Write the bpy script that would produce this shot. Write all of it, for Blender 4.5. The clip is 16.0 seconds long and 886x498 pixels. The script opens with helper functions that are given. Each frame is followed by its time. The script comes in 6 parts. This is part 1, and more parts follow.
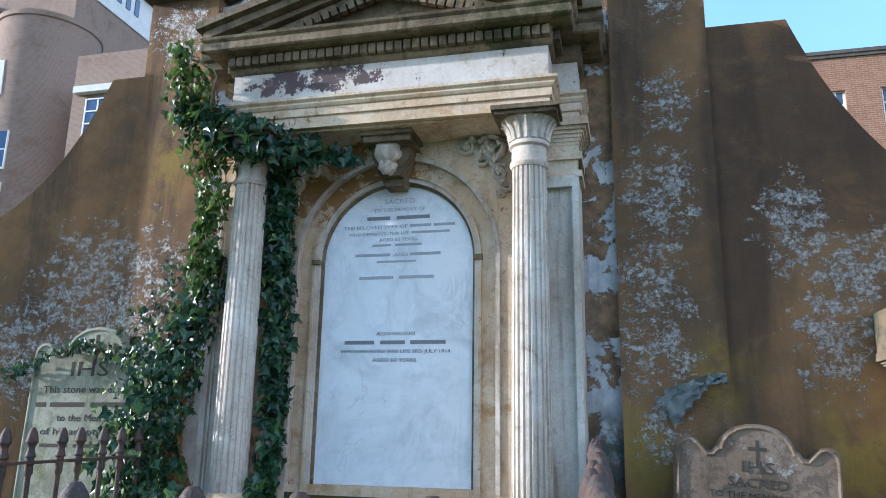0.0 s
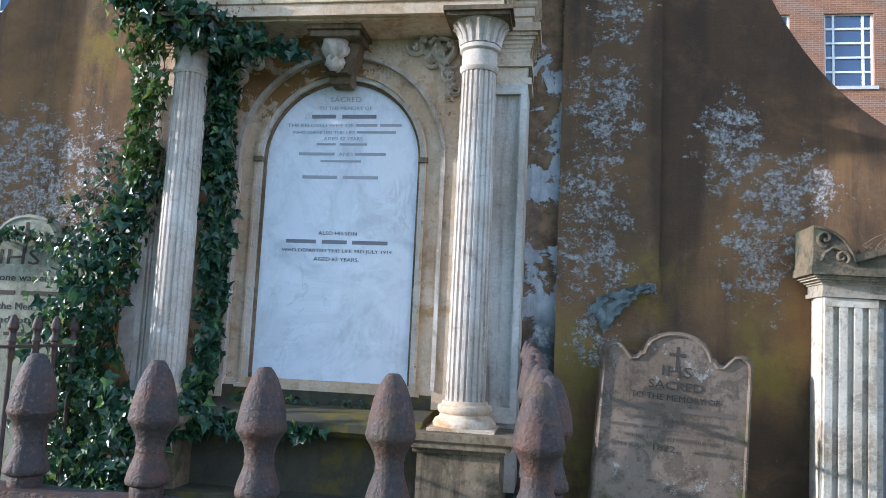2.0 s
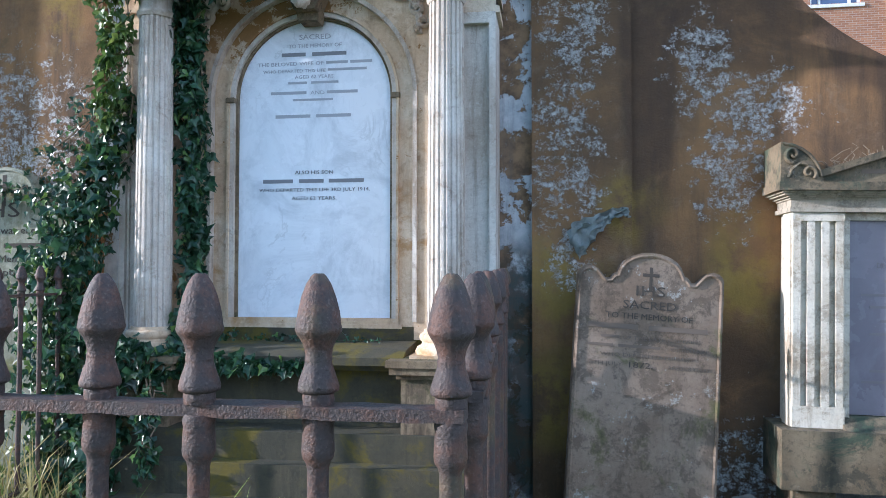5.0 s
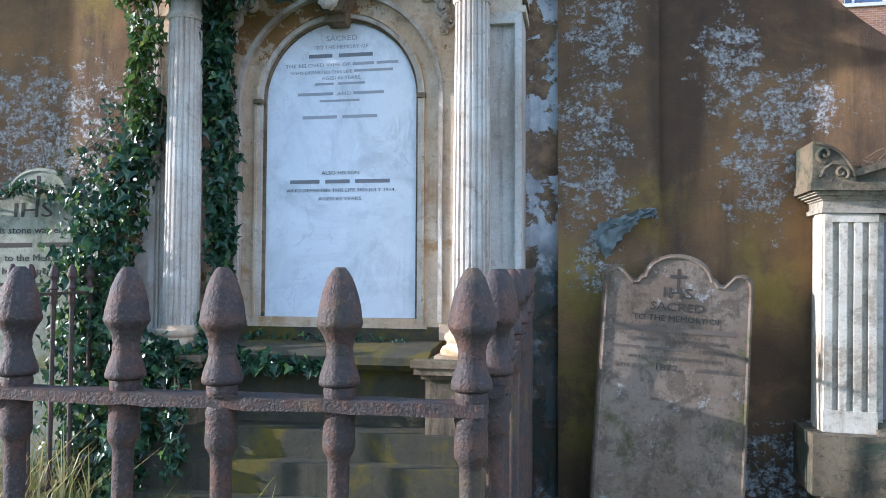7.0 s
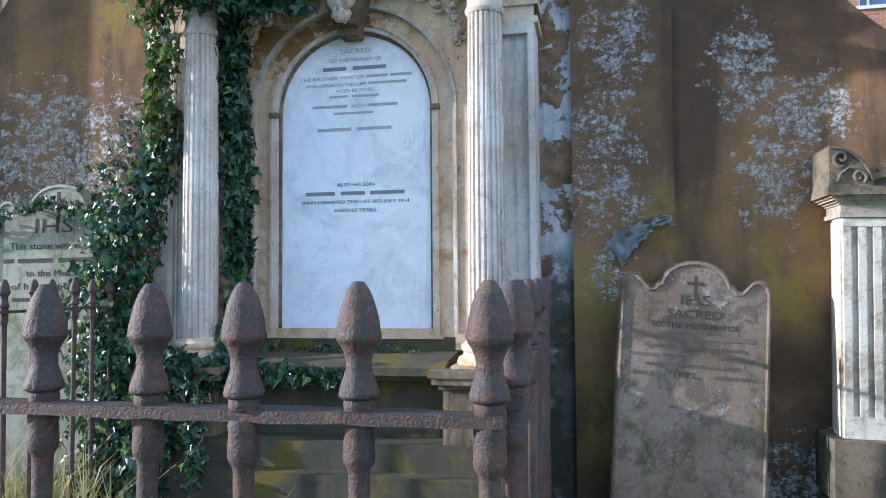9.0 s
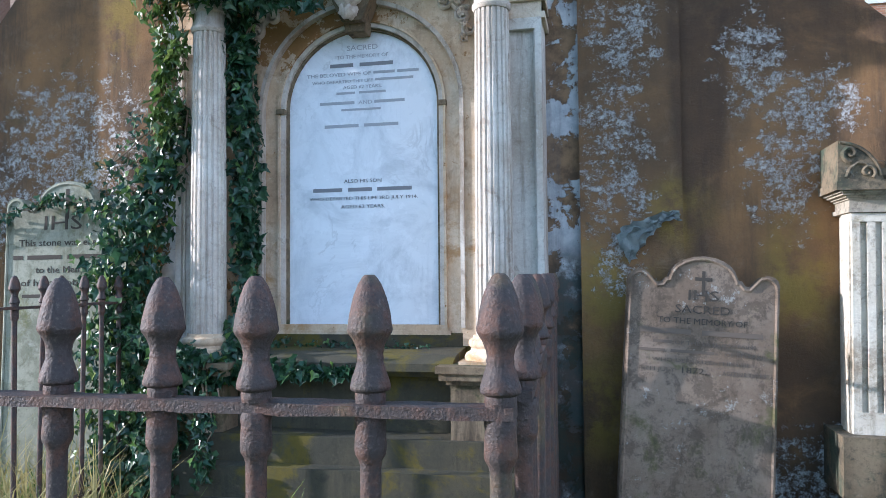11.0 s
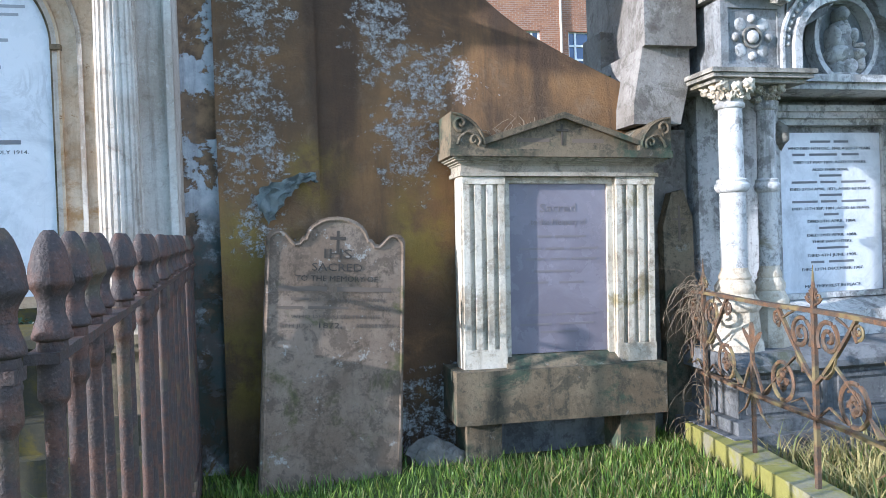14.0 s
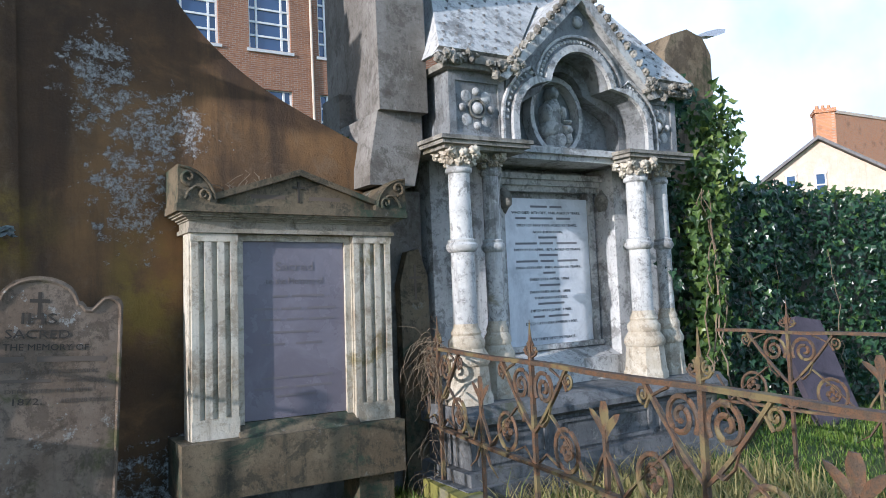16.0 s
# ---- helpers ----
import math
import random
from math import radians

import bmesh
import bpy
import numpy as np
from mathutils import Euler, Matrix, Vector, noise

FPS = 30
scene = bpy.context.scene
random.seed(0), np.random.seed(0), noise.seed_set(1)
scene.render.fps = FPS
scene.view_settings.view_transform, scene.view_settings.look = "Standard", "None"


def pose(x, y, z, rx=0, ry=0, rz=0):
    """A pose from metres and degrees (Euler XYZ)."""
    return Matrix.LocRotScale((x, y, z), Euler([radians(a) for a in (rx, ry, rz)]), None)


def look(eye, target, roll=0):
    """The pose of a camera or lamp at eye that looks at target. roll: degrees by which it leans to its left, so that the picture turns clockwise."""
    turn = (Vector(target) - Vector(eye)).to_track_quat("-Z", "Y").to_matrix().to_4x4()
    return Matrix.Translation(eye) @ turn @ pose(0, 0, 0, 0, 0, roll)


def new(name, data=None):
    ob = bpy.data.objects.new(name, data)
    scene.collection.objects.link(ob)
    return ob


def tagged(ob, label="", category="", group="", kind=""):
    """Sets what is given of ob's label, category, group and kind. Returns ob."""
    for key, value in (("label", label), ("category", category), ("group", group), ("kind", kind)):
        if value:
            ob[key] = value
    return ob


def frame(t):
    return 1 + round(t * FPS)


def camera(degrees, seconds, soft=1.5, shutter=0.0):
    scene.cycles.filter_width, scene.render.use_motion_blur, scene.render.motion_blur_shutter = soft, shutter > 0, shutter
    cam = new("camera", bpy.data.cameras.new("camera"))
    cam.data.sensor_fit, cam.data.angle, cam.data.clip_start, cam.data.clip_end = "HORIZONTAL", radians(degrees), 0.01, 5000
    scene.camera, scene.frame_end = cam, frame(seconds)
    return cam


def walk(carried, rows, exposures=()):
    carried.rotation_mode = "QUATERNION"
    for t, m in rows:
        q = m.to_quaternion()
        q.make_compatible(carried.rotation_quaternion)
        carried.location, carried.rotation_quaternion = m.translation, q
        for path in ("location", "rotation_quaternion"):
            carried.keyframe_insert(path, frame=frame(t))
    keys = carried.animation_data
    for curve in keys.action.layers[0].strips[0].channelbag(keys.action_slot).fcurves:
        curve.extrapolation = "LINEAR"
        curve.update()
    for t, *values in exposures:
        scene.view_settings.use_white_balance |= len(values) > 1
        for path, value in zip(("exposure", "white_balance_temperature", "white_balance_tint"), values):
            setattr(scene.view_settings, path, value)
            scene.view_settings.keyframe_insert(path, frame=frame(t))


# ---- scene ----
cam = camera(61.3, 16.0, soft=0.8)
PATH = [
    (0, (-0.076, 0.145, 1.364), (-0.548, 2.032, 1.829), 1.0),
    (0.5, (-0.022, 0.136, 1.488), (-0.536, 1.956, 2.138), -0.0),
    (0.9, (-0.02, 0.104, 1.481), (-0.525, 1.885, 2.237), 0.3),
    (1, (-0.01, 0.11, 1.477), (-0.487, 1.9, 2.231), -0.3),
    (1.5, (-0.092, 0.073, 1.445), (-0.473, 1.956, 2.003), 0.6),
    (2, (-0.1, 0.12, 1.343), (-0.412, 2.083, 1.567), 2.7),
    (2.5, (-0.076, 0.123, 1.316), (-0.352, 2.101, 1.409), 1.2),
    (3, (-0.036, 0.118, 1.306), (-0.247, 2.106, 1.373), 0.1),
    (3.5, (-0.019, 0.106, 1.297), (-0.2, 2.098, 1.346), 0.2),
    (4, (-0.019, 0.086, 1.299), (-0.269, 2.07, 1.366), 0.0),
    (4.2, (-0.015, 0.083, 1.304), (-0.27, 2.065, 1.367), -0.1),
    (6.3, (-0.009, 0.078, 1.292), (-0.357, 2.047, 1.361), 0.4),
    (6.5, (-0.009, 0.081, 1.293), (-0.354, 2.049, 1.361), 0.4),
    (7, (-0.005, 0.082, 1.292), (-0.363, 2.048, 1.362), 0.3),
    (7.5, (-0.004, 0.08, 1.294), (-0.371, 2.044, 1.371), 0.4),
    (8, (-0.002, 0.08, 1.294), (-0.376, 2.043, 1.368), 0.2),
    (8.5, (-0.003, 0.075, 1.296), (-0.392, 2.035, 1.39), -0.2),
    (11, (-0.008, 0.066, 1.292), (-0.423, 2.021, 1.378), -0.5),
    (11.5, (-0.009, 0.064, 1.29), (-0.419, 2.02, 1.367), -0.3),
    (12, (-0.008, 0.066, 1.288), (-0.379, 2.03, 1.357), -0.2),
    (12.5, (0.017, 0.049, 1.296), (-0.199, 2.035, 1.39), -0.2),
    (13, (0.067, 0.04, 1.289), (0.117, 2.037, 1.373), -0.3),
    (13.5, (0.107, 0.036, 1.276), (0.335, 2.023, 1.307), -1.6),
    (14, (0.15, 0.042, 1.275), (0.596, 1.991, 1.244), -2.0),
    (14.5, (0.163, 0.038, 1.278), (0.737, 1.954, 1.306), -1.9),
    (15, (0.185, 0.047, 1.279), (0.934, 1.901, 1.334), -2.0),
    (15.5, (0.226, 0.064, 1.273), (1.122, 1.849, 1.38), -2.3),
    (16, (0.277, 0.074, 1.266), (1.323, 1.775, 1.369), -2.6),
]
walk(cam, [(t, look(eye, target, roll)) for t, eye, target, roll in PATH], exposures=[(0, 0.96, 5080, 14), (1.0, 0.84, 5130, 13), (1.5, 0.74, 5080, 14), (2.0, 0.92, 5040, 16), (3, 1.08, 5020, 17), (7, 1.13, 5030, 17), (13.0, 1.12, 5010, 17), (13.8, 1.23, 4990, 15), (14.5, 1.10, 5040, 15), (15.5, 0.66, 5120, 15), (16, 0.40, 5170, 15)])

# ---- light ----
SUN_WAY = Vector((1.0, 0.25, -0.285)).normalized()
world = bpy.data.worlds.new("sky")
scene.world = world
world.use_nodes = True
wn = world.node_tree
sky = wn.nodes.new("ShaderNodeTexSky")
sky.sky_type, sky.sun_disc = "NISHITA", False
sky.sun_elevation = math.asin(-SUN_WAY.z)
sky.sun_rotation = math.atan2(-SUN_WAY.x, -SUN_WAY.y) % (2 * math.pi)
sky.air_density, sky.dust_density, sky.ozone_density = 1.0, 1.2, 1.0
# a thin veil of high cloud over the whole sky
where = wn.nodes.new("ShaderNodeTexCoord").outputs["Generated"]
wisps = wn.nodes.new("ShaderNodeTexNoise")
wisps.inputs["Scale"].default_value, wisps.inputs["Detail"].default_value, wisps.inputs["Roughness"].default_value = 1.6, 7.0, 0.55
wn.links.new(where, wisps.inputs["Vector"])
thin = wn.nodes.new("ShaderNodeMapRange")
thin.inputs[1].default_value, thin.inputs[2].default_value, thin.inputs[3].default_value, thin.inputs[4].default_value = 0.38, 0.95, 0.40, 1.0
bank = wn.nodes.new("ShaderNodeVectorMath")     # cloud thickens towards the east
bank.operation = "DOT_PRODUCT"
bank.inputs[1].default_value = (0.55, -0.10, -0.12)
wn.links.new(where, bank.inputs[0])
cover = wn.nodes.new("ShaderNodeMath")
cover.operation = "ADD"
wn.links.new(wisps.outputs["Fac"], cover.inputs[0])
wn.links.new(bank.outputs["Value"], cover.inputs[1])
wn.links.new(cover.outputs[0], thin.inputs[0])
white = wn.nodes.new("ShaderNodeMix")
white.data_type = "RGBA"
white.inputs[6].default_value, white.inputs[7].default_value = (2.1, 3.58, 4.18, 1), (7.5, 7.8, 8.0, 1)
dense = wn.nodes.new("ShaderNodeMapRange")
dense.inputs[1].default_value, dense.inputs[2].default_value = 0.62, 0.9
wn.links.new(cover.outputs[0], dense.inputs[0])
wn.links.new(dense.outputs[0], white.inputs[0])
veil = wn.nodes.new("ShaderNodeMix")
veil.data_type = "RGBA"
wn.links.new(white.outputs[2], veil.inputs[7])
wn.links.new(thin.outputs[0], veil.inputs[0])
wn.links.new(sky.outputs[0], veil.inputs[6])
wn.links.new(veil.outputs[2], wn.nodes["Background"].inputs[0])
wn.nodes["Background"].inputs[1].default_value = 0.15
sun = bpy.data.lights.new("sun", "SUN")
sun.energy, sun.angle, sun.color = 4.4, radians(0.6), (1.0, 0.86, 0.68)
new("sun", sun).matrix_world = look(-SUN_WAY * 50, (0, 0, 0))


# ---- materials ----
XC0 = -1.378         # middle of the wall monument
def srgb(r, g, b):
    return tuple((c / 255 / 12.92 if c <= 10 else ((c / 255 + 0.055) / 1.055) ** 2.4) for c in (r, g, b)) + (1.0,)


class Nodes:
    """A node material under construction."""

    def __init__(self, name, rough=0.85, metal=0.0, spec=0.3):
        self.mat = bpy.data.materials.new(name)
        self.mat.use_nodes = True
        self.t = self.mat.node_tree
        self.bsdf = self.t.nodes["Principled BSDF"]
        self.bsdf.inputs["Roughness"].default_value = rough
        self.bsdf.inputs["Metallic"].default_value = metal
        self.bsdf.inputs["Specular IOR Level"].default_value = spec
        self.pos = self.t.nodes.new("ShaderNodeNewGeometry").outputs["Position"]

    def put(self, socket, value):
        if hasattr(value, "is_linked"):
            self.t.links.new(value, socket)
        else:
            socket.default_value = value

    def stretched(self, sx, sy, sz):
        n = self.t.nodes.new("ShaderNodeVectorMath")
        n.operation = "MULTIPLY"
        self.put(n.inputs[0], self.pos)
        n.inputs[1].default_value = (sx, sy, sz)
        return n.outputs[0]

    def noise(self, scale, detail=6.0, rough=0.6, vec=None, dist=0.0):
        n = self.t.nodes.new("ShaderNodeTexNoise")
        self.put(n.inputs["Vector"], vec or self.pos)
        n.inputs["Scale"].default_value, n.inputs["Detail"].default_value = scale, detail
        n.inputs["Roughness"].default_value, n.inputs["Distortion"].default_value = rough, dist
        return n.outputs["Fac"]

    def voronoi(self, scale, vec=None):
        n = self.t.nodes.new("ShaderNodeTexVoronoi")
        self.put(n.inputs["Vector"], vec or self.pos)
        n.inputs["Scale"].default_value = scale
        return n.outputs["Distance"]

    def ramp(self, fac, lo, hi):
        """fac taken from lo..hi to 0..1, smoothly."""
        n = self.t.nodes.new("ShaderNodeMapRange")
        n.interpolation_type = "SMOOTHSTEP"
        self.put(n.inputs[0], fac)
        n.inputs[1].default_value, n.inputs[2].default_value = lo, hi
        return n.outputs[0]

    def math(self, op, a, b):
        n = self.t.nodes.new("ShaderNodeMath")
        n.operation = op
        self.put(n.inputs[0], a)
        self.put(n.inputs[1], b)
        return n.outputs[0]

    def mix(self, fac, a, b, mode="MIX"):
        n = self.t.nodes.new("ShaderNodeMix")
        n.data_type, n.blend_type = "RGBA", mode
        self.put(n.inputs[0], fac)
        self.put(n.inputs[6], a)
        self.put(n.inputs[7], b)
        return n.outputs[2]

    def near(self, centre, size):
        """1 at a centre, 0 past an ellipse of that size round it."""
        n = self.t.nodes.new("ShaderNodeVectorMath")
        n.operation = "SUBTRACT"
        self.put(n.inputs[0], self.pos)
        n.inputs[1].default_value = centre
        m = self.t.nodes.new("ShaderNodeVectorMath")
        m.operation = "DIVIDE"
        self.put(m.inputs[0], n.outputs[0])
        m.inputs[1].default_value = size
        k = self.t.nodes.new("ShaderNodeVectorMath")
        k.operation = "LENGTH"
        self.put(k.inputs[0], m.outputs[0])
        return self.ramp(k.outputs["Value"], 1.0, 0.25)

    def done(self, colour, height=None, bump=0.4, dist=0.01, rough=None):
        self.put(self.bsdf.inputs["Base Color"], colour)
        if rough is not None:
            self.put(self.bsdf.inputs["Roughness"], rough)
        if height is not None:
            b = self.t.nodes.new("ShaderNodeBump")
            b.inputs["Strength"].default_value, b.inputs["Distance"].default_value = bump, dist
            self.put(b.inputs["Height"], height)
            self.t.links.new(b.outputs[0], self.bsdf.inputs["Normal"])
        return self.mat


def stone(name, base, pale, dark, moss=None, moss_lo=0.55, streak=0.5, rough=0.88, bump=0.5, grain=60.0, spots=0.5, patch=None, blotch=0.0, lichen=0.0):
    """Weathered stone: broad stains, rain streaks, grain, lichen spots and moss."""
    m = Nodes(name, rough)
    broad = m.noise(2.3, 8, 0.65)
    run = m.noise(1.0, 6, 0.7, m.stretched(9, 9, 0.9))
    fine = m.noise(grain, 5, 0.7)
    mid = m.noise(14, 7, 0.7, dist=0.6)
    c = m.mix(m.ramp(broad, 0.38, 0.66), base, pale)
    c = m.mix(m.math("MULTIPLY", m.ramp(run, 0.5, 0.72), streak), c, dark)
    c = m.mix(m.math("MULTIPLY", m.ramp(mid, 0.52, 0.7), 0.55), c, dark)
    c = m.mix(m.math("MULTIPLY", m.ramp(m.noise(27, 4, 0.6), 0.6, 0.68), spots), c, pale)
    if moss:
        c = m.mix(m.math("MULTIPLY", m.ramp(m.noise(3.1, 7, 0.7, dist=0.4), moss_lo, moss_lo + 0.13), 0.85), c, moss)
    if blotch:
        c = m.mix(m.math("MULTIPLY", m.ramp(m.noise(5.5, 11, 0.78, dist=0.3), 0.51, 0.58), blotch), c, dark)
        c = m.mix(m.math("MULTIPLY", m.ramp(m.noise(31, 6, 0.75), 0.54, 0.64), blotch * 0.7), c, dark)
    if lichen:
        c = m.mix(m.math("MULTIPLY", m.ramp(m.noise(7.3, 11, 0.78), 0.59, 0.64), lichen), c, (0.50, 0.50, 0.46, 1))
    if patch:
        centre, size, tone = patch
        c = m.mix(m.ramp(m.math("ADD", m.noise(9, 10, 0.75), m.math("MULTIPLY", m.near(centre, size), 0.2)), 0.62, 0.66), c, tone)
    c = m.mix(m.math("MULTIPLY", fine, 0.35), c, (0.03, 0.028, 0.025, 1), "MULTIPLY")
    h = m.math("ADD", m.math("MULTIPLY", mid, 0.7), m.math("MULTIPLY", fine, 0.35))
    return m.done(c, h, bump, 0.012)


def render_coat(name, whites, lichens, amount, damp_and_shade=()):
    """Old lime render: brown, flaking to white in places, with yellow and green growth."""
    m = Nodes(name, 0.92)
    broad = m.noise(1.7, 8, 0.65)
    run = m.noise(1.0, 7, 0.7, m.stretched(5, 5, 0.55))
    mid = m.noise(7, 8, 0.7, dist=0.5)
    course = m.noise(1.0, 9, 0.72, m.stretched(7, 7, 14), 0.3)
    flake = m.math("ADD", m.math("MULTIPLY", m.noise(13.0, 12, 0.82, dist=0.15), 0.62), m.math("MULTIPLY", course, 0.38))
    fine = m.noise(70, 4, 0.7)
    c = m.mix(m.ramp(broad, 0.35, 0.68), (0.125, 0.078, 0.042, 1), (0.27, 0.150, 0.064, 1))
    c = m.mix(m.math("MULTIPLY", m.ramp(run, 0.47, 0.68), 0.7), c, (0.055, 0.041, 0.031, 1))
    c = m.mix(m.math("MULTIPLY", m.ramp(mid, 0.5, 0.72), 0.5), c, (0.24, 0.17, 0.11, 1))
    for centre, size in lichens:
        k = m.math("MULTIPLY", m.near(centre, size), m.ramp(m.noise(5, 8, 0.7), 0.38, 0.6))
        c = m.mix(m.math("MULTIPLY", k, 0.65), c, (0.30, 0.21, 0.04, 1))
    # real damp, and cornice shade put into the same dark colour
    for centre, size in damp_and_shade:
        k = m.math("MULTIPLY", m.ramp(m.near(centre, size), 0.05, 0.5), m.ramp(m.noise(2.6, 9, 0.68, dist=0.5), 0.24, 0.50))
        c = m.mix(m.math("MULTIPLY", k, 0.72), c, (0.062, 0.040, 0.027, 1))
    mask = None
    for centre, size in whites:
        k = m.near(centre, size)
        mask = k if mask is None else m.math("MAXIMUM", mask, k)
    flake = m.math("MULTIPLY", m.math("SUBTRACT", flake, 0.5), 1.75)
    limit = m.math("ADD", flake, m.math("MULTIPLY", mask, amount))
    bare = m.math("MULTIPLY", m.ramp(limit, 0.20, 0.27), m.ramp(m.noise(40, 8, 0.82), 0.42, 0.56))
    c = m.mix(bare, c, m.mix(m.ramp(m.noise(30, 5, 0.7), 0.35, 0.65), (0.40, 0.39, 0.385, 1), (0.74, 0.73, 0.71, 1)))
    c = m.mix(m.math("MULTIPLY", m.ramp(m.noise(3.3, 8, 0.7), 0.62, 0.72), 0.35), c, (0.05, 0.06, 0.03, 1))
    c = m.mix(m.math("MULTIPLY", fine, 0.3), c, (0.03, 0.03, 0.03, 1), "MULTIPLY")
    h = m.math("SUBTRACT", m.math("ADD", m.math("MULTIPLY", mid, 0.8), m.math("MULTIPLY", fine, 0.25)), m.math("MULTIPLY", bare, 0.35))
    return m.done(c, h, 0.75, 0.02)


def limewash(name):
    """Blue-white limewash peeling in islands off brown render."""
    m = Nodes(name, 0.9)
    flake = m.math("ADD", m.math("MULTIPLY", m.noise(4.5, 10, 0.7, dist=0.35), 0.75), m.math("MULTIPLY", m.noise(1.1, 4, 0.5), 0.25))
    gone = m.ramp(flake, 0.498, 0.52)
    pale = m.mix(m.ramp(m.noise(6, 8, 0.7), 0.35, 0.65), (0.34, 0.36, 0.385, 1), (0.56, 0.57, 0.58, 1))
    brown = m.mix(m.ramp(m.noise(9, 8, 0.7), 0.35, 0.65), (0.10, 0.066, 0.04, 1), (0.26, 0.165, 0.09, 1))
    c = m.mix(gone, pale, brown)
    c = m.mix(m.math("MULTIPLY", m.ramp(m.noise(1.0, 7, 0.7, m.stretched(6, 6, 0.6)), 0.5, 0.7), 0.5), c, (0.12, 0.10, 0.085, 1))
    k = m.math("MULTIPLY", m.ramp(m.near((XC0, 4.45, 4.5), (2.2, 0.8, 0.75)), 0.05, 0.4), m.ramp(m.noise(5, 10, 0.75), 0.36, 0.56))
    c = m.mix(m.math("MULTIPLY", k, 0.85), c, (0.15, 0.11, 0.08, 1))
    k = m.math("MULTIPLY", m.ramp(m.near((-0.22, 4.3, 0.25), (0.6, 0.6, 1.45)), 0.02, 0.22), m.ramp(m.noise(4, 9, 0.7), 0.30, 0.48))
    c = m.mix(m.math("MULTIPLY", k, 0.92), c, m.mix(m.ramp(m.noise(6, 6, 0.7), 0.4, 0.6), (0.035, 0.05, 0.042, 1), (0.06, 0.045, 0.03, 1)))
    h = m.math("SUBTRACT", m.math("MULTIPLY", m.noise(60, 4, 0.7), 0.3), m.math("MULTIPLY", gone, 0.5))
    return m.done(c, h, 0.7, 0.015)


def iron(name, base, rust, moss, amount, size=26.0, spread=0.56):
    m = Nodes(name, 0.66, 0.0, 0.35)
    n1, n2, n3 = m.noise(size, 6, 0.65), m.noise(size * 9, 3, 0.6), m.noise(6, 5, 0.6)
    c = m.mix(m.ramp(n1, 0.42, 0.62), base, rust)
    c = m.mix(m.math("MULTIPLY", m.ramp(n2, 0.56, 0.68), 0.35), c, (0.15, 0.115, 0.10, 1))
    c = m.mix(m.math("MULTIPLY", m.ramp(n2, 0.46, 0.36), 0.6), c, (0.03, 0.022, 0.02, 1))
    c = m.mix(m.math("MULTIPLY", m.ramp(n3, spread, spread + 0.1), amount), c, moss)
    pits = m.voronoi(size * 11)
    h = m.math("ADD", m.math("MULTIPLY", m.noise(size * 2, 3, 0.5), 0.5), m.math("ADD", m.math("MULTIPLY", pits, 0.15), m.math("MULTIPLY", n2, 0.7)))
    return m.done(c, h, 0.7, 0.0035)


def leafy(name, a, b, c3, rough=0.28):
    m = Nodes(name, rough, 0.0, 0.5)
    g = m.t.nodes.new("ShaderNodeNewGeometry").outputs["Random Per Island"]
    c = m.mix(m.ramp(g, 0.0, 0.75), a, b)
    c = m.mix(m.ramp(g, 0.86, 1.0), c, c3)
    c = m.mix(m.math("MULTIPLY", m.noise(40, 3), 0.4), c, (0.2, 0.3, 0.15, 1), "MULTIPLY")
    mat = m.done(c, m.noise(90, 2), 0.15, 0.004)
    thin = m.t.nodes.new("ShaderNodeBsdfTranslucent")
    m.put(thin.inputs["Color"], c)
    both = m.t.nodes.new("ShaderNodeMixShader")
    both.inputs[0].default_value = 0.3
    m.t.links.new(m.bsdf.outputs[0], both.inputs[1])
    m.t.links.new(thin.outputs[0], both.inputs[2])
    m.t.links.new(both.outputs[0], m.t.nodes["Material Output"].inputs["Surface"])
    return mat


RENDER_R = render_coat("flaking_render", [((0.08, 4.3, 1.95), (0.36, 0.6, 0.95)), ((0.12, 4.3, 2.65), (0.40, 0.6, 0.55)), ((0.95, 4.3, 1.85), (0.36, 0.6, 0.55)), ((1.10, 4.3, 2.20), (0.50, 0.6, 0.38)), ((0.80, 4.3, 2.45), (0.35, 0.6, 0.5)), ((0.24, 4.3, 3.95), (0.34, 0.7, 0.42)), ((0.2, 4.3, 3.2), (0.3, 0.7, 0.35)), ((1.2, 4.3, 0.25), (1.3, 0.6, 0.5)), ((0.08, 4.3, 1.35), (0.3, 0.6, 0.3))],
                       [((0.05, 4.3, 1.25), (0.35, 0.4, 0.45)), ((0.42, 4.3, 1.66), (0.25, 0.4, 0.3)), ((1.0, 4.3, 1.3), (0.25, 0.4, 0.5)), ((0.0, 4.3, 0.6), (0.4, 0.4, 0.4))], 0.25,
                       # the spot at z 3.05 is the cornice's shade, painted on the upper wall
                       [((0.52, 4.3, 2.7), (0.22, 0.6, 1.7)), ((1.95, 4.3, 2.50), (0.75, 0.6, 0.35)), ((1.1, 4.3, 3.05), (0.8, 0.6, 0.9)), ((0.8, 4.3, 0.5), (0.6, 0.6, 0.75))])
RENDER_L = render_coat("flaking_render_shaded", [((-3.4, 4.3, 2.15), (1.1, 0.6, 1.0)), ((-4.0, 4.3, 1.8), (0.8, 0.6, 0.7)), ((-3.0, 4.3, 4.0), (0.5, 0.7, 0.45))],
                       [((-3.2, 4.3, 1.95), (0.25, 0.4, 0.25)), ((-3.0, 4.3, 3.0), (0.2, 0.4, 0.5))], 0.245)
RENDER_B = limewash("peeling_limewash")
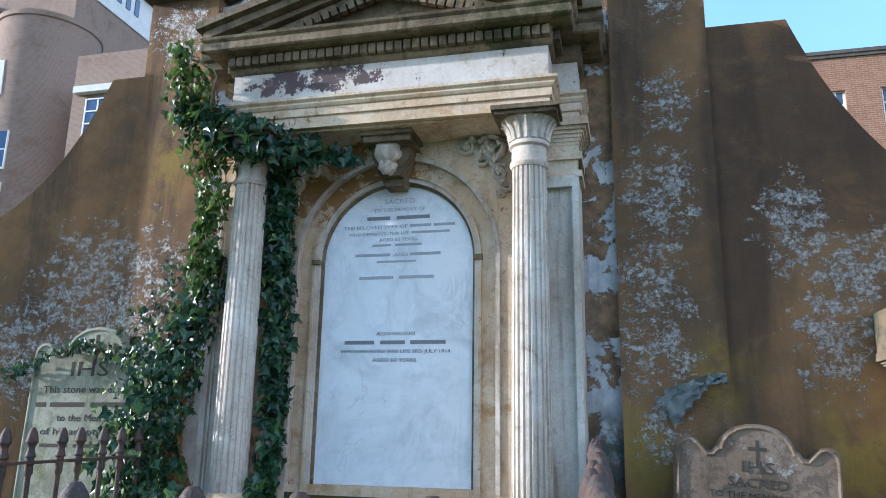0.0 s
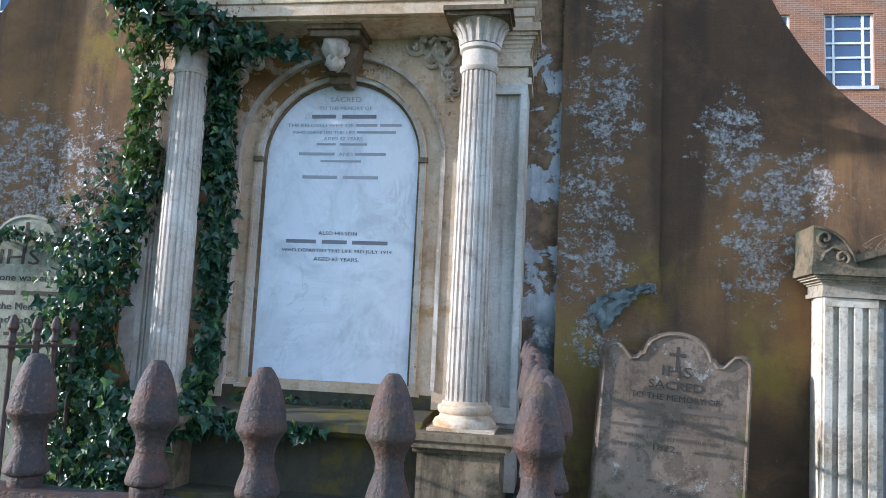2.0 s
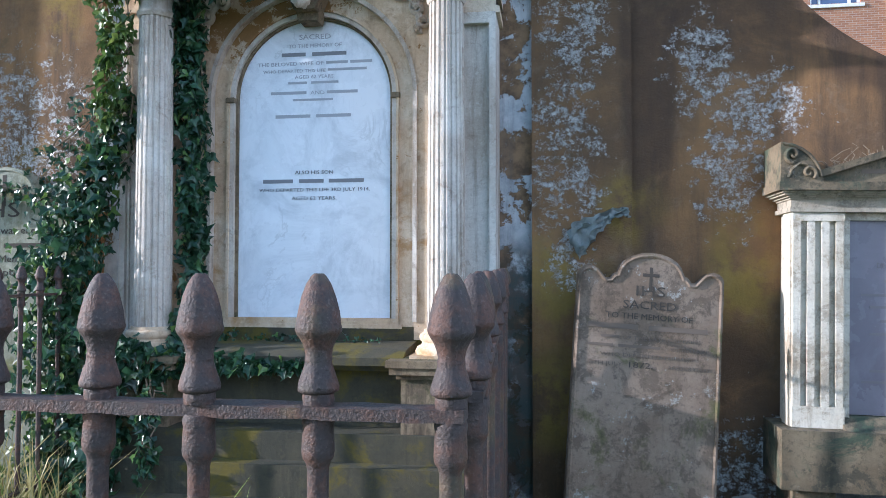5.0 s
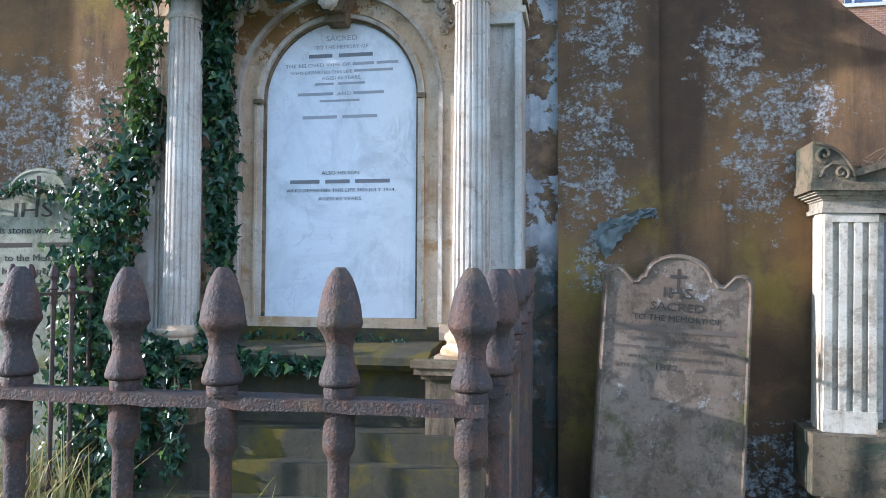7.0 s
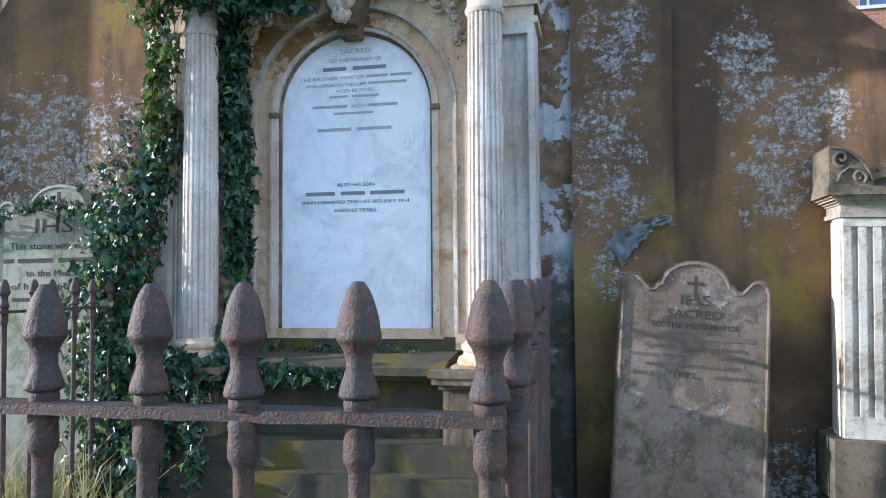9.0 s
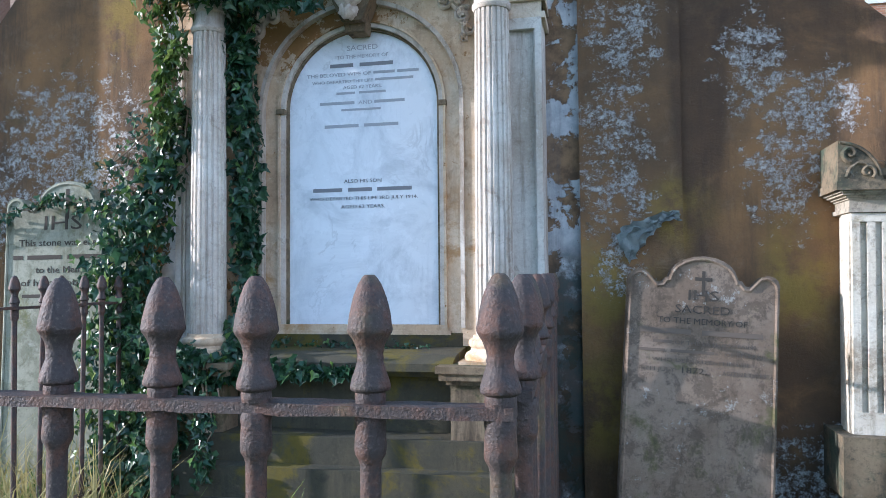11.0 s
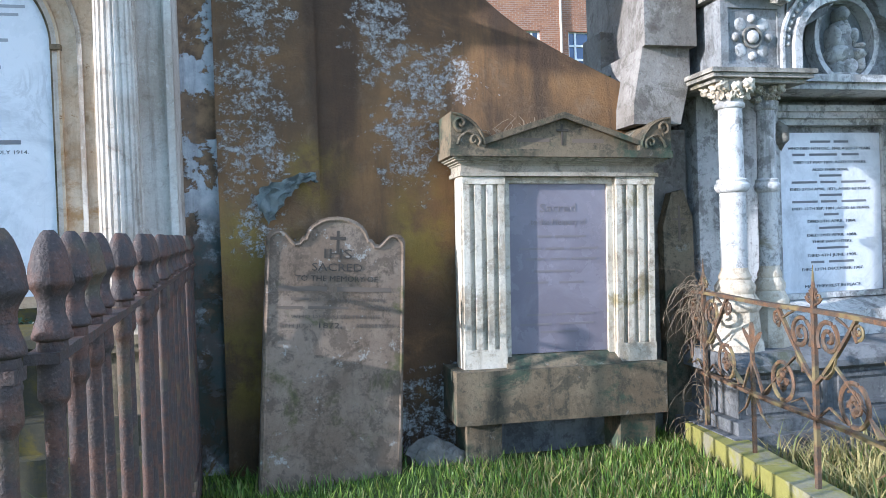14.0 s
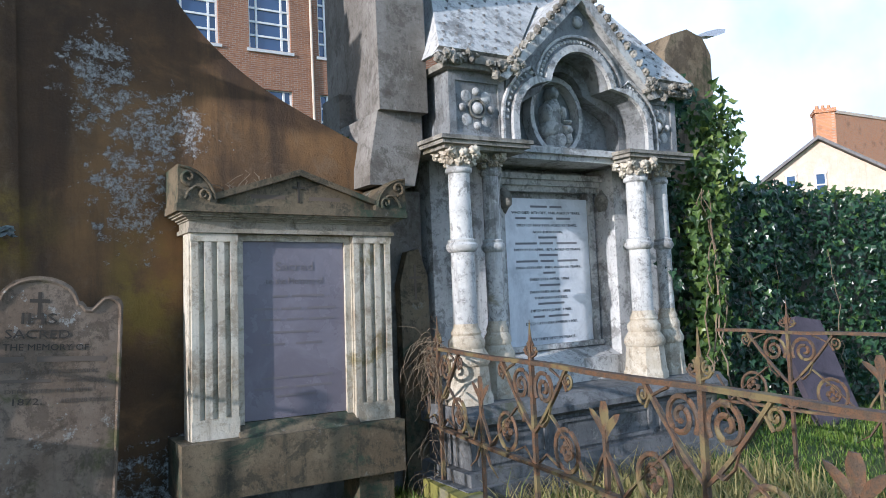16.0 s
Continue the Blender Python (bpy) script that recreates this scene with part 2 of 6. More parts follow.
PAINTED = stone("painted_stucco", (0.61, 0.45, 0.29, 1), (0.74, 0.63, 0.48, 1), (0.25, 0.16, 0.085, 1), (0.42, 0.25, 0.10, 1), 0.57, 0.5, bump=0.45, patch=((XC0 - 0.30, 4.2, 2.80), (0.75, 0.5, 0.40), (0.30, 0.165, 0.06, 1)), blotch=0.22)
FRIEZE = stone("flaked_painted_frieze", (0.55, 0.49, 0.42, 1), (0.70, 0.66, 0.61, 1), (0.25, 0.17, 0.10, 1), None, streak=0.3, bump=0.4, patch=((XC0 - 0.42, 3.87, 3.33), (0.65, 0.5, 0.14), (0.115, 0.085, 0.085, 1)))
COLUMN = stone("limewashed_column", (0.54, 0.47, 0.39, 1), (0.72, 0.68, 0.61, 1), (0.24, 0.18, 0.125, 1), streak=0.75, bump=0.7, blotch=0.18)
CORNICE = stone("mossy_sandstone_cornice", (0.165, 0.122, 0.072, 1), (0.29, 0.225, 0.145, 1), (0.045, 0.034, 0.024, 1), (0.06, 0.065, 0.025, 1), 0.52, 0.8, blotch=0.4)
PURPLE_STONE = stone("purple_grey_headstone", (0.075, 0.065, 0.085, 1), (0.105, 0.09, 0.115, 1), (0.04, 0.035, 0.045, 1), (0.06, 0.065, 0.045, 1), 0.7)
COPING = stone("dark_slate_coping", (0.115, 0.10, 0.085, 1), (0.17, 0.155, 0.135, 1), (0.05, 0.045, 0.04, 1), (0.10, 0.11, 0.05, 1), 0.62)
MOSSY = stone("green_stained_sandstone", (0.135, 0.103, 0.063, 1), (0.215, 0.170, 0.108, 1), (0.034, 0.036, 0.028, 1), (0.040, 0.070, 0.046, 1), 0.51, 0.7, bump=0.8, blotch=0.6, lichen=0.25)
STEPS = stone("mossy_plinth_stone", (0.055, 0.052, 0.035, 1), (0.085, 0.074, 0.046, 1), (0.028, 0.032, 0.024, 1), (0.125, 0.098, 0.012, 1), 0.49, 0.6)
GRAVE = stone("grey_brown_headstone", (0.195, 0.14, 0.096, 1), (0.29, 0.222, 0.165, 1), (0.06, 0.048, 0.034, 1), (0.10, 0.10, 0.035, 1), 0.56, 0.4, bump=0.5, spots=0.4, blotch=0.5, lichen=0.55)
GRAVE_L = stone("pale_green_headstone", (0.27, 0.27, 0.20, 1), (0.38, 0.375, 0.29, 1), (0.11, 0.115, 0.065, 1), (0.17, 0.165, 0.05, 1), 0.54, 0.6, bump=0.3, blotch=0.4, lichen=0.4)
TOMB = stone("lichened_white_stone", (0.54, 0.465, 0.35, 1), (0.70, 0.65, 0.54, 1), (0.17, 0.125, 0.075, 1), (0.25, 0.2, 0.08, 1), 0.58, 0.6, bump=0.8, blotch=0.42, lichen=0.3)
TOMB_D = stone("brown_stained_tomb_stone", (0.29, 0.25, 0.185, 1), (0.42, 0.375, 0.295, 1), (0.09, 0.075, 0.05, 1), (0.13, 0.12, 0.05, 1), 0.57, 0.7, bump=0.7, blotch=0.5, lichen=0.3)
GOTHIC = stone("pale_portland_stone", (0.50, 0.50, 0.49, 1), (0.70, 0.695, 0.67, 1), (0.11, 0.105, 0.095, 1), (0.24, 0.215, 0.13, 1), 0.6, 0.7, bump=0.6, blotch=0.6)
GOTHIC_D = stone("blackened_carved_stone", (0.25, 0.235, 0.20, 1), (0.40, 0.375, 0.32, 1), (0.06, 0.055, 0.045, 1), (0.22, 0.19, 0.11, 1), 0.58, 0.6, bump=0.9, blotch=0.5)
# grey-stained copy of the tomb stone, with shade put into its colour
GOTHIC_G = stone("shade_grey_gable_stone", (0.24, 0.25, 0.255, 1), (0.38, 0.395, 0.40, 1), (0.075, 0.072, 0.068, 1), (0.17, 0.155, 0.10, 1), 0.6, 0.7, bump=0.6, blotch=0.5)
# tomb stone darkened and blued: the plinth's shade is in the colour
GOTHIC_P = stone("shade_dark_plinth_stone", (0.13, 0.135, 0.14, 1), (0.22, 0.22, 0.22, 1), (0.045, 0.046, 0.045, 1), (0.085, 0.09, 0.05, 1), 0.55, 0.7, bump=0.6, blotch=0.5, lichen=0.2)
CEMENT = stone("rough_grey_cement_pier", (0.20, 0.18, 0.155, 1), (0.33, 0.31, 0.28, 1), (0.085, 0.07, 0.055, 1), None, streak=0.4, bump=0.8, blotch=0.5, lichen=0.3)
KERBSTONE = stone("moss_covered_kerb", (0.23, 0.21, 0.14, 1), (0.32, 0.3, 0.2, 1), (0.10, 0.10, 0.06, 1), (0.27, 0.25, 0.045, 1), 0.40)
LIMESTONE = stone("white_tower_stone", (0.72, 0.71, 0.69, 1), (0.80, 0.79, 0.77, 1), (0.55, 0.54, 0.52, 1), None, streak=0.2, bump=0.1, grain=8, spots=0.1)
IRON = iron("rusted_cast_iron", (0.045, 0.035, 0.032, 1), (0.080, 0.041, 0.028, 1), (0.17, 0.16, 0.06, 1), 0.15)
IRON_Y = iron("rusted_wrought_iron", (0.078, 0.056, 0.038, 1), (0.135, 0.072, 0.036, 1), (0.20, 0.165, 0.07, 1), 0.6, spread=0.52)


def marble(name, base, vein, stain):
    m = Nodes(name, 0.42, 0.0, 0.4)
    v = m.noise(2.2, 9, 0.62, dist=1.6)
    line = m.math("ABSOLUTE", m.math("SUBTRACT", v, 0.5), 0.0)
    c = m.mix(m.math("MULTIPLY", m.math("MULTIPLY", m.ramp(line, 0.03, 0.0), m.ramp(m.noise(2.0, 3), 0.48, 0.68)), 0.45), base, vein)
    c = m.mix(m.math("MULTIPLY", m.ramp(m.noise(2.6, 9, 0.72, dist=0.8), 0.42, 0.7), 0.75), c, stain)
    c = m.mix(m.math("MULTIPLY", m.ramp(m.noise(17, 8, 0.75), 0.55, 0.72), 0.35), c, stain)
    c = m.mix(m.math("MULTIPLY", m.ramp(m.noise(1.0, 6, 0.7, m.stretched(11, 11, 1.1)), 0.58, 0.72), 0.35), c, stain)
    return m.done(c, m.noise(50, 4), 0.08, 0.003, rough=m.ramp(m.noise(6, 5), 0.1, 1.3))


MARBLE = marble("weathered_white_marble", (0.70, 0.725, 0.76, 1), (0.38, 0.39, 0.41, 1), (0.43, 0.46, 0.50, 1))
SLATE = marble("purple_grey_slate_panel", (0.165, 0.148, 0.172, 1), (0.125, 0.112, 0.13, 1), (0.225, 0.205, 0.235, 1))
INK = Nodes("faded_lead_lettering", 0.7).done((0.085, 0.088, 0.095, 1))
INK_M = Nodes("half_worn_lead_lettering", 0.7).done((0.19, 0.195, 0.21, 1))
INK_F = Nodes("worn_lettering", 0.8).done((0.33, 0.345, 0.37, 1))
CUT = Nodes("cut_lettering", 0.9).done((0.06, 0.05, 0.04, 1))
CUT_F = Nodes("worn_cut_lettering", 0.9).done((0.135, 0.105, 0.08, 1))
CUT_S = Nodes("cut_slate_lettering", 0.9).done((0.16, 0.144, 0.15, 1))
LEAD = stone("crumpled_grey_lead", (0.33, 0.38, 0.37, 1), (0.50, 0.55, 0.55, 1), (0.09, 0.10, 0.09, 1), None, rough=0.55, bump=0.4)
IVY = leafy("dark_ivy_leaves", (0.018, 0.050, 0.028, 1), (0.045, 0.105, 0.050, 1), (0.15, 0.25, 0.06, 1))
# lighter, yellower leaf copy: sunlight is put into the colour
IVY_Y = leafy("leaves_painted_sunlit", (0.04, 0.085, 0.022, 1), (0.12, 0.19, 0.04, 1), (0.26, 0.32, 0.07, 1), 0.38)
GRASS = leafy("grass_blades", (0.10, 0.175, 0.025, 1), (0.24, 0.34, 0.05, 1), (0.42, 0.37, 0.14, 1), 0.5)
STRAW = leafy("dry_grass_blades", (0.36, 0.30, 0.11, 1), (0.52, 0.43, 0.18, 1), (0.12, 0.18, 0.04, 1), 0.6)
TWIG = stone("ivy_stems", (0.20, 0.15, 0.10, 1), (0.32, 0.25, 0.17, 1), (0.08, 0.06, 0.04, 1), None)
SOIL = stone("soil_and_short_grass", (0.06, 0.075, 0.022, 1), (0.10, 0.115, 0.035, 1), (0.045, 0.036, 0.02, 1), (0.075, 0.13, 0.025, 1), 0.45)
GLASS = Nodes("blue_window_glass", 0.05, 0.0, 0.8).done((0.035, 0.075, 0.17, 1))
FRAME = Nodes("white_window_frame", 0.5).done((0.78, 0.78, 0.76, 1))
ROOF = stone("grey_roof_slate", (0.21, 0.20, 0.20, 1), (0.28, 0.27, 0.27, 1), (0.13, 0.125, 0.13, 1), None, bump=0.1, grain=5)
PALE_BRICK = stone("pale_painted_brick", (0.74, 0.60, 0.47, 1), (0.80, 0.68, 0.56, 1), (0.60, 0.45, 0.33, 1), None, bump=0.1, grain=5)
METAL = Nodes("grey_lamp_metal", 0.4, 0.6).done((0.45, 0.46, 0.48, 1))


def brickwork(name, a, b, mortar):
    """Brick courses at true size for a far facade, in its own plane."""
    m = Nodes(name, 0.85)
    sep = m.t.nodes.new("ShaderNodeSeparateXYZ")
    m.put(sep.inputs[0], m.pos)
    com = m.t.nodes.new("ShaderNodeCombineXYZ")
    m.put(com.inputs[0], m.math("ADD", sep.outputs[0], sep.outputs[1]))
    m.put(com.inputs[1], sep.outputs[2])
    t = m.t.nodes.new("ShaderNodeTexBrick")
    m.put(t.inputs["Vector"], com.outputs[0])
    t.inputs["Color1"].default_value, t.inputs["Color2"].default_value, t.inputs["Mortar"].default_value = a, b, mortar
    t.inputs["Scale"].default_value = 1.0
    t.inputs["Brick Width"].default_value, t.inputs["Row Height"].default_value = 0.225, 0.075
    t.inputs["Mortar Size"].default_value = 0.009
    c = m.mix(m.math("MULTIPLY", m.ramp(m.noise(0.8, 7, 0.7), 0.5, 0.7), 0.45), t.outputs["Color"], (0.15, 0.08, 0.05, 1))
    h = m.math("SUBTRACT", m.noise(25, 3), t.outputs["Fac"])
    return m.done(c, h, 0.8, 0.02)


BRICK = brickwork("red_brown_brickwork", (0.36, 0.175, 0.095, 1), (0.27, 0.125, 0.07, 1), (0.36, 0.28, 0.22, 1))
# grey-brown tower brick, paled so that haze sits in its colour
BRICK_T = brickwork("haze_greyed_brickwork", (0.30, 0.205, 0.155, 1), (0.245, 0.165, 0.125, 1), (0.31, 0.255, 0.215, 1))
BRICK_O = brickwork("orange_brickwork", (0.62, 0.28, 0.13, 1), (0.55, 0.24, 0.12, 1), (0.5, 0.36, 0.26, 1))


# ---- building helpers ----
def thing(name, x, y, z, label, category, group="", kind="", turn=(0, 0, 0)):
    ob = new(name)
    ob.empty_display_size = 0.1
    ob.matrix_basis = pose(x, y, z, *turn)
    return tagged(ob, label, category, group, kind)


def spot(ob):
    """Where a thing or part stands in the world, before its own turn."""
    p = Vector()
    while ob:
        p += ob.location
        ob = ob.parent
    return p


def mesh_of(name, bm, material, origin, smooth=None):
    bmesh.ops.recalc_face_normals(bm, faces=bm.faces)
    bmesh.ops.translate(bm, verts=bm.verts, vec=-Vector(origin))
    me = bpy.data.meshes.new(name)
    bm.to_mesh(me)
    bm.free()
    me.materials.append(material)
    if smooth:
        me.shade_smooth()
        me.set_sharp_from_angle(angle=radians(smooth))
    return me


def part(name, bm, material, parent, label="", bevel=0.0, smooth=None):
    """Links a bmesh, built in the world's places, as one mesh object under a thing or part."""
    if bevel:
        sharp = [e for e in bm.edges if len(e.link_faces) == 2 and e.calc_face_angle(0) > 0.5]
        bmesh.ops.bevel(bm, geom=sharp, offset=bevel, segments=1, affect="EDGES", clamp_overlap=True)
    ob = new(name, mesh_of(name, bm, material, spot(parent), smooth))
    ob.parent = parent
    return tagged(ob, label)


def solid(name, bm, material, label, category, kind="structure", bevel=0.0, smooth=None):
    """A top-level mesh, with its origin at the middle of its base."""
    if bevel:
        sharp = [e for e in bm.edges if len(e.link_faces) == 2 and e.calc_face_angle(0) > 0.5]
        bmesh.ops.bevel(bm, geom=sharp, offset=bevel, segments=1, affect="EDGES", clamp_overlap=True)
    co = [v.co for v in bm.verts]
    o = ((min(c.x for c in co) + max(c.x for c in co)) / 2, (min(c.y for c in co) + max(c.y for c in co)) / 2, min(c.z for c in co))
    ob = new(name, mesh_of(name, bm, material, o, smooth))
    ob.location = o
    return tagged(ob, label, category, "", kind)


def bmnew():
    return bmesh.new()


def box(bm, x0, x1, y0, y1, z0, z1):
    v = [bm.verts.new((x, y, z)) for z in (z0, z1) for y in (y0, y1) for x in (x0, x1)]
    for f in ((0, 1, 3, 2), (4, 6, 7, 5), (0, 4, 5, 1), (2, 3, 7, 6), (0, 2, 6, 4), (1, 5, 7, 3)):
        bm.faces.new([v[i] for i in f])
    return bm


def boxes(*rows):
    bm = bmnew()
    for r in rows:
        box(bm, *r)
    return bm


def prism(bm, pts, axis, a, b):
    """An outline drawn out along an axis: (x, z) along y, (y, z) along x, (x, y) along z."""
    def at(p, k):
        return {"y": (p[0], k, p[1]), "x": (k, p[0], p[1]), "z": (p[0], p[1], k)}[axis]
    lo, hi = [bm.verts.new(at(p, a)) for p in pts], [bm.verts.new(at(p, b)) for p in pts]
    bm.faces.new(lo), bm.faces.new(hi[::-1])
    n = len(pts)
    for i in range(n):
        bm.faces.new((lo[i], hi[i], hi[(i + 1) % n], lo[(i + 1) % n]))
    return bm


def prism_between(tri, way):
    """A flat piece with the given corners, thickened along a way."""
    bm = bmnew()
    lo, hi = [bm.verts.new(p) for p in tri], [bm.verts.new(Vector(p) + Vector(way)) for p in tri]
    bm.faces.new(lo), bm.faces.new(hi[::-1])
    for i in range(len(tri)):
        bm.faces.new((lo[i], hi[i], hi[(i + 1) % len(tri)], lo[(i + 1) % len(tri)]))
    return bm


def lathe(bm, cx, cy, prof, seg=24, flutes=0, depth=0.0, square=0.0):
    """Rings of (radius, z) about an upright axis, with flutes cut in where depth is given."""
    rings = []
    for r, z in prof:
        ring = []
        for i in range(seg):
            a = 2 * math.pi * i / seg
            k = 1.0
            if flutes:
                k -= depth * max(0.0, math.sin(a * flutes)) ** 0.6
            if square:
                k /= max(abs(math.cos(a)), abs(math.sin(a))) ** square
            ring.append(bm.verts.new((cx + r * k * math.cos(a), cy + r * k * math.sin(a), z)))
        rings.append(ring)
    for lo, hi in zip(rings, rings[1:]):
        for i in range(seg):
            bm.faces.new((lo[i], lo[(i + 1) % seg], hi[(i + 1) % seg], hi[i]))
    bm.faces.new(rings[0][::-1]), bm.faces.new(rings[-1])
    return bm


def tube(bm, pts, r, seg=6, flat=1.0, taper=1.0):
    """A rod along points; flat squeezes it across, taper thins its end."""
    pts = [Vector(p) for p in pts]
    rings, n = [], len(pts)
    up = Vector((0, 0, 1))
    for i, p in enumerate(pts):
        d = (pts[min(i + 1, n - 1)] - pts[max(i - 1, 0)]).normalized()
        side = d.cross(Vector((0, 1, 0)) if abs(d.y) < 0.9 else up).normalized()
        other = d.cross(side).normalized()
        k = r * (1 + (taper - 1) * i / max(n - 1, 1))
        rings.append([bm.verts.new(p + side * k * math.cos(2 * math.pi * (j + 0.5) / seg) + other * k * flat * math.sin(2 * math.pi * (j + 0.5) / seg)) for j in range(seg)])
    for lo, hi in zip(rings, rings[1:]):
        for j in range(seg):
            bm.faces.new((lo[j], lo[(j + 1) % seg], hi[(j + 1) % seg], hi[j]))
    bm.faces.new(rings[0][::-1]), bm.faces.new(rings[-1])
    return bm


def blob(bm, x, y, z, rx, ry, rz, sub=2, rough=0.0, seed=0):
    made = bmesh.ops.create_icosphere(bm, subdivisions=sub, radius=1.0)["verts"]
    for v in made:
        k = 1 + rough * noise.noise(v.co * 2.3 + Vector((seed, seed * 1.7, 0)))
        v.co = Vector((x + v.co.x * rx * k, y + v.co.y * ry * k, z + v.co.z * rz * k))
    return bm


def arc(cx, cz, r, a0, a1, n):
    return [(cx + r * math.cos(radians(a0 + (a1 - a0) * i / n)), cz + r * math.sin(radians(a0 + (a1 - a0) * i / n))) for i in range(n + 1)]


def band(bm, inner, outer, y0, y1):
    """A strip between two like outlines in (x, z), from y0 to y1."""
    a, b = [bm.verts.new((p[0], y0, p[1])) for p in inner], [bm.verts.new((p[0], y0, p[1])) for p in outer]
    c, d = [bm.verts.new((p[0], y1, p[1])) for p in inner], [bm.verts.new((p[0], y1, p[1])) for p in outer]
    for i in range(len(a) - 1):
        for q in ((a[i], a[i + 1], b[i + 1], b[i]), (c[i], d[i], d[i + 1], c[i + 1]), (a[i], c[i], c[i + 1], a[i + 1]), (b[i], b[i + 1], d[i + 1], d[i])):
            bm.faces.new(q)
    bm.faces.new((a[0], b[0], d[0], c[0])), bm.faces.new((a[-1], c[-1], d[-1], b[-1]))
    return bm


def lettering(parent, words, x, y, z, size, material, width=None, label="", turn=0.0):
    """A line of raised letters in the built-in font, centred on x, facing the viewer."""
    cu = bpy.data.curves.new("lettering", "FONT")
    cu.body, cu.size, cu.align_x, cu.extrude, cu.resolution_u = words, size, "CENTER", 0.0012, 2
    ob = bpy.data.objects.new("lettering", cu)
    me = bpy.data.meshes.new_from_object(ob)
    bpy.data.objects.remove(ob)
    me.name = "lettering"
    xs = [v.co.x for v in me.vertices]
    k = width / (max(xs) - min(xs)) if width else 1.0
    me.transform(pose(x, y, z, 90, 0, 0) @ Matrix.Diagonal((k, 1, 1, 1)))
    me.transform(Matrix.Translation(-spot(parent)))
    me.materials.clear()
    me.materials.append(material)
    o = new("lettering", me)
    o.parent = parent
    return tagged(o, label)


def word_bars(parent, x, y, z, height, words, material):
    """Words as plain bars along a line: (offset, letters, width)."""
    for off, n, w in words:
        lo = z + height * 0.22
        part("word_bar", boxes((x + off, x + off + w * (1 - 0.25 / n), y - 0.0008, y + 0.001, lo, lo + height * 0.42)), material, parent)


LEAF = np.array([(0, 0, 0), (0.42, -0.10, 0.05), (0.50, 0.30, 0.10), (0.24, 0.42, 0.03), (0, 1.0, -0.06), (-0.24, 0.42, 0.03), (-0.50, 0.30, 0.10), (-0.42, -0.10, 0.05), (0, 0.35, -0.02)])
LEAF_F = [(8, i, (i + 1) % 8) for i in range(8)]


def leaf_cloud(name, parent, material, places, facing, size, rng, spread=0.55):
    """Many five-pointed leaves at places, turned roughly towards facing, tips hanging."""
    n = len(places)
    nrm = np.asarray(facing, float) + rng.normal(0, spread, (n, 3))
    nrm /= np.linalg.norm(nrm, axis=1)[:, None]
    tip = np.array([0, 0, -1.0]) + rng.normal(0, 0.6, (n, 3))
    tip -= nrm * np.sum(tip * nrm, axis=1)[:, None]
    tip /= np.linalg.norm(tip, axis=1)[:, None]
    side = np.cross(tip, nrm)
    sz = rng.uniform(size[0], size[1], n) * rng.uniform(0.75, 1.15, n)
    co = places[:, None, :] + sz[:, None, None] * (LEAF[None, :, 0:1] * side[:, None, :] + LEAF[None, :, 1:2] * tip[:, None, :] + LEAF[None, :, 2:3] * 2 * nrm[:, None, :])
    faces = [tuple(9 * i + k for k in f) for i in range(n) for f in LEAF_F]
    me = bpy.data.meshes.new(name)
    o = np.array(spot(parent))
    me.from_pydata((co.reshape(-1, 3) - o).tolist(), [], faces)
    me.materials.append(material)
    ob = new(name, me)
    ob.parent = parent
    return tagged(ob, kind="stuff")



# ---- ground ----
bm = bmnew()
NX, NY = 80, 60
xs = [-900, -300, -80, -30, -14] + [-10 + 20 * i / NX for i in range(NX + 1)] + [14, 30, 80, 300, 900]
ys = [-900, -300, -80, -30, -12] + [-8 + 14 * i / NY for i in range(NY + 1)] + [12, 30, 80, 300, 900]
grid = [[bm.verts.new((x, y, 0.05 * noise.noise(Vector((x * 0.9, y * 0.9, 0))) if abs(x) < 10 and -8 < y < 6 else 0.0)) for x in xs] for y in ys]
for r0, r1 in zip(grid, grid[1:]):
    for i in range(len(xs) - 1):
        bm.faces.new((r0[i], r0[i + 1], r1[i + 1], r1[i]))
solid("ground", bm, SOIL, "rough churchyard earth with short grass and moss", "ground", smooth=60)

# ---- boundary wall behind the monuments ----
XC = XC0


def sweep_down(x0, z0, x1, z1, n):
    """The concave ramp of the wall's top, steep at first, then a long even fall."""
    out = []
    for i in range(n + 1):
        u = (i / n) ** 1.4
        out.append((x0 + (x1 - x0) * u, z1 + (z0 - z1) * (0.45 * (1 - u) + 0.55 * (1 - u) ** 4.3)))
    return out


def wing(name, top, end, material, label):
    """A stretch of wall under the given run of its top, from the pier to its end."""
    pts = [(top[0][0], -0.2)] + top + [(end, top[-1][1]), (end, -0.2)]
    return solid(name, prism(bmnew(), pts, "y", 4.30, 4.62), material, label, "wall", bevel=0.008)


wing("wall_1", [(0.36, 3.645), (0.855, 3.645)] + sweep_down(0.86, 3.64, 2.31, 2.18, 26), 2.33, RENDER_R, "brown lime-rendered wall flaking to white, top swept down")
wing("wall_2", [(-3.20, 3.715), (-3.535, 3.715)] + sweep_down(-3.54, 3.71, -5.1, 2.42, 26), -5.3, RENDER_L, "brown rendered wall with white flaking patches, swept top")
bm = boxes((XC - 1.75, XC + 1.75, 4.325, 4.9, -0.2, 4.2))
prism(bm, [(XC - 1.3, 4.2), (XC, 4.72), (XC + 1.3, 4.2)], "y", 4.325, 4.9)
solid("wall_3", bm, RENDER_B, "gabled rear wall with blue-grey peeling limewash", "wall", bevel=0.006)
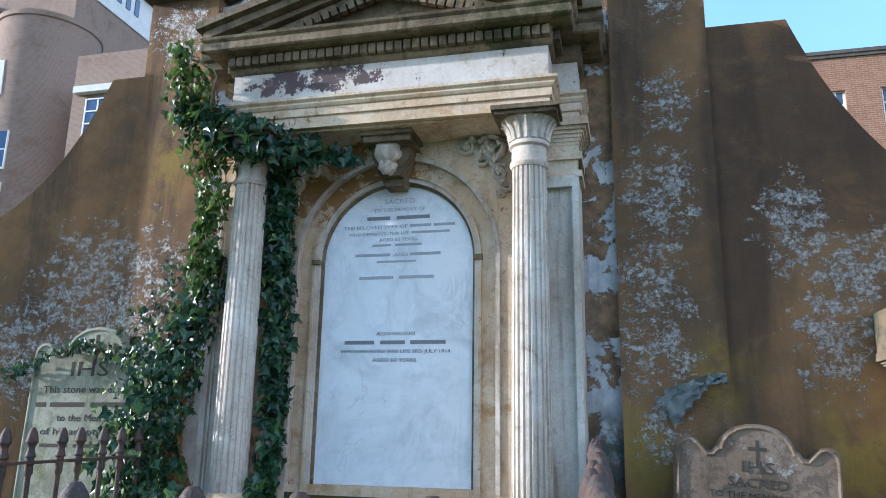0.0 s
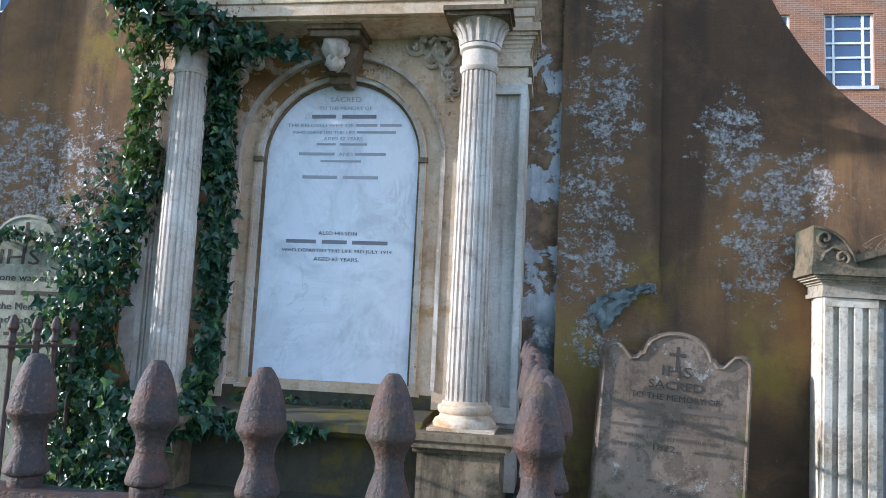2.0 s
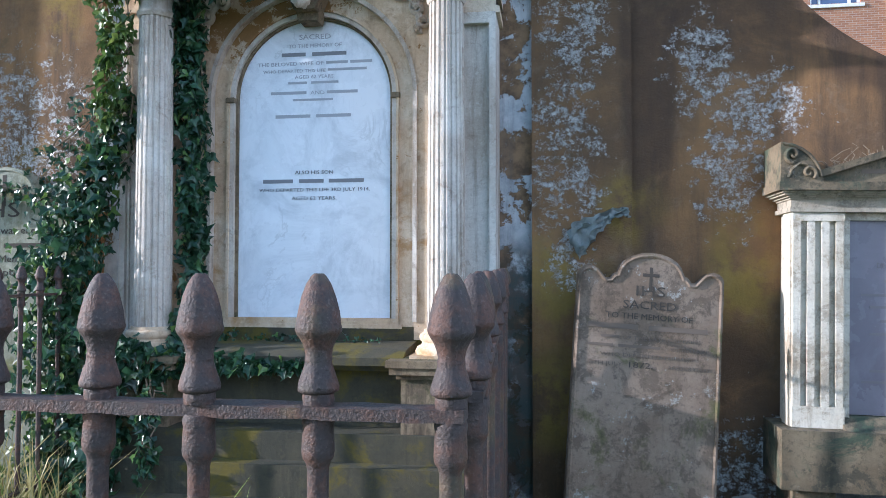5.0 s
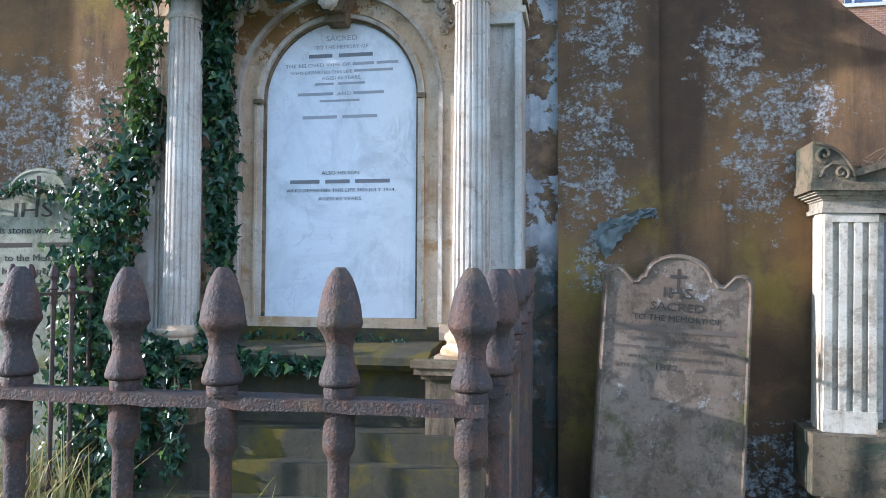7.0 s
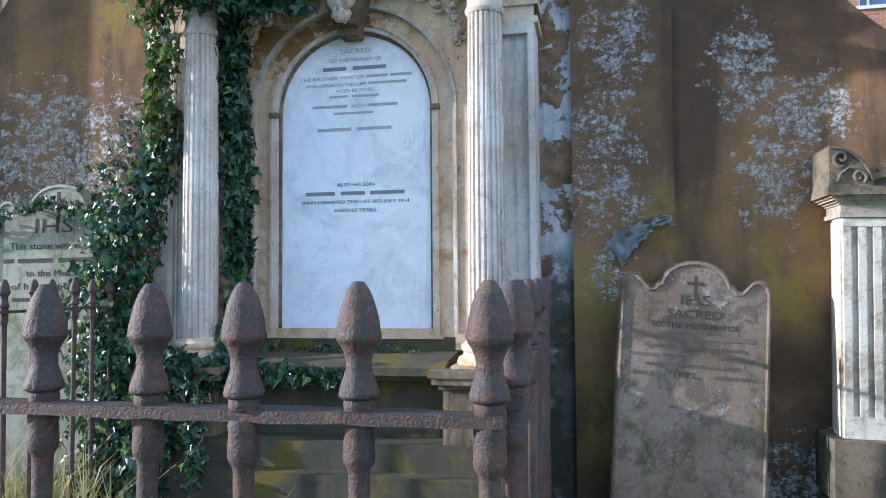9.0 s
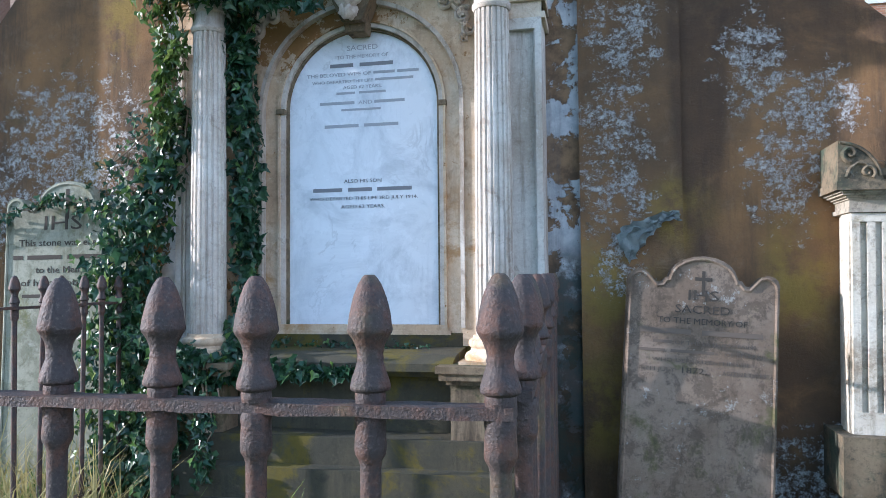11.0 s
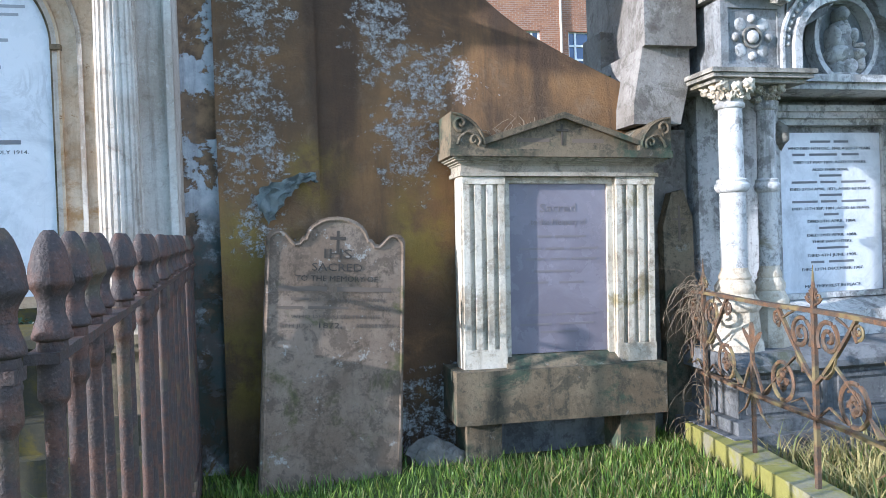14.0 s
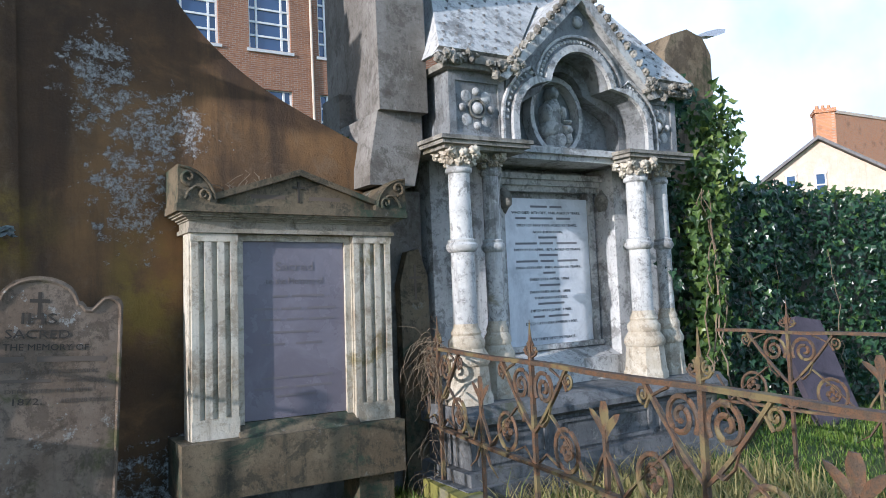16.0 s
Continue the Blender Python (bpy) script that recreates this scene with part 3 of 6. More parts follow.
for s, material in ((1, RENDER_R), (-1, RENDER_L)):
    a, b, top = (-0.12, 0.425, 4.23) if s > 0 else (-3.262, -2.735, 4.26)
    pier = solid("wall_pier", boxes((a, b, 4.27, 4.95, -0.2, top)), material, "square rendered pier rising above the wall with slate cap", "pier", bevel=0.012)
    part("cap", boxes((a - 0.035, b + 0.045, 4.19, 5.0, top, top + 0.078)), COPING, pier, "dark stone cap", bevel=0.012)
    # sloping gable coping
    bm = bmnew()
    prism(bm, [(XC + s * 1.33, 4.25), (XC + s * 1.33, 4.335), (XC, 4.86), (XC, 4.75)], "y", 4.24, 4.95)
    solid("gable_coping", bm, COPING, "sloping dark stone coping on the gable", "coping", bevel=0.01)
# added out of view, only to throw shade on the left wall
solid("unseen_shade_wall", boxes((-5.55, -5.27, 3.74, 4.62, -0.2, 4.3)), RENDER_L, "unseen wall added to cast shade on the left wall", "wall")

# ---- wall monument: a pedimented frame with two fluted columns round a marble tablet ----
monument = thing("wall_monument", XC, 4.2, 0.0, "classical stucco wall monument with pediment, fluted columns and arched marble tablet", "monument")
COLX = 0.82
# plinth and steps
part("plinth_step", boxes((XC - 1.10, XC + 1.10, 3.52, 4.45, -0.15, 0.20)), STEPS, monument, "green and yellow lichened step", bevel=0.015)
part("plinth_step", boxes((XC - 1.02, XC + 1.02, 3.62, 4.45, 0.20, 0.36)), STEPS, monument, bevel=0.012)
part("plinth_step", boxes((XC - 0.96, XC + 0.96, 3.72, 4.45, 0.36, 0.50)), STEPS, monument, bevel=0.012)
part("dado", boxes((XC - 0.9, XC + 0.9, 3.92, 4.45, 0.50, 0.80)), STEPS, monument, bevel=0.006)
bm = bmnew()
prism(bm, [(4.3, 0.80), (3.83, 0.80), (3.80, 0.83), (3.80, 0.87), (3.9, 0.905), (4.3, 0.93)], "x", XC - 0.62, XC + 0.62)
part("ledge", bm, STEPS, monument, "mossy projecting ledge", bevel=0.004)
part("sill_wall", boxes((XC - 0.88, XC + 0.88, 4.195, 4.45, 0.80, 1.0)), STEPS, monument)
for s in (1, -1):
    cx = XC + s * COLX
    ped = part("pedestal", boxes((cx - 0.20, cx + 0.20, 3.75, 4.30, -0.1, 0.80)), CORNICE, monument, "stained stone pedestal", bevel=0.008)
    bm = bmnew()
    for k, (o, z0, z1) in enumerate(((0.02, 0.775, 0.80), (0.05, 0.80, 0.835), (0.065, 0.835, 0.87))):
        box(bm, cx - 0.20 - o, cx + 0.20 + o, 3.75 - o, 4.3, z0, z1)
    part("pedestal_cap", bm, CORNICE, ped, bevel=0.004)
    col = part("column", lathe(bmnew(), cx, 3.95, [(0.101 - 0.011 * (i / 14) ** 1.6, 1.0 + 1.74 * i / 14) for i in range(15)], 120, 20, 0.10), COLUMN, monument, "fluted limewashed column shaft", smooth=40)
    bm = lathe(bmnew(), cx, 3.95, [(0.155, 0.87), (0.16, 0.885), (0.16, 0.90), (0.15, 0.92), (0.13, 0.93), (0.125, 0.945), (0.135, 0.955), (0.14, 0.97), (0.135, 0.985), (0.118, 0.995), (0.113, 1.01)], 40)
    box(bm, cx - 0.165, cx + 0.165, 3.785, 4.115, 0.868, 0.885)
    part("column_base", bm, PAINTED, col, smooth=40)
    bm = lathe(bmnew(), cx, 3.95, [(0.094, 2.72), (0.104, 2.735), (0.104, 2.75), (0.094, 2.76), (0.093, 2.83), (0.108, 2.84), (0.108, 2.86), (0.097, 2.87), (0.10, 2.90), (0.112, 2.94), (0.135, 2.975), (0.15, 2.985)], 48)
    cap = part("capital", bm, COLUMN, monument, "leaf capital", smooth=50)
    for i in range(16):  # leaves round the bell
        a = 2 * math.pi * i / 16
        part("leaf", tube(bmnew(), [(cx + r * math.cos(a), 3.95 + r * math.sin(a), z) for r, z in ((0.098, 2.87), (0.108, 2.92), (0.128, 2.96), (0.150, 2.972))], 0.017, 5, taper=0.5), COLUMN, cap, smooth=50)
    bm = boxes((cx - 0.165, cx + 0.165, 3.79, 4.12, 2.985, 3.005), (cx - 0.18, cx + 0.18, 3.77, 4.12, 3.005, 3.03))
    part("abacus", bm, CORNICE, col, bevel=0.005)
    # pilaster behind, with a sunk panel
    a, b = sorted((XC + s * 0.86, XC + s * 1.075))
    pil = part("pilaster", boxes((a, b, 4.065, 4.46, 0.55, 2.80)), COLUMN, monument, "panelled pilaster with peeling paint", bevel=0.004)
    for r in ((a, a + 0.035, 4.025, 4.08, 0.9, 2.70), (b - 0.035, b, 4.025, 4.08, 0.9, 2.70), (a + 0.035, b - 0.035, 4.025, 4.08, 2.64, 2.70), (a + 0.035, b - 0.035, 4.025, 4.08, 0.9, 0.98), (a + 0.035, a + 0.047, 4.05, 4.08, 0.98, 2.64), (b - 0.047, b - 0.035, 4.05, 4.08, 0.98, 2.64)):
        part("panel_moulding", boxes(r), COLUMN, pil, bevel=0.003)
    for o, z0, z1 in ((0.02, 2.70, 2.735), (0.0, 2.735, 2.80), (0.02, 2.80, 2.84), (0.004, 2.84, 2.885), (0.008, 2.885, 2.905), (0.014, 2.905, 2.925), (0.022, 2.925, 2.945), (0.032, 2.945, 2.965), (0.045, 2.965, 2.985), (0.06, 2.985, 3.03)):
        part("cap_moulding", boxes((a - o, b + o, 4.06 - o, 4.46, z0, z1)), PAINTED, pil, bevel=0.006)

# arched wall with its opening
AZ, AR, SR = 2.318, 0.605, 0.457       # spring of the arch, radius of the opening and of the tablet
bm = bmnew()
inner = [(XC - AR, 0.93)] + arc(XC, AZ, AR, 180, 0, 32) + [(XC + AR, 0.93)]
outer = [(XC - 0.88, 0.93)] + [(XC + max(-0.88, min(0.88, 1.3 * math.cos(a))), min(3.04, AZ + 1.3 * math.sin(a))) for a in [math.pi * (1 - i / 32) for i in range(33)]] + [(XC + 0.88, 0.93)]
band(bm, inner, outer, 4.185, 4.46)
part("spandrel", bm, PAINTED, monument, "cream stucco face stained ochre round the arch", bevel=0.003)
def arched(r, x_out=0.0):
    return [(XC - r, 1.03)] + arc(XC, AZ, r, 180, 0, 40) + [(XC + r, 1.03)]
for r0, r1, y, m in ((0.598, 0.622, 4.174, COLUMN), (0.505, 0.615, 4.225, PAINTED), (0.498, 0.512, 4.20, PAINTED), (0.472, 0.498, 4.212, COLUMN), (SR, 0.472, 4.236, CORNICE)):
    bm = bmnew()
    band(bm, arched(r0), arched(r1), y, 4.30)
    part("arch_moulding", bm, m, monument, smooth=35)
bm = boxes((XC - 0.515, XC + 0.515, 4.205, 4.28, 1.012, 1.045), (XC - 0.535, XC + 0.535, 4.19, 4.28, 0.99, 1.012))
part("sill_block", boxes((XC - 0.61, XC + 0.61, 4.214, 4.30, 0.94, 1.034)), PAINTED, monument)
part("tablet_sill", bm, PAINTED, monument, "moulded sill under the tablet", bevel=0.003)
for s in (1, -1):
    part("impost", boxes((XC + s * 0.492 - 0.025, XC + s * 0.492 + 0.025, 4.19, 4.24, AZ - 0.02, AZ + 0.008)), CORNICE, monument, bevel=0.004)
bm = bmnew()
prism(bm, [(XC - SR, 1.04), (XC - SR, AZ)] + arc(XC, AZ, SR, 180, 0, 40)[1:] + [(XC + SR, 1.04)], "y", 4.255, 4.40)
slab = part("tablet", bm, MARBLE, monument, "white marble tablet with engraved inscription", bevel=0.003)
TY = 4.2535
for words, x, z, size, w, m in (("SACRED", 0, 2.668, 0.036, 0.19, INK_F), ("TO THE MEMORY OF", 0, 2.620, 0.026, 0.32, INK_F), ("THE BELOVED WIFE OF", -0.148, 2.516, 0.026, 0.40, INK_F), ("WHO DEPARTED THIS LIFE", -0.125, 2.475, 0.022, 0.38, INK_F),
                                ("AGED 62 YEARS.", 0, 2.438, 0.024, 0.24, INK_F), ("AND", 0.018, 2.343, 0.026, 0.085, INK_F),
                                ("ALSO HIS SON", 0, 1.877, 0.025, 0.23, INK), ("WHO DEPARTED THIS LIFE 3RD JULY 1914.", 0, 1.776, 0.023, 0.665, INK), ("AGED 62 YEARS.", 0, 1.726, 0.025, 0.27, INK)):
    lettering(slab, words, XC + 0.002 + x, TY, z, size * 1.2, m, w)
for z, h, words, m in ((2.558, 0.052, ((-0.20, 4, 0.155), (-0.015, 6, 0.215)), INK_M), (2.512, 0.038, ((0.07, 7, 0.135), (0.215, 6, 0.135)), INK_F), (2.472, 0.034, ((0.08, 8, 0.24),), INK_F),
                       (2.40, 0.032, ((-0.16, 6, 0.12), (-0.02, 8, 0.17)), INK_F), (2.338, 0.04, ((-0.265, 7, 0.225), (0.075, 9, 0.19)), INK_F), (2.30, 0.03, ((-0.13, 9, 0.25),), INK_F),
                       (2.198, 0.044, ((-0.235, 7, 0.22), (0.01, 6, 0.22)), INK_F), (1.814, 0.052, ((-0.308, 6, 0.19), (-0.09, 6, 0.155), (0.09, 6, 0.218)), INK_M)):
    word_bars(slab, XC, TY, z, h, words, m)

# keystone bracket, urn-like, and scroll ornaments in the spandrels
bm = bmnew()
prism(bm, [(XC - 0.07, 2.80), (XC + 0.07, 2.80), (XC + 0.055, 2.735), (XC - 0.055, 2.735)], "y", 4.12, 4.24)
key = part("keystone", bm, CORNICE, monument, "carved keystone under the architrave", bevel=0.01)
bm = bmnew()
prism(bm, [(XC - 0.06, 2.78), (XC - 0.115, 2.90), (XC - 0.115, 2.96), (XC + 0.115, 2.96), (XC + 0.115, 2.90), (XC + 0.06, 2.78)], "y", 4.06, 4.2)
part("bracket", bm, CORNICE, key, bevel=0.025)
blob(bm := bmnew(), XC - 0.01, 4.04, 2.915, 0.078, 0.06, 0.08, 3, 0.35, 3)
blob(bm, XC - 0.01, 4.045, 2.83, 0.05, 0.045, 0.055, 3, 0.4, 5)
part("boss", bm, COLUMN, key, "worn white carved boss", smooth=60)
part("bracket_top", boxes((XC - 0.14, XC + 0.14, 3.96, 4.2, 2.955, 2.99), (XC - 0.155, XC + 0.155, 3.94, 4.2, 2.99, 3.03)), CORNICE, key, bevel=0.006)


def spiral(cx, cz, r, a0, turns, n=26, grow=0.12):
    return [(cx + r * (grow + (1 - grow) * i / n) * math.cos(radians(a0 + 360 * turns * i / n)), cz + r * (grow + (1 - grow) * i / n) * math.sin(radians(a0 + 360 * turns * i / n))) for i in range(n + 1)]


def grown(p):
    """The leaf scroll at its full size in the corner above the arch."""
    return (0.555 + (p[0] - 0.60) * 1.25, 2.85 + (p[1] - 2.84) * 1.2)


for s in (1, -1):
    bm = bmnew()
    for cx, cz, r, a0, t, w in ((0.62, 2.91, 0.075, 40, 1.3, 0.018), (0.50, 2.935, 0.045, 200, -1.1, 0.013), (0.66, 2.79, 0.045, 90, -1.1, 0.013), (0.57, 2.86, 0.03, 0, 1, 0.012), (0.685, 2.72, 0.025, 30, 1, 0.01)):
        tube(bm, [(XC + s * x, 4.165, z) for x, z in map(grown, spiral(cx, cz, r, a0, t))], w * 1.4, 6, 1.6, 0.7)
    tube(bm, [(XC + s * x, 4.175, z) for x, z in map(grown, ((0.46, 2.95), (0.56, 2.90), (0.63, 2.83), (0.66, 2.75), (0.665, 2.67)))], 0.018, 6)
    for x, z, r in ((0.60, 2.915, 0.034), (0.565, 2.87, 0.022), (0.635, 2.86, 0.02), (0.655, 2.80, 0.022), (0.67, 2.74, 0.019), (0.655, 2.69, 0.014), (0.50, 2.93, 0.02), (0.53, 2.965, 0.016), (0.585, 2.965, 0.016), (0.655, 2.94, 0.018)):
        px, pz = grown((x, z))
        blob(bm, XC + s * px, 4.155, pz, r * 1.25, 0.035, r * 1.25, 3, 0.6, x * 9)
    part("scroll_ornament", bm, COLUMN, monument, "carved leaf scroll in the spandrel", smooth=50)

# entablature: front block over the columns, stepped back at each side
FW, BW = 0.945, 1.085


def moulding(bm, prof, half, back):
    """A moulded band: (out, z) profile along the front and mitred round both ends."""
    rows = []
    for o, z in prof:
        rows.append([bm.verts.new(p) for p in ((XC - half - o, back, z), (XC - half - o, 3.86 - o, z), (XC + half + o, 3.86 - o, z), (XC + half + o, back, z))])
    for a, b in zip(rows, rows[1:]):
        for i in range(3):
            bm.faces.new((a[i], a[i + 1], b[i + 1], b[i]))
    bm.faces.new(rows[0]), bm.faces.new(rows[-1][::-1])
    bm.faces.new([r[0] for r in rows] + [r[3] for r in rows[::-1]])
    return bm


def stepped(prof, half):
    """The band over the columns and the lower-set one over the pilasters behind."""
    bm = bmnew()
    moulding(bm, prof, half, 4.46)
    rows = []
    for o, z in prof:
        rows.append([bm.verts.new(p) for p in ((XC - half - 0.14 - o, 4.46, z), (XC - half - 0.14 - o, 4.09 - o, z), (XC + half + 0.14 + o, 4.09 - o, z), (XC + half + 0.14 + o, 4.46, z))])
    for a, b in zip(rows, rows[1:]):
        for i in range(3):
            bm.faces.new((a[i], a[i + 1], b[i + 1], b[i]))
    bm.faces.new(rows[0]), bm.faces.new(rows[-1][::-1])
    bm.faces.new([r[0] for r in rows] + [r[3] for r in rows[::-1]])
    return bm


ent = monument
part("soffit", boxes((XC - 0.95, XC + 0.95, 3.90, 4.30, 3.018, 3.036)), PAINTED, ent)
part("architrave", stepped([(0.0, 3.03), (0.0, 3.095), (0.012, 3.10), (0.012, 3.145), (0.02, 3.15), (0.03, 3.165), (0.03, 3.175), (0.045, 3.19), (0.045, 3.205)], FW), PAINTED, ent, "cream moulded architrave")
part("frieze", stepped([(-0.005, 3.205), (-0.005, 3.40)], FW), FRIEZE, ent, "plain painted frieze with dark flaked patch")
part("bed_moulding", stepped([(0.0, 3.40), (0.012, 3.41), (0.02, 3.425), (0.02, 3.50)], FW), CORNICE, ent)
part("corona", stepped([(0.06, 3.50), (0.125, 3.505), (0.135, 3.515), (0.135, 3.56), (0.15, 3.575), (0.155, 3.59)], FW), CORNICE, ent, "projecting cornice with moss on top")
dent = bmnew()
box(dent, -0.0205, 0.0205, -0.04, 0.0, 0.0, 0.055)
dent_me = mesh_of("dentil", dent, CORNICE, (0, 0, 0))


def dentil(x, y, z, ry=0.0, rz=0.0):
    ob = new("dentil", dent_me)
    ob.parent = monument
    ob.matrix_basis = pose(x - XC, y - 4.2, z, 0, ry, rz)


ND = 37
for i in range(ND):
    dentil(XC - FW + 0.01 + (2 * FW - 0.02) * i / (ND - 1), 3.842, 3.438)
for s in (1, -1):
    for i in range(4):
        dentil(XC + s * (FW + 0.018), 3.90 + 0.055 * i, 3.438, 0, s * 90)
# pediment
PA, PE = 4.02, 3.59       # apex and end heights of the raking cornice's top
part("tympanum", prism(bmnew(), [(XC - 1.0, 3.58), (XC, 3.89), (XC + 1.0, 3.58)], "y", 3.88, 4.3), CORNICE, monument)
for s in (1, -1):
    def rake(lo, hi, y, x_end):
        """A sloping slab between two heights above the pediment's lower line."""
        return prism(bmnew(), [(XC + s * x_end, PE - 0.03 + lo), (XC, PA - 0.13 + lo), (XC, PA - 0.13 + hi), (XC + s * x_end, PE - 0.03 + hi)], "y", y, 4.3)
    part("raking_cornice", rake(-0.042, 0.0, 3.825, 0.99), CORNICE, monument)
    part("raking_cornice", rake(0.0, 0.035, 3.79, 1.06), CORNICE, monument)
    part("raking_cornice", rake(0.035, 0.085, 3.735, 1.10), CORNICE, monument, bevel=0.004)
    part("raking_cornice", rake(0.085, 0.13, 3.695, 1.13), CORNICE, monument, "mossy top of the raking cornice", bevel=0.006)
    slope = math.degrees(math.atan2(PA - 0.1 - PE, 1.06))
    for i in range(14):
        u = 0.03 + 0.68 * i / 13
        dentil(XC + s * u, 3.848, PA - 0.13 - (PA - 0.10 - PE) * u / 1.06 - 0.096, s * slope)
    # back part of the cornice beside the pediment
    a, b = sorted((XC + s * 0.9, XC + s * 1.235))
    part("side_cornice", boxes((a, b - 0.0, 3.95, 4.46, 3.59, 3.63), (a, b, 3.92, 4.46, 3.63, 3.68)), CORNICE, monument, bevel=0.008)
# block, scrolls and cross on the apex
bm = prism(bmnew(), [(XC - 0.15, 3.97), (XC - 0.15, 4.17), (XC - 0.13, 4.21), (XC + 0.13, 4.21), (XC + 0.15, 4.17), (XC + 0.15, 3.97)], "y", 3.78, 4.0)
part("apex_block", bm, CORNICE, monument, bevel=0.008)
bm = boxes((XC - 0.075, XC + 0.075, 3.82, 3.96, 4.205, 4.25), (XC - 0.05, XC + 0.05, 3.84, 3.94, 4.25, 4.30))
part("cross_foot", bm, CORNICE, monument, bevel=0.008)
bm = boxes((XC - 0.03, XC + 0.03, 3.86, 3.92, 4.29, 4.52), (XC - 0.10, XC + 0.10, 3.86, 3.92, 4.40, 4.455))
for dx, dz in ((0.1, 4.428), (-0.1, 4.428), (0, 4.525)):
    for ox, oz in ((0.028, 0), (-0.028, 0), (0, 0.028), (0, -0.028)):
        blob(bm, XC + dx + ox, 3.89, dz + oz, 0.028, 0.035, 0.028, 1)
part("stone_cross", bm, CORNICE, monument, "small grey stone cross with trefoil arms", bevel=0.006)
for s in (1, -1):
    bm = bmnew()
    tube(bm, [(XC + s * x, 3.82, z) for x, z in spiral(0.225, 4.09, 0.085, -20, 1.6, 30)], 0.017, 6, 1.6)
    tube(bm, [(XC + s * x, 3.82, z) for x, z in spiral(0.36, 4.0, 0.05, 40, 1.4, 24)], 0.014, 6, 1.6)
    tube(bm, [(XC + s * x, 3.82, z) for x, z in ((0.3, 4.06), (0.34, 4.03), (0.42, 3.985), (0.5, 3.95))], 0.014, 6, 1.6)
    part("apex_scroll", bm, CORNICE, monument, "carved scroll beside the apex block", smooth=50)

# ---- cast-iron railings round the monument ----
bar_bm = lathe(bmnew(), 0, 0, [(0.012, -0.15), (0.0118, 1.06), (0.012, 1.088), (0.0135, 1.094), (0.0172, 1.100), (0.0182, 1.106), (0.0176, 1.120), (0.0170, 1.132), (0.0182, 1.139), (0.0165, 1.146)], 24)
BAR_ME = mesh_of("bar", bar_bm, IRON, (0, 0, 0), 40)
fin_bm = lathe(bmnew(), 0, 0, [(0.0165, 1.157), (0.0175, 1.163), (0.017, 1.169), (0.0222, 1.172), (0.0225, 1.177), (0.0195, 1.187), (0.0163, 1.197), (0.0148, 1.203), (0.0153, 1.206), (0.0146, 1.211), (0.0160, 1.219), (0.0200, 1.228), (0.0242, 1.234), (0.0257, 1.238), (0.0252, 1.243), (0.0228, 1.258), (0.0188, 1.275), (0.0135, 1.289), (0.0085, 1.297), (0.0055, 1.300)], 36)
bmesh.ops.subdivide_edges(fin_bm, edges=fin_bm.edges[:], cuts=1, use_grid_fill=True)
for v in fin_bm.verts:
    k = 1 + 0.030 * noise.noise(v.co * 650) + 0.022 * noise.noise(v.co * 260) + 0.02 * noise.noise(v.co * 90)
    v.co.x, v.co.y = v.co.x * k, v.co.y * k
FIN_ME = mesh_of("finial", fin_bm, IRON, (0, 0, 0), 60)


def railing(a, b, count, label, z0=0.0, z1=0.0):
    """Iron bars with bud finials through a flat rail, from a to b."""
    a, b = Vector(a), Vector(b)
    d = b - a
    rail = thing("iron_railing", a.x, a.y, 0, label, "railing", "railings round the monument")
    side = Vector((-d.y, d.x)).normalized() * 0.019
    ext = d.normalized() * 0.025
    for zc in (1.1515, 0.18):
        bm = bmnew()
        n = 90
        rows = []
        for i in range(n + 1):
            p = a - ext + (d + 2 * ext) * i / n
            lift = z0 + (z1 - z0) * i / n + 0.0015 * noise.noise(Vector((p.x * 7, p.y * 7, zc)))
            rows.append([bm.verts.new((p.x + side.x * sx, p.y + side.y * sx, zc + lift + sz + 0.0025 * noise.noise(Vector((p.x * 60, p.y * 60, sz * 300 + sx)))) ) for sx, sz in ((1, -0.0075), (1, 0.006), (-1, 0.006), (-1, -0.0075))])
        for r, q in zip(rows, rows[1:]):
            for j in range(4):
                bm.faces.new((r[j], r[(j + 1) % 4], q[(j + 1) % 4], q[j]))
        bm.faces.new(rows[0]), bm.faces.new(rows[-1][::-1])
        part("rail", bm, IRON, rail, "rusted flat iron rail", bevel=0.004)
    for i in range(count):
        p = d * i / (count - 1)
        bar = new("bar", BAR_ME)
        bar.parent = rail
        bar.matrix_basis = pose(p.x, p.y, z0 + (z1 - z0) * i / (count - 1), random.uniform(-0.5, 0.5), random.uniform(-0.6, 0.6), random.uniform(0, 90))
        fin = new("finial", FIN_ME)
        fin.parent = bar
        fin.matrix_basis = pose(0, 0, 0, 0, 0, 30)


railing((-0.126, 0.870), (-2.70, 0.870), 20, "rusty cast-iron railing with bud finials, front run")
railing((-0.113, 1.005), (-0.262, 4.16), 23, "rusty cast-iron railing running back to the wall", 0.0, 0.03)
railing((-2.70, 1.005), (-2.62, 3.75), 20, "rusty cast-iron railing among long grass and ivy", 0.02, 0.04)


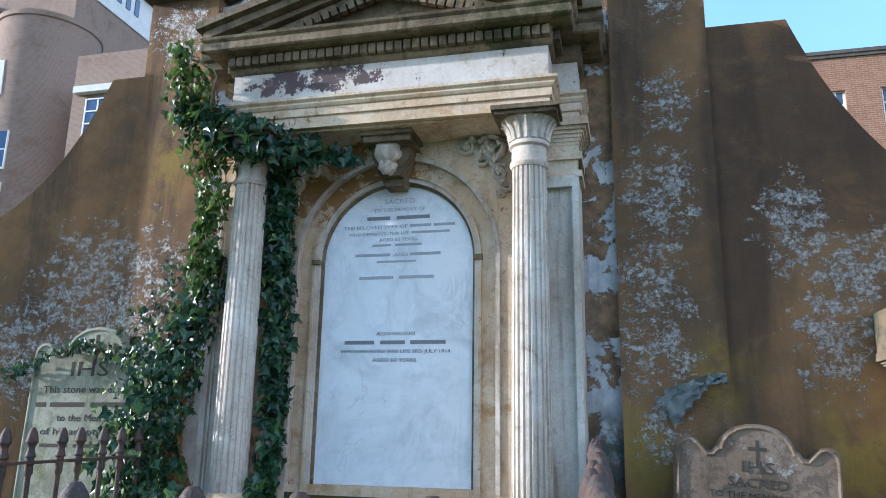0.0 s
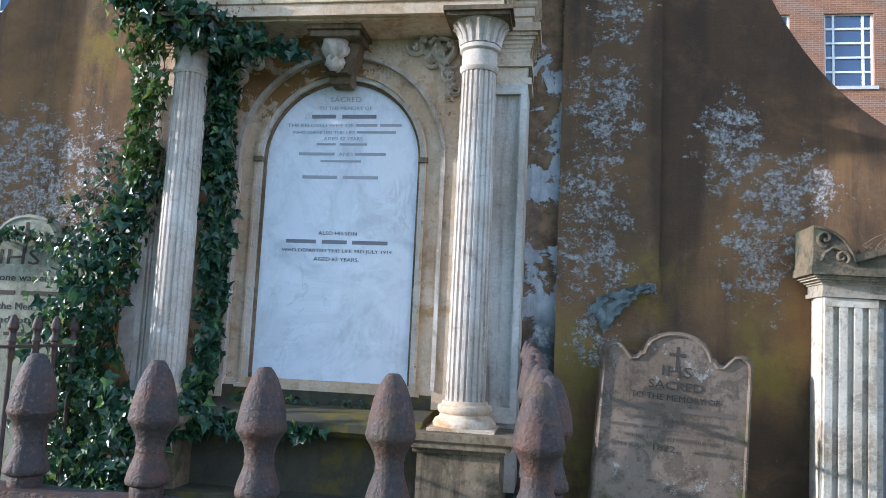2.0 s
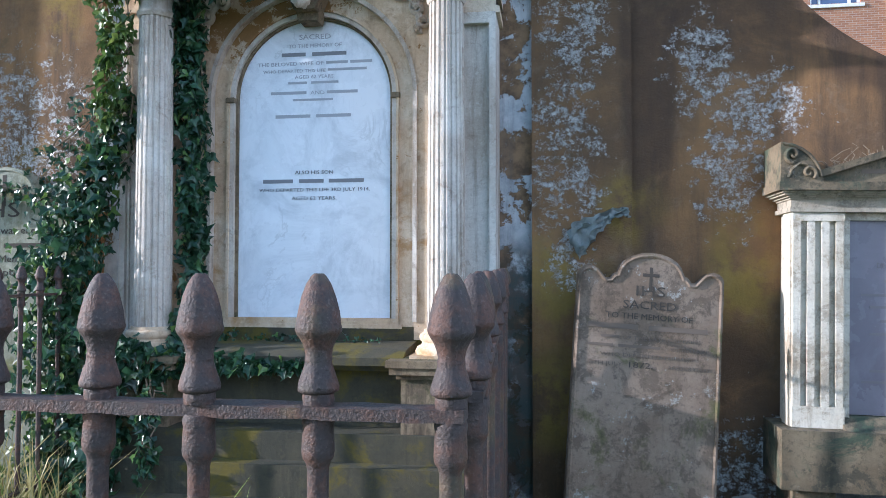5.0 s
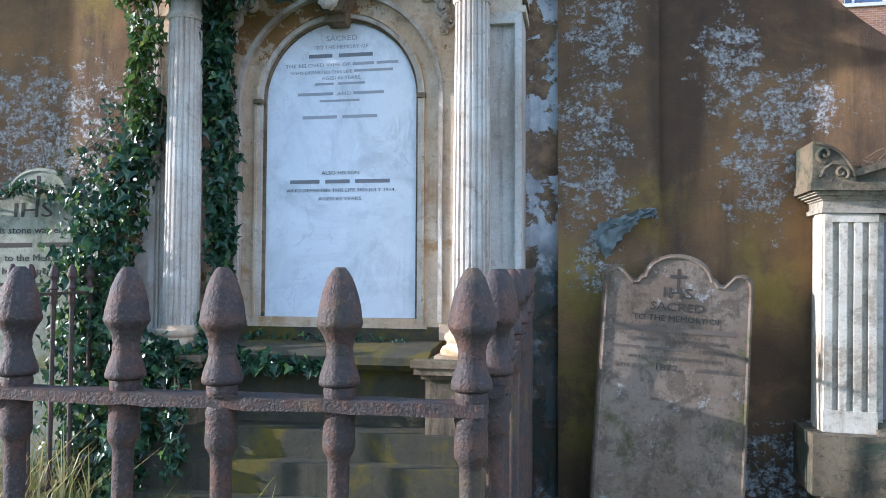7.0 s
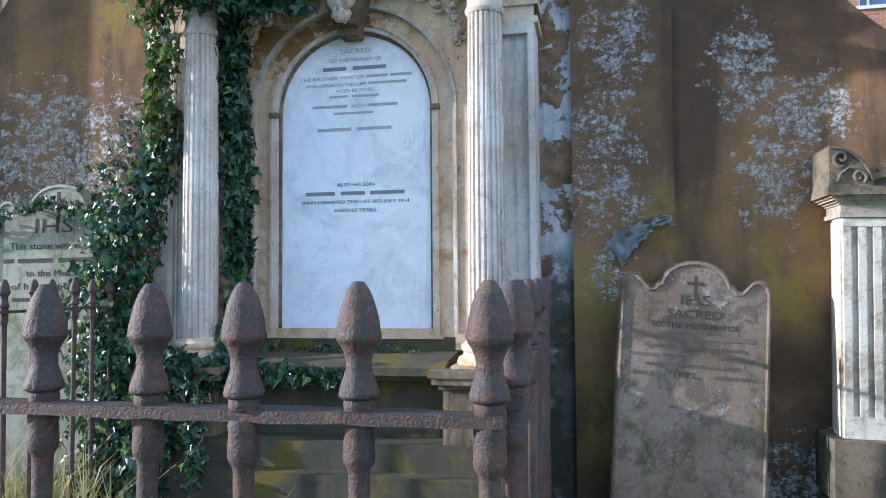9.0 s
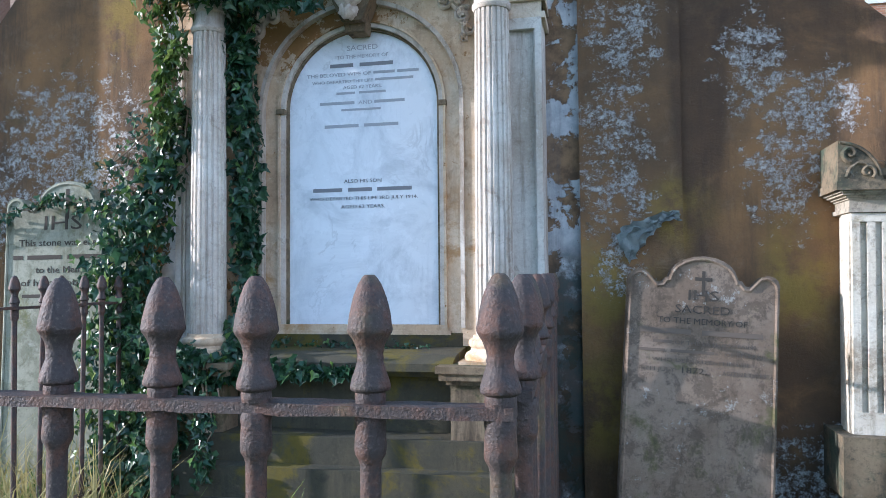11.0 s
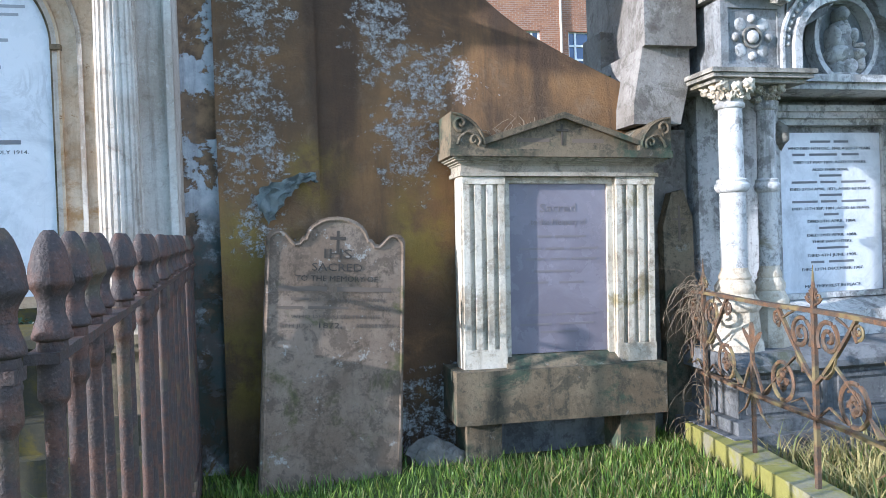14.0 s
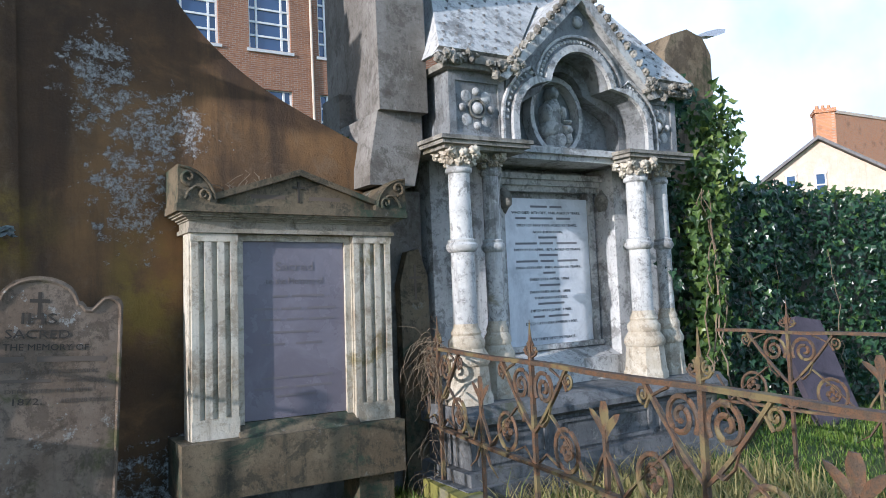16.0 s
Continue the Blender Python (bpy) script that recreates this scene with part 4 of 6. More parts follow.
# ---- headstones ----
def headstone(name, x, y, w, h, label, material, turn, group="headstones by the wall"):
    """An upright slab with a round head between two scrolled shoulders. Base at x, y."""
    g = thing(name, x, y, -0.05, label, "headstone", group, "", turn)
    c, sh = w / 2, h - 0.135 * w / 0.74
    def half(k):
        q = w / 0.74
        pts = [(c, 0), (c, sh + 0.005 * q)]
        pts += [(c - (0.055 - 0.055 * math.cos(radians(a))) * q, sh + 0.005 * q + 0.05 * q * math.sin(radians(a))) for a in (30, 60, 90, 120)]
        pts += [(c - (0.115 + 0.0) * q, sh + 0.012 * q), (c - 0.135 * q, sh - 0.008 * q), (c - 0.165 * q, sh - 0.005 * q), (c - 0.185 * q, sh + 0.02 * q), (c - 0.20 * q, sh + 0.022 * q)]
        r = c - 0.205 * q
        pts += [(r * math.cos(radians(a)), sh + 0.025 * q + (h - sh - 0.025 * q) * math.sin(radians(a))) for a in (8, 22, 38, 55, 72)]
        return pts
    hp = half(1)
    out = hp + [(0, h)] + [(-px, pz) for px, pz in hp[::-1]]
    bm = prism(bmnew(), [(px + x, pz - 0.05) for px, pz in out], "y", y - 0.045, y + 0.045)
    part("slab", bm, material, g, bevel=0.006)
    # raised rim along the edge
    bm = bmnew()
    tube(bm, [(px * 0.965 + x, y - 0.045, pz - 0.068) for px, pz in out], 0.0095, 6)
    part("rim", bm, material, g, "raised edge moulding")
    return g


# leaning stone beside the railing
cur = headstone("headstone", 0.405, 4.0, 0.745, 1.462, "leaning grey-brown headstone with shouldered round top and worn inscription", GRAVE, (-4.5, 4.2, 5.0))
CX, CY = 0.405, 4.0 - 0.0465
for words, z, size, w in (("IHS", 1.185, 0.06, 0.15), ("SACRED", 1.118, 0.048, 0.27), ("TO THE MEMORY OF", 1.063, 0.034, 0.44)):
    lettering(cur, words, CX, CY, z, size * 1.25, CUT, w)
part("carved_cross", boxes((CX - 0.008, CX + 0.008, CY, CY + 0.002, 1.212, 1.335), (CX - 0.042, CX + 0.042, CY - 0.001, CY + 0.002, 1.285, 1.302)), CUT, cur)
word_bars(cur, CX, CY, 0.995, 0.062, ((-0.31, 5, 0.27), (0.0, 6, 0.31)), CUT_F)
for words, x, z, size, w in (("OF THE LATE CAPTAIN", 0.06, 0.957, 0.021, 0.38), ("OF BELFAST", 0.21, 0.912, 0.021, 0.19), ("WHO DEPARTED THIS LIFE", 0.0, 0.867, 0.021, 0.48), ("AGED 28 YEARS", 0.21, 0.818, 0.024, 0.21), ("6TH JULY", -0.21, 0.818, 0.024, 0.17)):
    lettering(cur, words, CX + x, CY, z, size * 1.25, CUT_F, w)
word_bars(cur, CX, CY, 0.953, 0.034, ((-0.24, 4, 0.1),), CUT_F)
word_bars(cur, CX, CY, 0.908, 0.034, ((-0.31, 5, 0.14), (-0.15, 8, 0.22)), CUT_F)
lettering(cur, "1872,", CX - 0.035, CY, 0.815, 0.042, CUT, 0.12)

# pale stone half hidden by ivy
ly = headstone("headstone", -3.255, 4.12, 0.86, 1.99, "pale green-stained headstone partly hidden by ivy", GRAVE_L, (-2, -0.5, 2))
LX, LYY = -3.255, 4.12 - 0.0465
lettering(ly, "IHS", LX - 0.03, LYY, 1.635, 0.13, CUT, 0.26)
part("carved_cross", boxes((LX - 0.012, LX + 0.012, LYY, LYY + 0.002, 1.70, 1.89), (LX - 0.055, LX + 0.055, LYY - 0.001, LYY + 0.002, 1.81, 1.832)), CUT, ly)
lettering(ly, "This stone was erected", LX, LYY, 1.535, 0.06, CUT, 0.66)
lettering(ly, "to the Memory", LX, LYY, 1.365, 0.06, CUT, 0.42)
lettering(ly, "of his adopted", LX - 0.08, LYY, 1.285, 0.06, CUT, 0.46)
word_bars(ly, LX, LYY, 1.437, 0.062, ((-0.37, 2, 0.08), (-0.27, 5, 0.25), (0.01, 5, 0.25)), CUT)
word_bars(ly, LX, LYY, 1.20, 0.05, ((-0.3, 5, 0.2), (-0.07, 7, 0.3)), CUT)

# torn sheet of lead hanging on the wall
leadth = bmnew()
rows = []
for i in range(25):
    u = i / 24
    ring = []
    for j in range(9):
        v = j / 8 - 0.5
        wd = 0.155 - 0.11 * min(1.0, u * 1.35) + 0.03 * math.sin(math.pi * min(1.0, u * 2.2))
        px = 0.10 + 0.30 * u - 0.5 * v * wd * (1 - u)
        pz = 1.452 + 0.195 * math.sin(1.45 * u) + v * wd - 0.02 * max(0.0, u - 0.85) * 6
        fold = 0.022 * math.sin(8 * u + 11 * v) + 0.045 * noise.noise(Vector((px * 24, pz * 24, 1.0)))
        ring.append(leadth.verts.new((px + 0.03 * noise.noise(Vector((u * 11, v * 5, 5))), 4.245 - 0.02 * u - abs(fold), pz + 0.03 * noise.noise(Vector((u * 9, v * 4, 2))))))
    rows.append(ring)
for a, b in zip(rows, rows[1:]):
    for j in range(8):
        leadth.faces.new((a[j], a[j + 1], b[j + 1], b[j]))
bmesh.ops.solidify(leadth, geom=leadth.faces[:], thickness=0.006)
solid("lead_flashing", leadth, LEAD, "torn crumpled strip of grey lead hanging from the wall", "metal sheet", kind="", smooth=60)

# ---- panelled tomb against the wall ----
tomb = thing("wall_tomb", 1.72, 4.15, 0.0, "white stone wall tomb with fluted pilasters, low pediment and slate panel", "tomb", turn=(0, 1.1, 0))
TX0, TX1 = 1.155, 2.33
for a, b in ((1.16, 1.36), (2.08, 2.30)):
    part("foot_block", boxes((a, b, 4.03, 4.31, -0.1, 0.23)), MOSSY, tomb, bevel=0.015)
# coloured dark to stand for the shaded void between the feet
part("base_wall", boxes((1.36, 2.08, 4.25, 4.31, -0.1, 0.23)), GOTHIC_P, tomb, "set-back stones under the plinth, the gap's shade put into their colour")
part("plinth", boxes((1.092, 2.35, 3.975, 4.31, 0.23, 0.522)), MOSSY, tomb, "green-stained sandstone plinth block", bevel=0.02)
part("sill", prism(bmnew(), [(4.31, 0.52), (4.01, 0.52), (4.095, 0.585), (4.31, 0.60)], "x", 1.40, 2.09), MOSSY, tomb, "mossy sloping sill")
part("body", boxes((TX0 + 0.02, TX1 - 0.02, 4.12, 4.31, 0.52, 1.64)), TOMB, tomb)
for x0 in (TX0, TX1 - 0.255):
    bm = boxes((x0, x0 + 0.255, 4.075, 4.20, 0.52, 1.60))
    pil = part("pilaster", bm, TOMB, tomb, "fluted pilaster with lichen", bevel=0.006)
    part("flute_head", boxes((x0 + 0.004, x0 + 0.251, 4.049, 4.08, 1.555, 1.598)), TOMB, pil, bevel=0.006)
    part("flute_foot", boxes((x0 + 0.004, x0 + 0.251, 4.048, 4.08, 0.524, 0.63)), TOMB, pil, bevel=0.006)
    for k in range(4):
        c = x0 + 0.026 + 0.0675 * k
        bm = bmnew()
        prism(bm, [(c - 0.012, 0.62), (c + 0.012, 0.62), (c + 0.018, 0.63), (c + 0.018, 1.55), (c + 0.012, 1.57), (c - 0.012, 1.57), (c - 0.018, 1.55), (c - 0.018, 0.63)], "y", 4.052, 4.08)
        part("fillet", bm, TOMB, pil, bevel=0.006)
part("panel", boxes((1.442, 2.04, 4.105, 4.2, 0.59, 1.562)), SLATE, tomb, "purple-grey slate panel with worn gothic lettering", bevel=0.004)
bm = boxes((1.408, 1.442, 4.085, 4.2, 0.575, 1.562), (2.04, 2.078, 4.085, 4.2, 0.575, 1.562), (1.412, 2.073, 4.083, 4.2, 1.562, 1.598))
part("panel_frame", bm, TOMB, tomb, bevel=0.004)
panel = tomb
PX, PYY = 1.742, 4.1035
lettering(panel, "Sacred", PX, PYY, 1.40, 0.07, CUT_S, 0.22)
lettering(panel, "to the Memory of", PX, PYY, 1.325, 0.055, CUT_S, 0.34)
for z, spans in ((1.25, ((-0.13, 0.09), (-0.02, 0.2))), (1.18, ((-0.24, 0.14), (-0.08, 0.12), (0.07, 0.18))), (1.12, ((-0.2, 0.12), (-0.05, 0.1), (0.08, 0.16))), (1.05, ((-0.15, 0.26),)), (0.985, ((-0.2, 0.14), (0.0, 0.16))), (0.80, ((-0.2, 0.16), (-0.02, 0.12), (0.12, 0.1))), (0.745, ((-0.24, 0.2), (0.0, 0.22))), (0.70, ((-0.12, 0.24),))):
    word_bars(panel, PX, PYY, z - 0.004, 0.03, [(o, 6, w) for o, w in spans], CUT_S)
part("neck_moulding", boxes((TX0 - 0.012, TX1 + 0.012, 4.035, 4.31, 1.600, 1.622)), TOMB_D, tomb, bevel=0.006)
part("frieze", boxes((TX0, TX1, 4.062, 4.31, 1.622, 1.70)), TOMB_D, tomb, "plain stained frieze under the cornice")
for o, z0, z1 in ((0.008, 1.664, 1.674), (0.022, 1.674, 1.684), (0.042, 1.684, 1.694), (0.056, 1.694, 1.704), (0.078, 1.704, 1.745)):
    part("cornice_course", boxes((TX0 - o, TX1 + o, 4.06 - o, 4.31, z0, z1)), TOMB_D if o < 0.06 else MOSSY, tomb, "" if o < 0.06 else "moulded cornice with moss on its edge", bevel=0.004)
part("pediment", prism(bmnew(), [(1.10, 1.745), (1.32, 1.785), (1.744, 1.935), (2.17, 1.785), (2.385, 1.745)], "y", 4.03, 4.28), MOSSY, tomb, "low pediment with carved words", bevel=0.004)
bm = bmnew()
prism(bm, [(1.27, 1.768), (1.744, 1.925), (2.215, 1.775), (2.215, 1.803), (1.744, 1.960), (1.27, 1.803)], "y", 3.995, 4.28)
part("pediment_rim", bm, MOSSY, tomb, bevel=0.006)
for s, x in ((1, 1.085), (-1, 2.402)):
    pts = [(x, 1.745)] + [(x + s * 0.20 * math.sin(radians(a)), 1.745 + 0.20 * math.cos(radians(a))) for a in (0, 15, 30, 45, 60, 75, 90)]
    ear = part("ear", prism(bmnew(), pts, "y", 3.99, 4.29), MOSSY, tomb, "quarter-round corner block with carved scrolls", bevel=0.006)
    bm = bmnew()
    for cx, cz, r, a0, t, w in ((0.055, 0.135, 0.042, 200, 1.2, 0.009), (0.13, 0.045, 0.036, 20, -1.2, 0.008)):
        tube(bm, [(x + s * px, 3.986, 1.745 + pz) for px, pz in spiral(cx, cz, r, a0, t, 22)], w, 6, 1.2, 1.2)
    tube(bm, [(x + s * px, 3.986, 1.745 + pz) for px, pz in ((0.035, 0.02), (0.05, 0.06), (0.085, 0.09), (0.12, 0.085), (0.15, 0.06))], 0.010, 6, 1.2, 0.7)
    tube(bm, [(x + s * px, 3.988, 1.745 + pz) for px, pz in [(0.19 * math.sin(radians(a)), 0.19 * math.cos(radians(a))) for a in range(2, 89, 8)]], 0.008, 6)
    part("carved_scroll", bm, MOSSY, ear, smooth=50)
part("pediment_cross", boxes((1.737, 1.749, 4.024, 4.031, 1.775, 1.893), (1.707, 1.779, 4.0225, 4.031, 1.853, 1.866)), CUT, tomb)
word_bars(tomb, 1.744, 4.029, 1.78, 0.05, ((-0.27, 6, 0.2), (0.06, 6, 0.2)), CUT_F)

# ---- tall cement pier at the end of the swept wall ----
bm = bmnew()
prism(bm, [(2.305, 4.02), (2.64, 4.02), (2.70, 5.36), (2.55, 5.36)], "z", 2.352, 4.6)
pier = solid("wall_pier", bm, CEMENT, "tall rough grey cement pier with set-back lower part", "pier", bevel=0.012)
bm = bmnew()
prism(bm, [(2.315, 2.352), (2.62, 2.352), (2.62, 2.18), (2.55, 1.90), (2.245, 1.90), (2.25, 2.02)], "y", 4.07, 4.9)
part("lower_shaft", bm, CEMENT, pier, bevel=0.012)
solid("wall_4", boxes((2.33, 4.9, 4.66, 4.95, -0.2, 2.6)), CEMENT, "plain rendered wall behind the tomb", "wall")
solid("wall_5", boxes((2.20, 2.72, 4.31, 4.66, -0.2, 1.90)), CEMENT, "rendered wall end below the pier", "wall", bevel=0.01)

# ---- gothic tomb beyond the pier ----
goth = thing("gothic_tomb", 3.72, 4.2, 0.0, "grey stone gothic tomb with columns, trefoil gable and white slab", "tomb")
GX = 3.765
carver = np.random.default_rng(3)
part("plinth_step", boxes((2.54, 4.93, 3.60, 4.66, -0.1, 0.13)), GOTHIC_P, goth, "worn dark grey stone step", bevel=0.02)
part("plinth_step", boxes((2.60, 4.87, 3.66, 4.66, 0.13, 0.20)), GOTHIC_P, goth, "worn dark grey stone step", bevel=0.02)
die = part("plinth_die", boxes((2.66, 4.81, 3.735, 4.66, 0.20, 0.44)), GOTHIC_P, goth, "dark grey plinth with sunk panels", bevel=0.01)
for x0, x1 in ((2.70, 3.22), (3.30, 4.12), (4.20, 4.77)):
    bm = boxes((x0, x1, 3.72, 3.737, 0.225, 0.25), (x0, x1, 3.72, 3.737, 0.39, 0.415), (x0, x0 + 0.03, 3.72, 3.737, 0.25, 0.39), (x1 - 0.03, x1, 3.72, 3.737, 0.25, 0.39))
    part("panel_frame", bm, GOTHIC_P, die, bevel=0.004)
part("plinth_moulding", prism(bmnew(), [(4.66, 0.44), (3.715, 0.44), (3.67, 0.465), (3.67, 0.50), (3.70, 0.52), (3.735, 0.56), (4.66, 0.56)], "x", 2.61, 4.86), GOTHIC_P, goth, "moulded course on the plinth", bevel=0.006)
for r in ((2.76, 3.34, 4.24, 4.66, 0.56, 2.20), (4.27, 4.72, 4.12, 4.66, 0.56, 2.20), (3.34, 4.27, 4.40, 4.66, 0.56, 2.20)):
    part("recess_wall", boxes(r), GOTHIC, goth, "plain recess wall of the tomb", bevel=0.01)
part("base_course", boxes((3.20, 4.30, 4.10, 4.45, 0.562, 0.72)), GOTHIC, goth, bevel=0.015)
part("base_course", prism(bmnew(), [(4.45, 0.72), (4.13, 0.72), (4.26, 0.775), (4.45, 0.815)], "x", 3.205, 4.295), GOTHIC, goth)
gslab = part("inscribed_slab", boxes((3.405, 4.192, 4.33, 4.42, 0.825, 1.882)), MARBLE, goth, "white slab with lead lettering", bevel=0.004)
bm = boxes((3.335, 3.405, 4.31, 4.42, 0.82, 1.93), (4.192, 4.25, 4.31, 4.42, 0.82, 1.93), (3.34, 4.26, 4.28, 4.42, 0.79, 0.825))
part("slab_frame", bm, GOTHIC, goth, bevel=0.006)
bm = bmnew()
for o, z0, z1 in ((0.0, 1.93, 1.97), (0.035, 1.97, 2.01), (0.07, 2.01, 2.05)):
    box(bm, 3.30, 4.30, 4.30 - o, 4.45, z0, z1)
part("slab_cornice", bm, GOTHIC, goth, bevel=0.006)
for x in (3.36, 4.27):
    blob(bm := bmnew(), x, 4.24, 1.86, 0.055, 0.06, 0.085, 2, 0.4, x)
    part("corbel", bm, GOTHIC_D, goth, "small carved corbel", smooth=60)
part("colonnette", lathe(bmnew(), 4.315, 4.18, [(0.045, 0.86), (0.045, 0.90), (0.03, 0.92), (0.028, 1.42), (0.036, 1.43), (0.036, 1.45), (0.028, 1.46), (0.027, 1.95), (0.042, 2.0), (0.05, 2.06)], 16), GOTHIC, goth, "thin shaft beside the slab", smooth=40)
part("colonnette", lathe(bmnew(), 3.26, 4.20, [(0.045, 0.86), (0.045, 0.90), (0.03, 0.92), (0.028, 1.42), (0.036, 1.43), (0.036, 1.45), (0.028, 1.46), (0.027, 1.95), (0.042, 2.0), (0.05, 2.06)], 16), GOTHIC, goth, "thin shaft beside the slab", smooth=40)
GY = 4.3285


def line_z(z):
    """The lines spread evenly over the slab's height."""
    return 1.812 + (z - 1.815) * 1.075


for words, z, size, w in (("WHO DIED 16TH DEC. 1848, AGED 77 YEARS.", 1.775, 0.021, 0.62), ("DIED 1ST MAY 1859, AGED 73 YEARS.", 1.69, 0.021, 0.54), ("ALSO THEIR SONS,", 1.645, 0.02, 0.27), ("DIED 27TH APRIL 1871, AGED 62 YEARS.", 1.525, 0.02, 0.60),
                          ("DIED 12TH SEP. 1881, AGED 66 YEARS.", 1.405, 0.02, 0.58), ("DIED 5TH APRIL 1884.", 1.325, 0.021, 0.36), ("DIED 2ND APRIL 1888.", 1.24, 0.021, 0.37), ("THEIR DAUGHTERS,", 1.2, 0.02, 0.30), ("DIED 4TH JUNE 1905.", 1.115, 0.021, 0.37), ("DIED 13TH DECEMBER 1907.", 1.03, 0.021, 0.46), ("MAY THEY REST IN PEACE.", 0.925, 0.022, 0.42)):
    lettering(gslab, words, 3.80, GY, line_z(z), size * 1.3, INK, w * 1.04)
for z, spans in ((1.815, ((-0.15, 0.16), (0.03, 0.12))), (1.735, ((-0.29, 0.1), (-0.16, 0.22), (0.09, 0.14))), (1.605, ((-0.09, 0.18),)), (1.565, ((-0.3, 0.2), (-0.08, 0.13), (0.08, 0.2))), (1.485, ((-0.09, 0.18),)), (1.445, ((-0.3, 0.2), (-0.08, 0.13), (0.08, 0.2))), (1.365, ((-0.06, 0.12),)), (1.282, ((-0.1, 0.2),)), (1.158, ((-0.12, 0.25),)), (1.072, ((-0.17, 0.11), (-0.03, 0.2)))):
    word_bars(gslab, 3.80, GY, line_z(z) - 0.004, 0.036, [(o, max(2, round(w / 0.026)), w) for o, w in spans], INK_M)


def gothic_column(x, y, r, foot):
    """A shaft in two lengths with ring, moulded base and leafy capital."""
    col = part("column", lathe(bmnew(), x, y, [(r, 1.0), (r * 0.98, 1.50), (r * 0.94, 1.53), (r * 0.9, 2.0)], 28), GOTHIC, goth, "smooth pale column", smooth=40)
    part("ring", lathe(bmnew(), x, y, [(r, 1.475), (r * 1.2, 1.485), (r * 1.35, 1.505), (r * 1.35, 1.52), (r * 1.15, 1.535), (r * 1.2, 1.55), (r * 0.95, 1.56)], 28), GOTHIC, col, smooth=40)
    part("base", lathe(bmnew(), x, y, [(r * 1.75, 0.79), (r * 1.9, 0.81), (r * 1.9, 0.835), (r * 1.7, 0.86), (r * 1.45, 0.89), (r * 1.55, 0.91), (r * 1.55, 0.935), (r * 1.2, 0.97), (r * 1.28, 0.985), (r * 1.05, 1.02), (r, 1.04)], 28), TOMB, col, "lichened moulded base", smooth=40)
    part("pedestal", lathe(bmnew(), x, y, [(r * 2.05, 0.56), (r * 2.05, 0.60), (r * 1.9, 0.63), (r * 1.72, 0.79)], 8, 0, 0, 0.0), TOMB, col, "eight-sided pedestal", bevel=0.01)
    bm = lathe(bmnew(), x, y, [(r * 0.9, 1.96), (r * 1.12, 1.97), (r * 1.12, 1.99), (r * 0.95, 2.0), (r * 1.15, 2.05), (r * 1.5, 2.10)], 20)
    cap = part("capital", bm, GOTHIC, goth, "carved leaf capital", smooth=60)
    bm = bmnew()
    for tier, (count, out, z, k) in enumerate(((9, 1.16, 2.035, 0.30), (9, 1.45, 2.075, 0.36), (5, 1.75, 2.09, 0.42))):
        for i in range(count):
            a = 2 * math.pi * (i + 0.5 * tier) / count + carver.normal(0, 0.08)
            blob(bm, x + r * out * math.cos(a), y + r * out * math.sin(a), z + carver.normal(0, 0.005), r * k, r * k, r * k * 1.1, 3, 0.8, i + 3 * tier)
    part("carved_leaves", bm, TOMB, cap, "two rings of curled stone leaves", smooth=70)


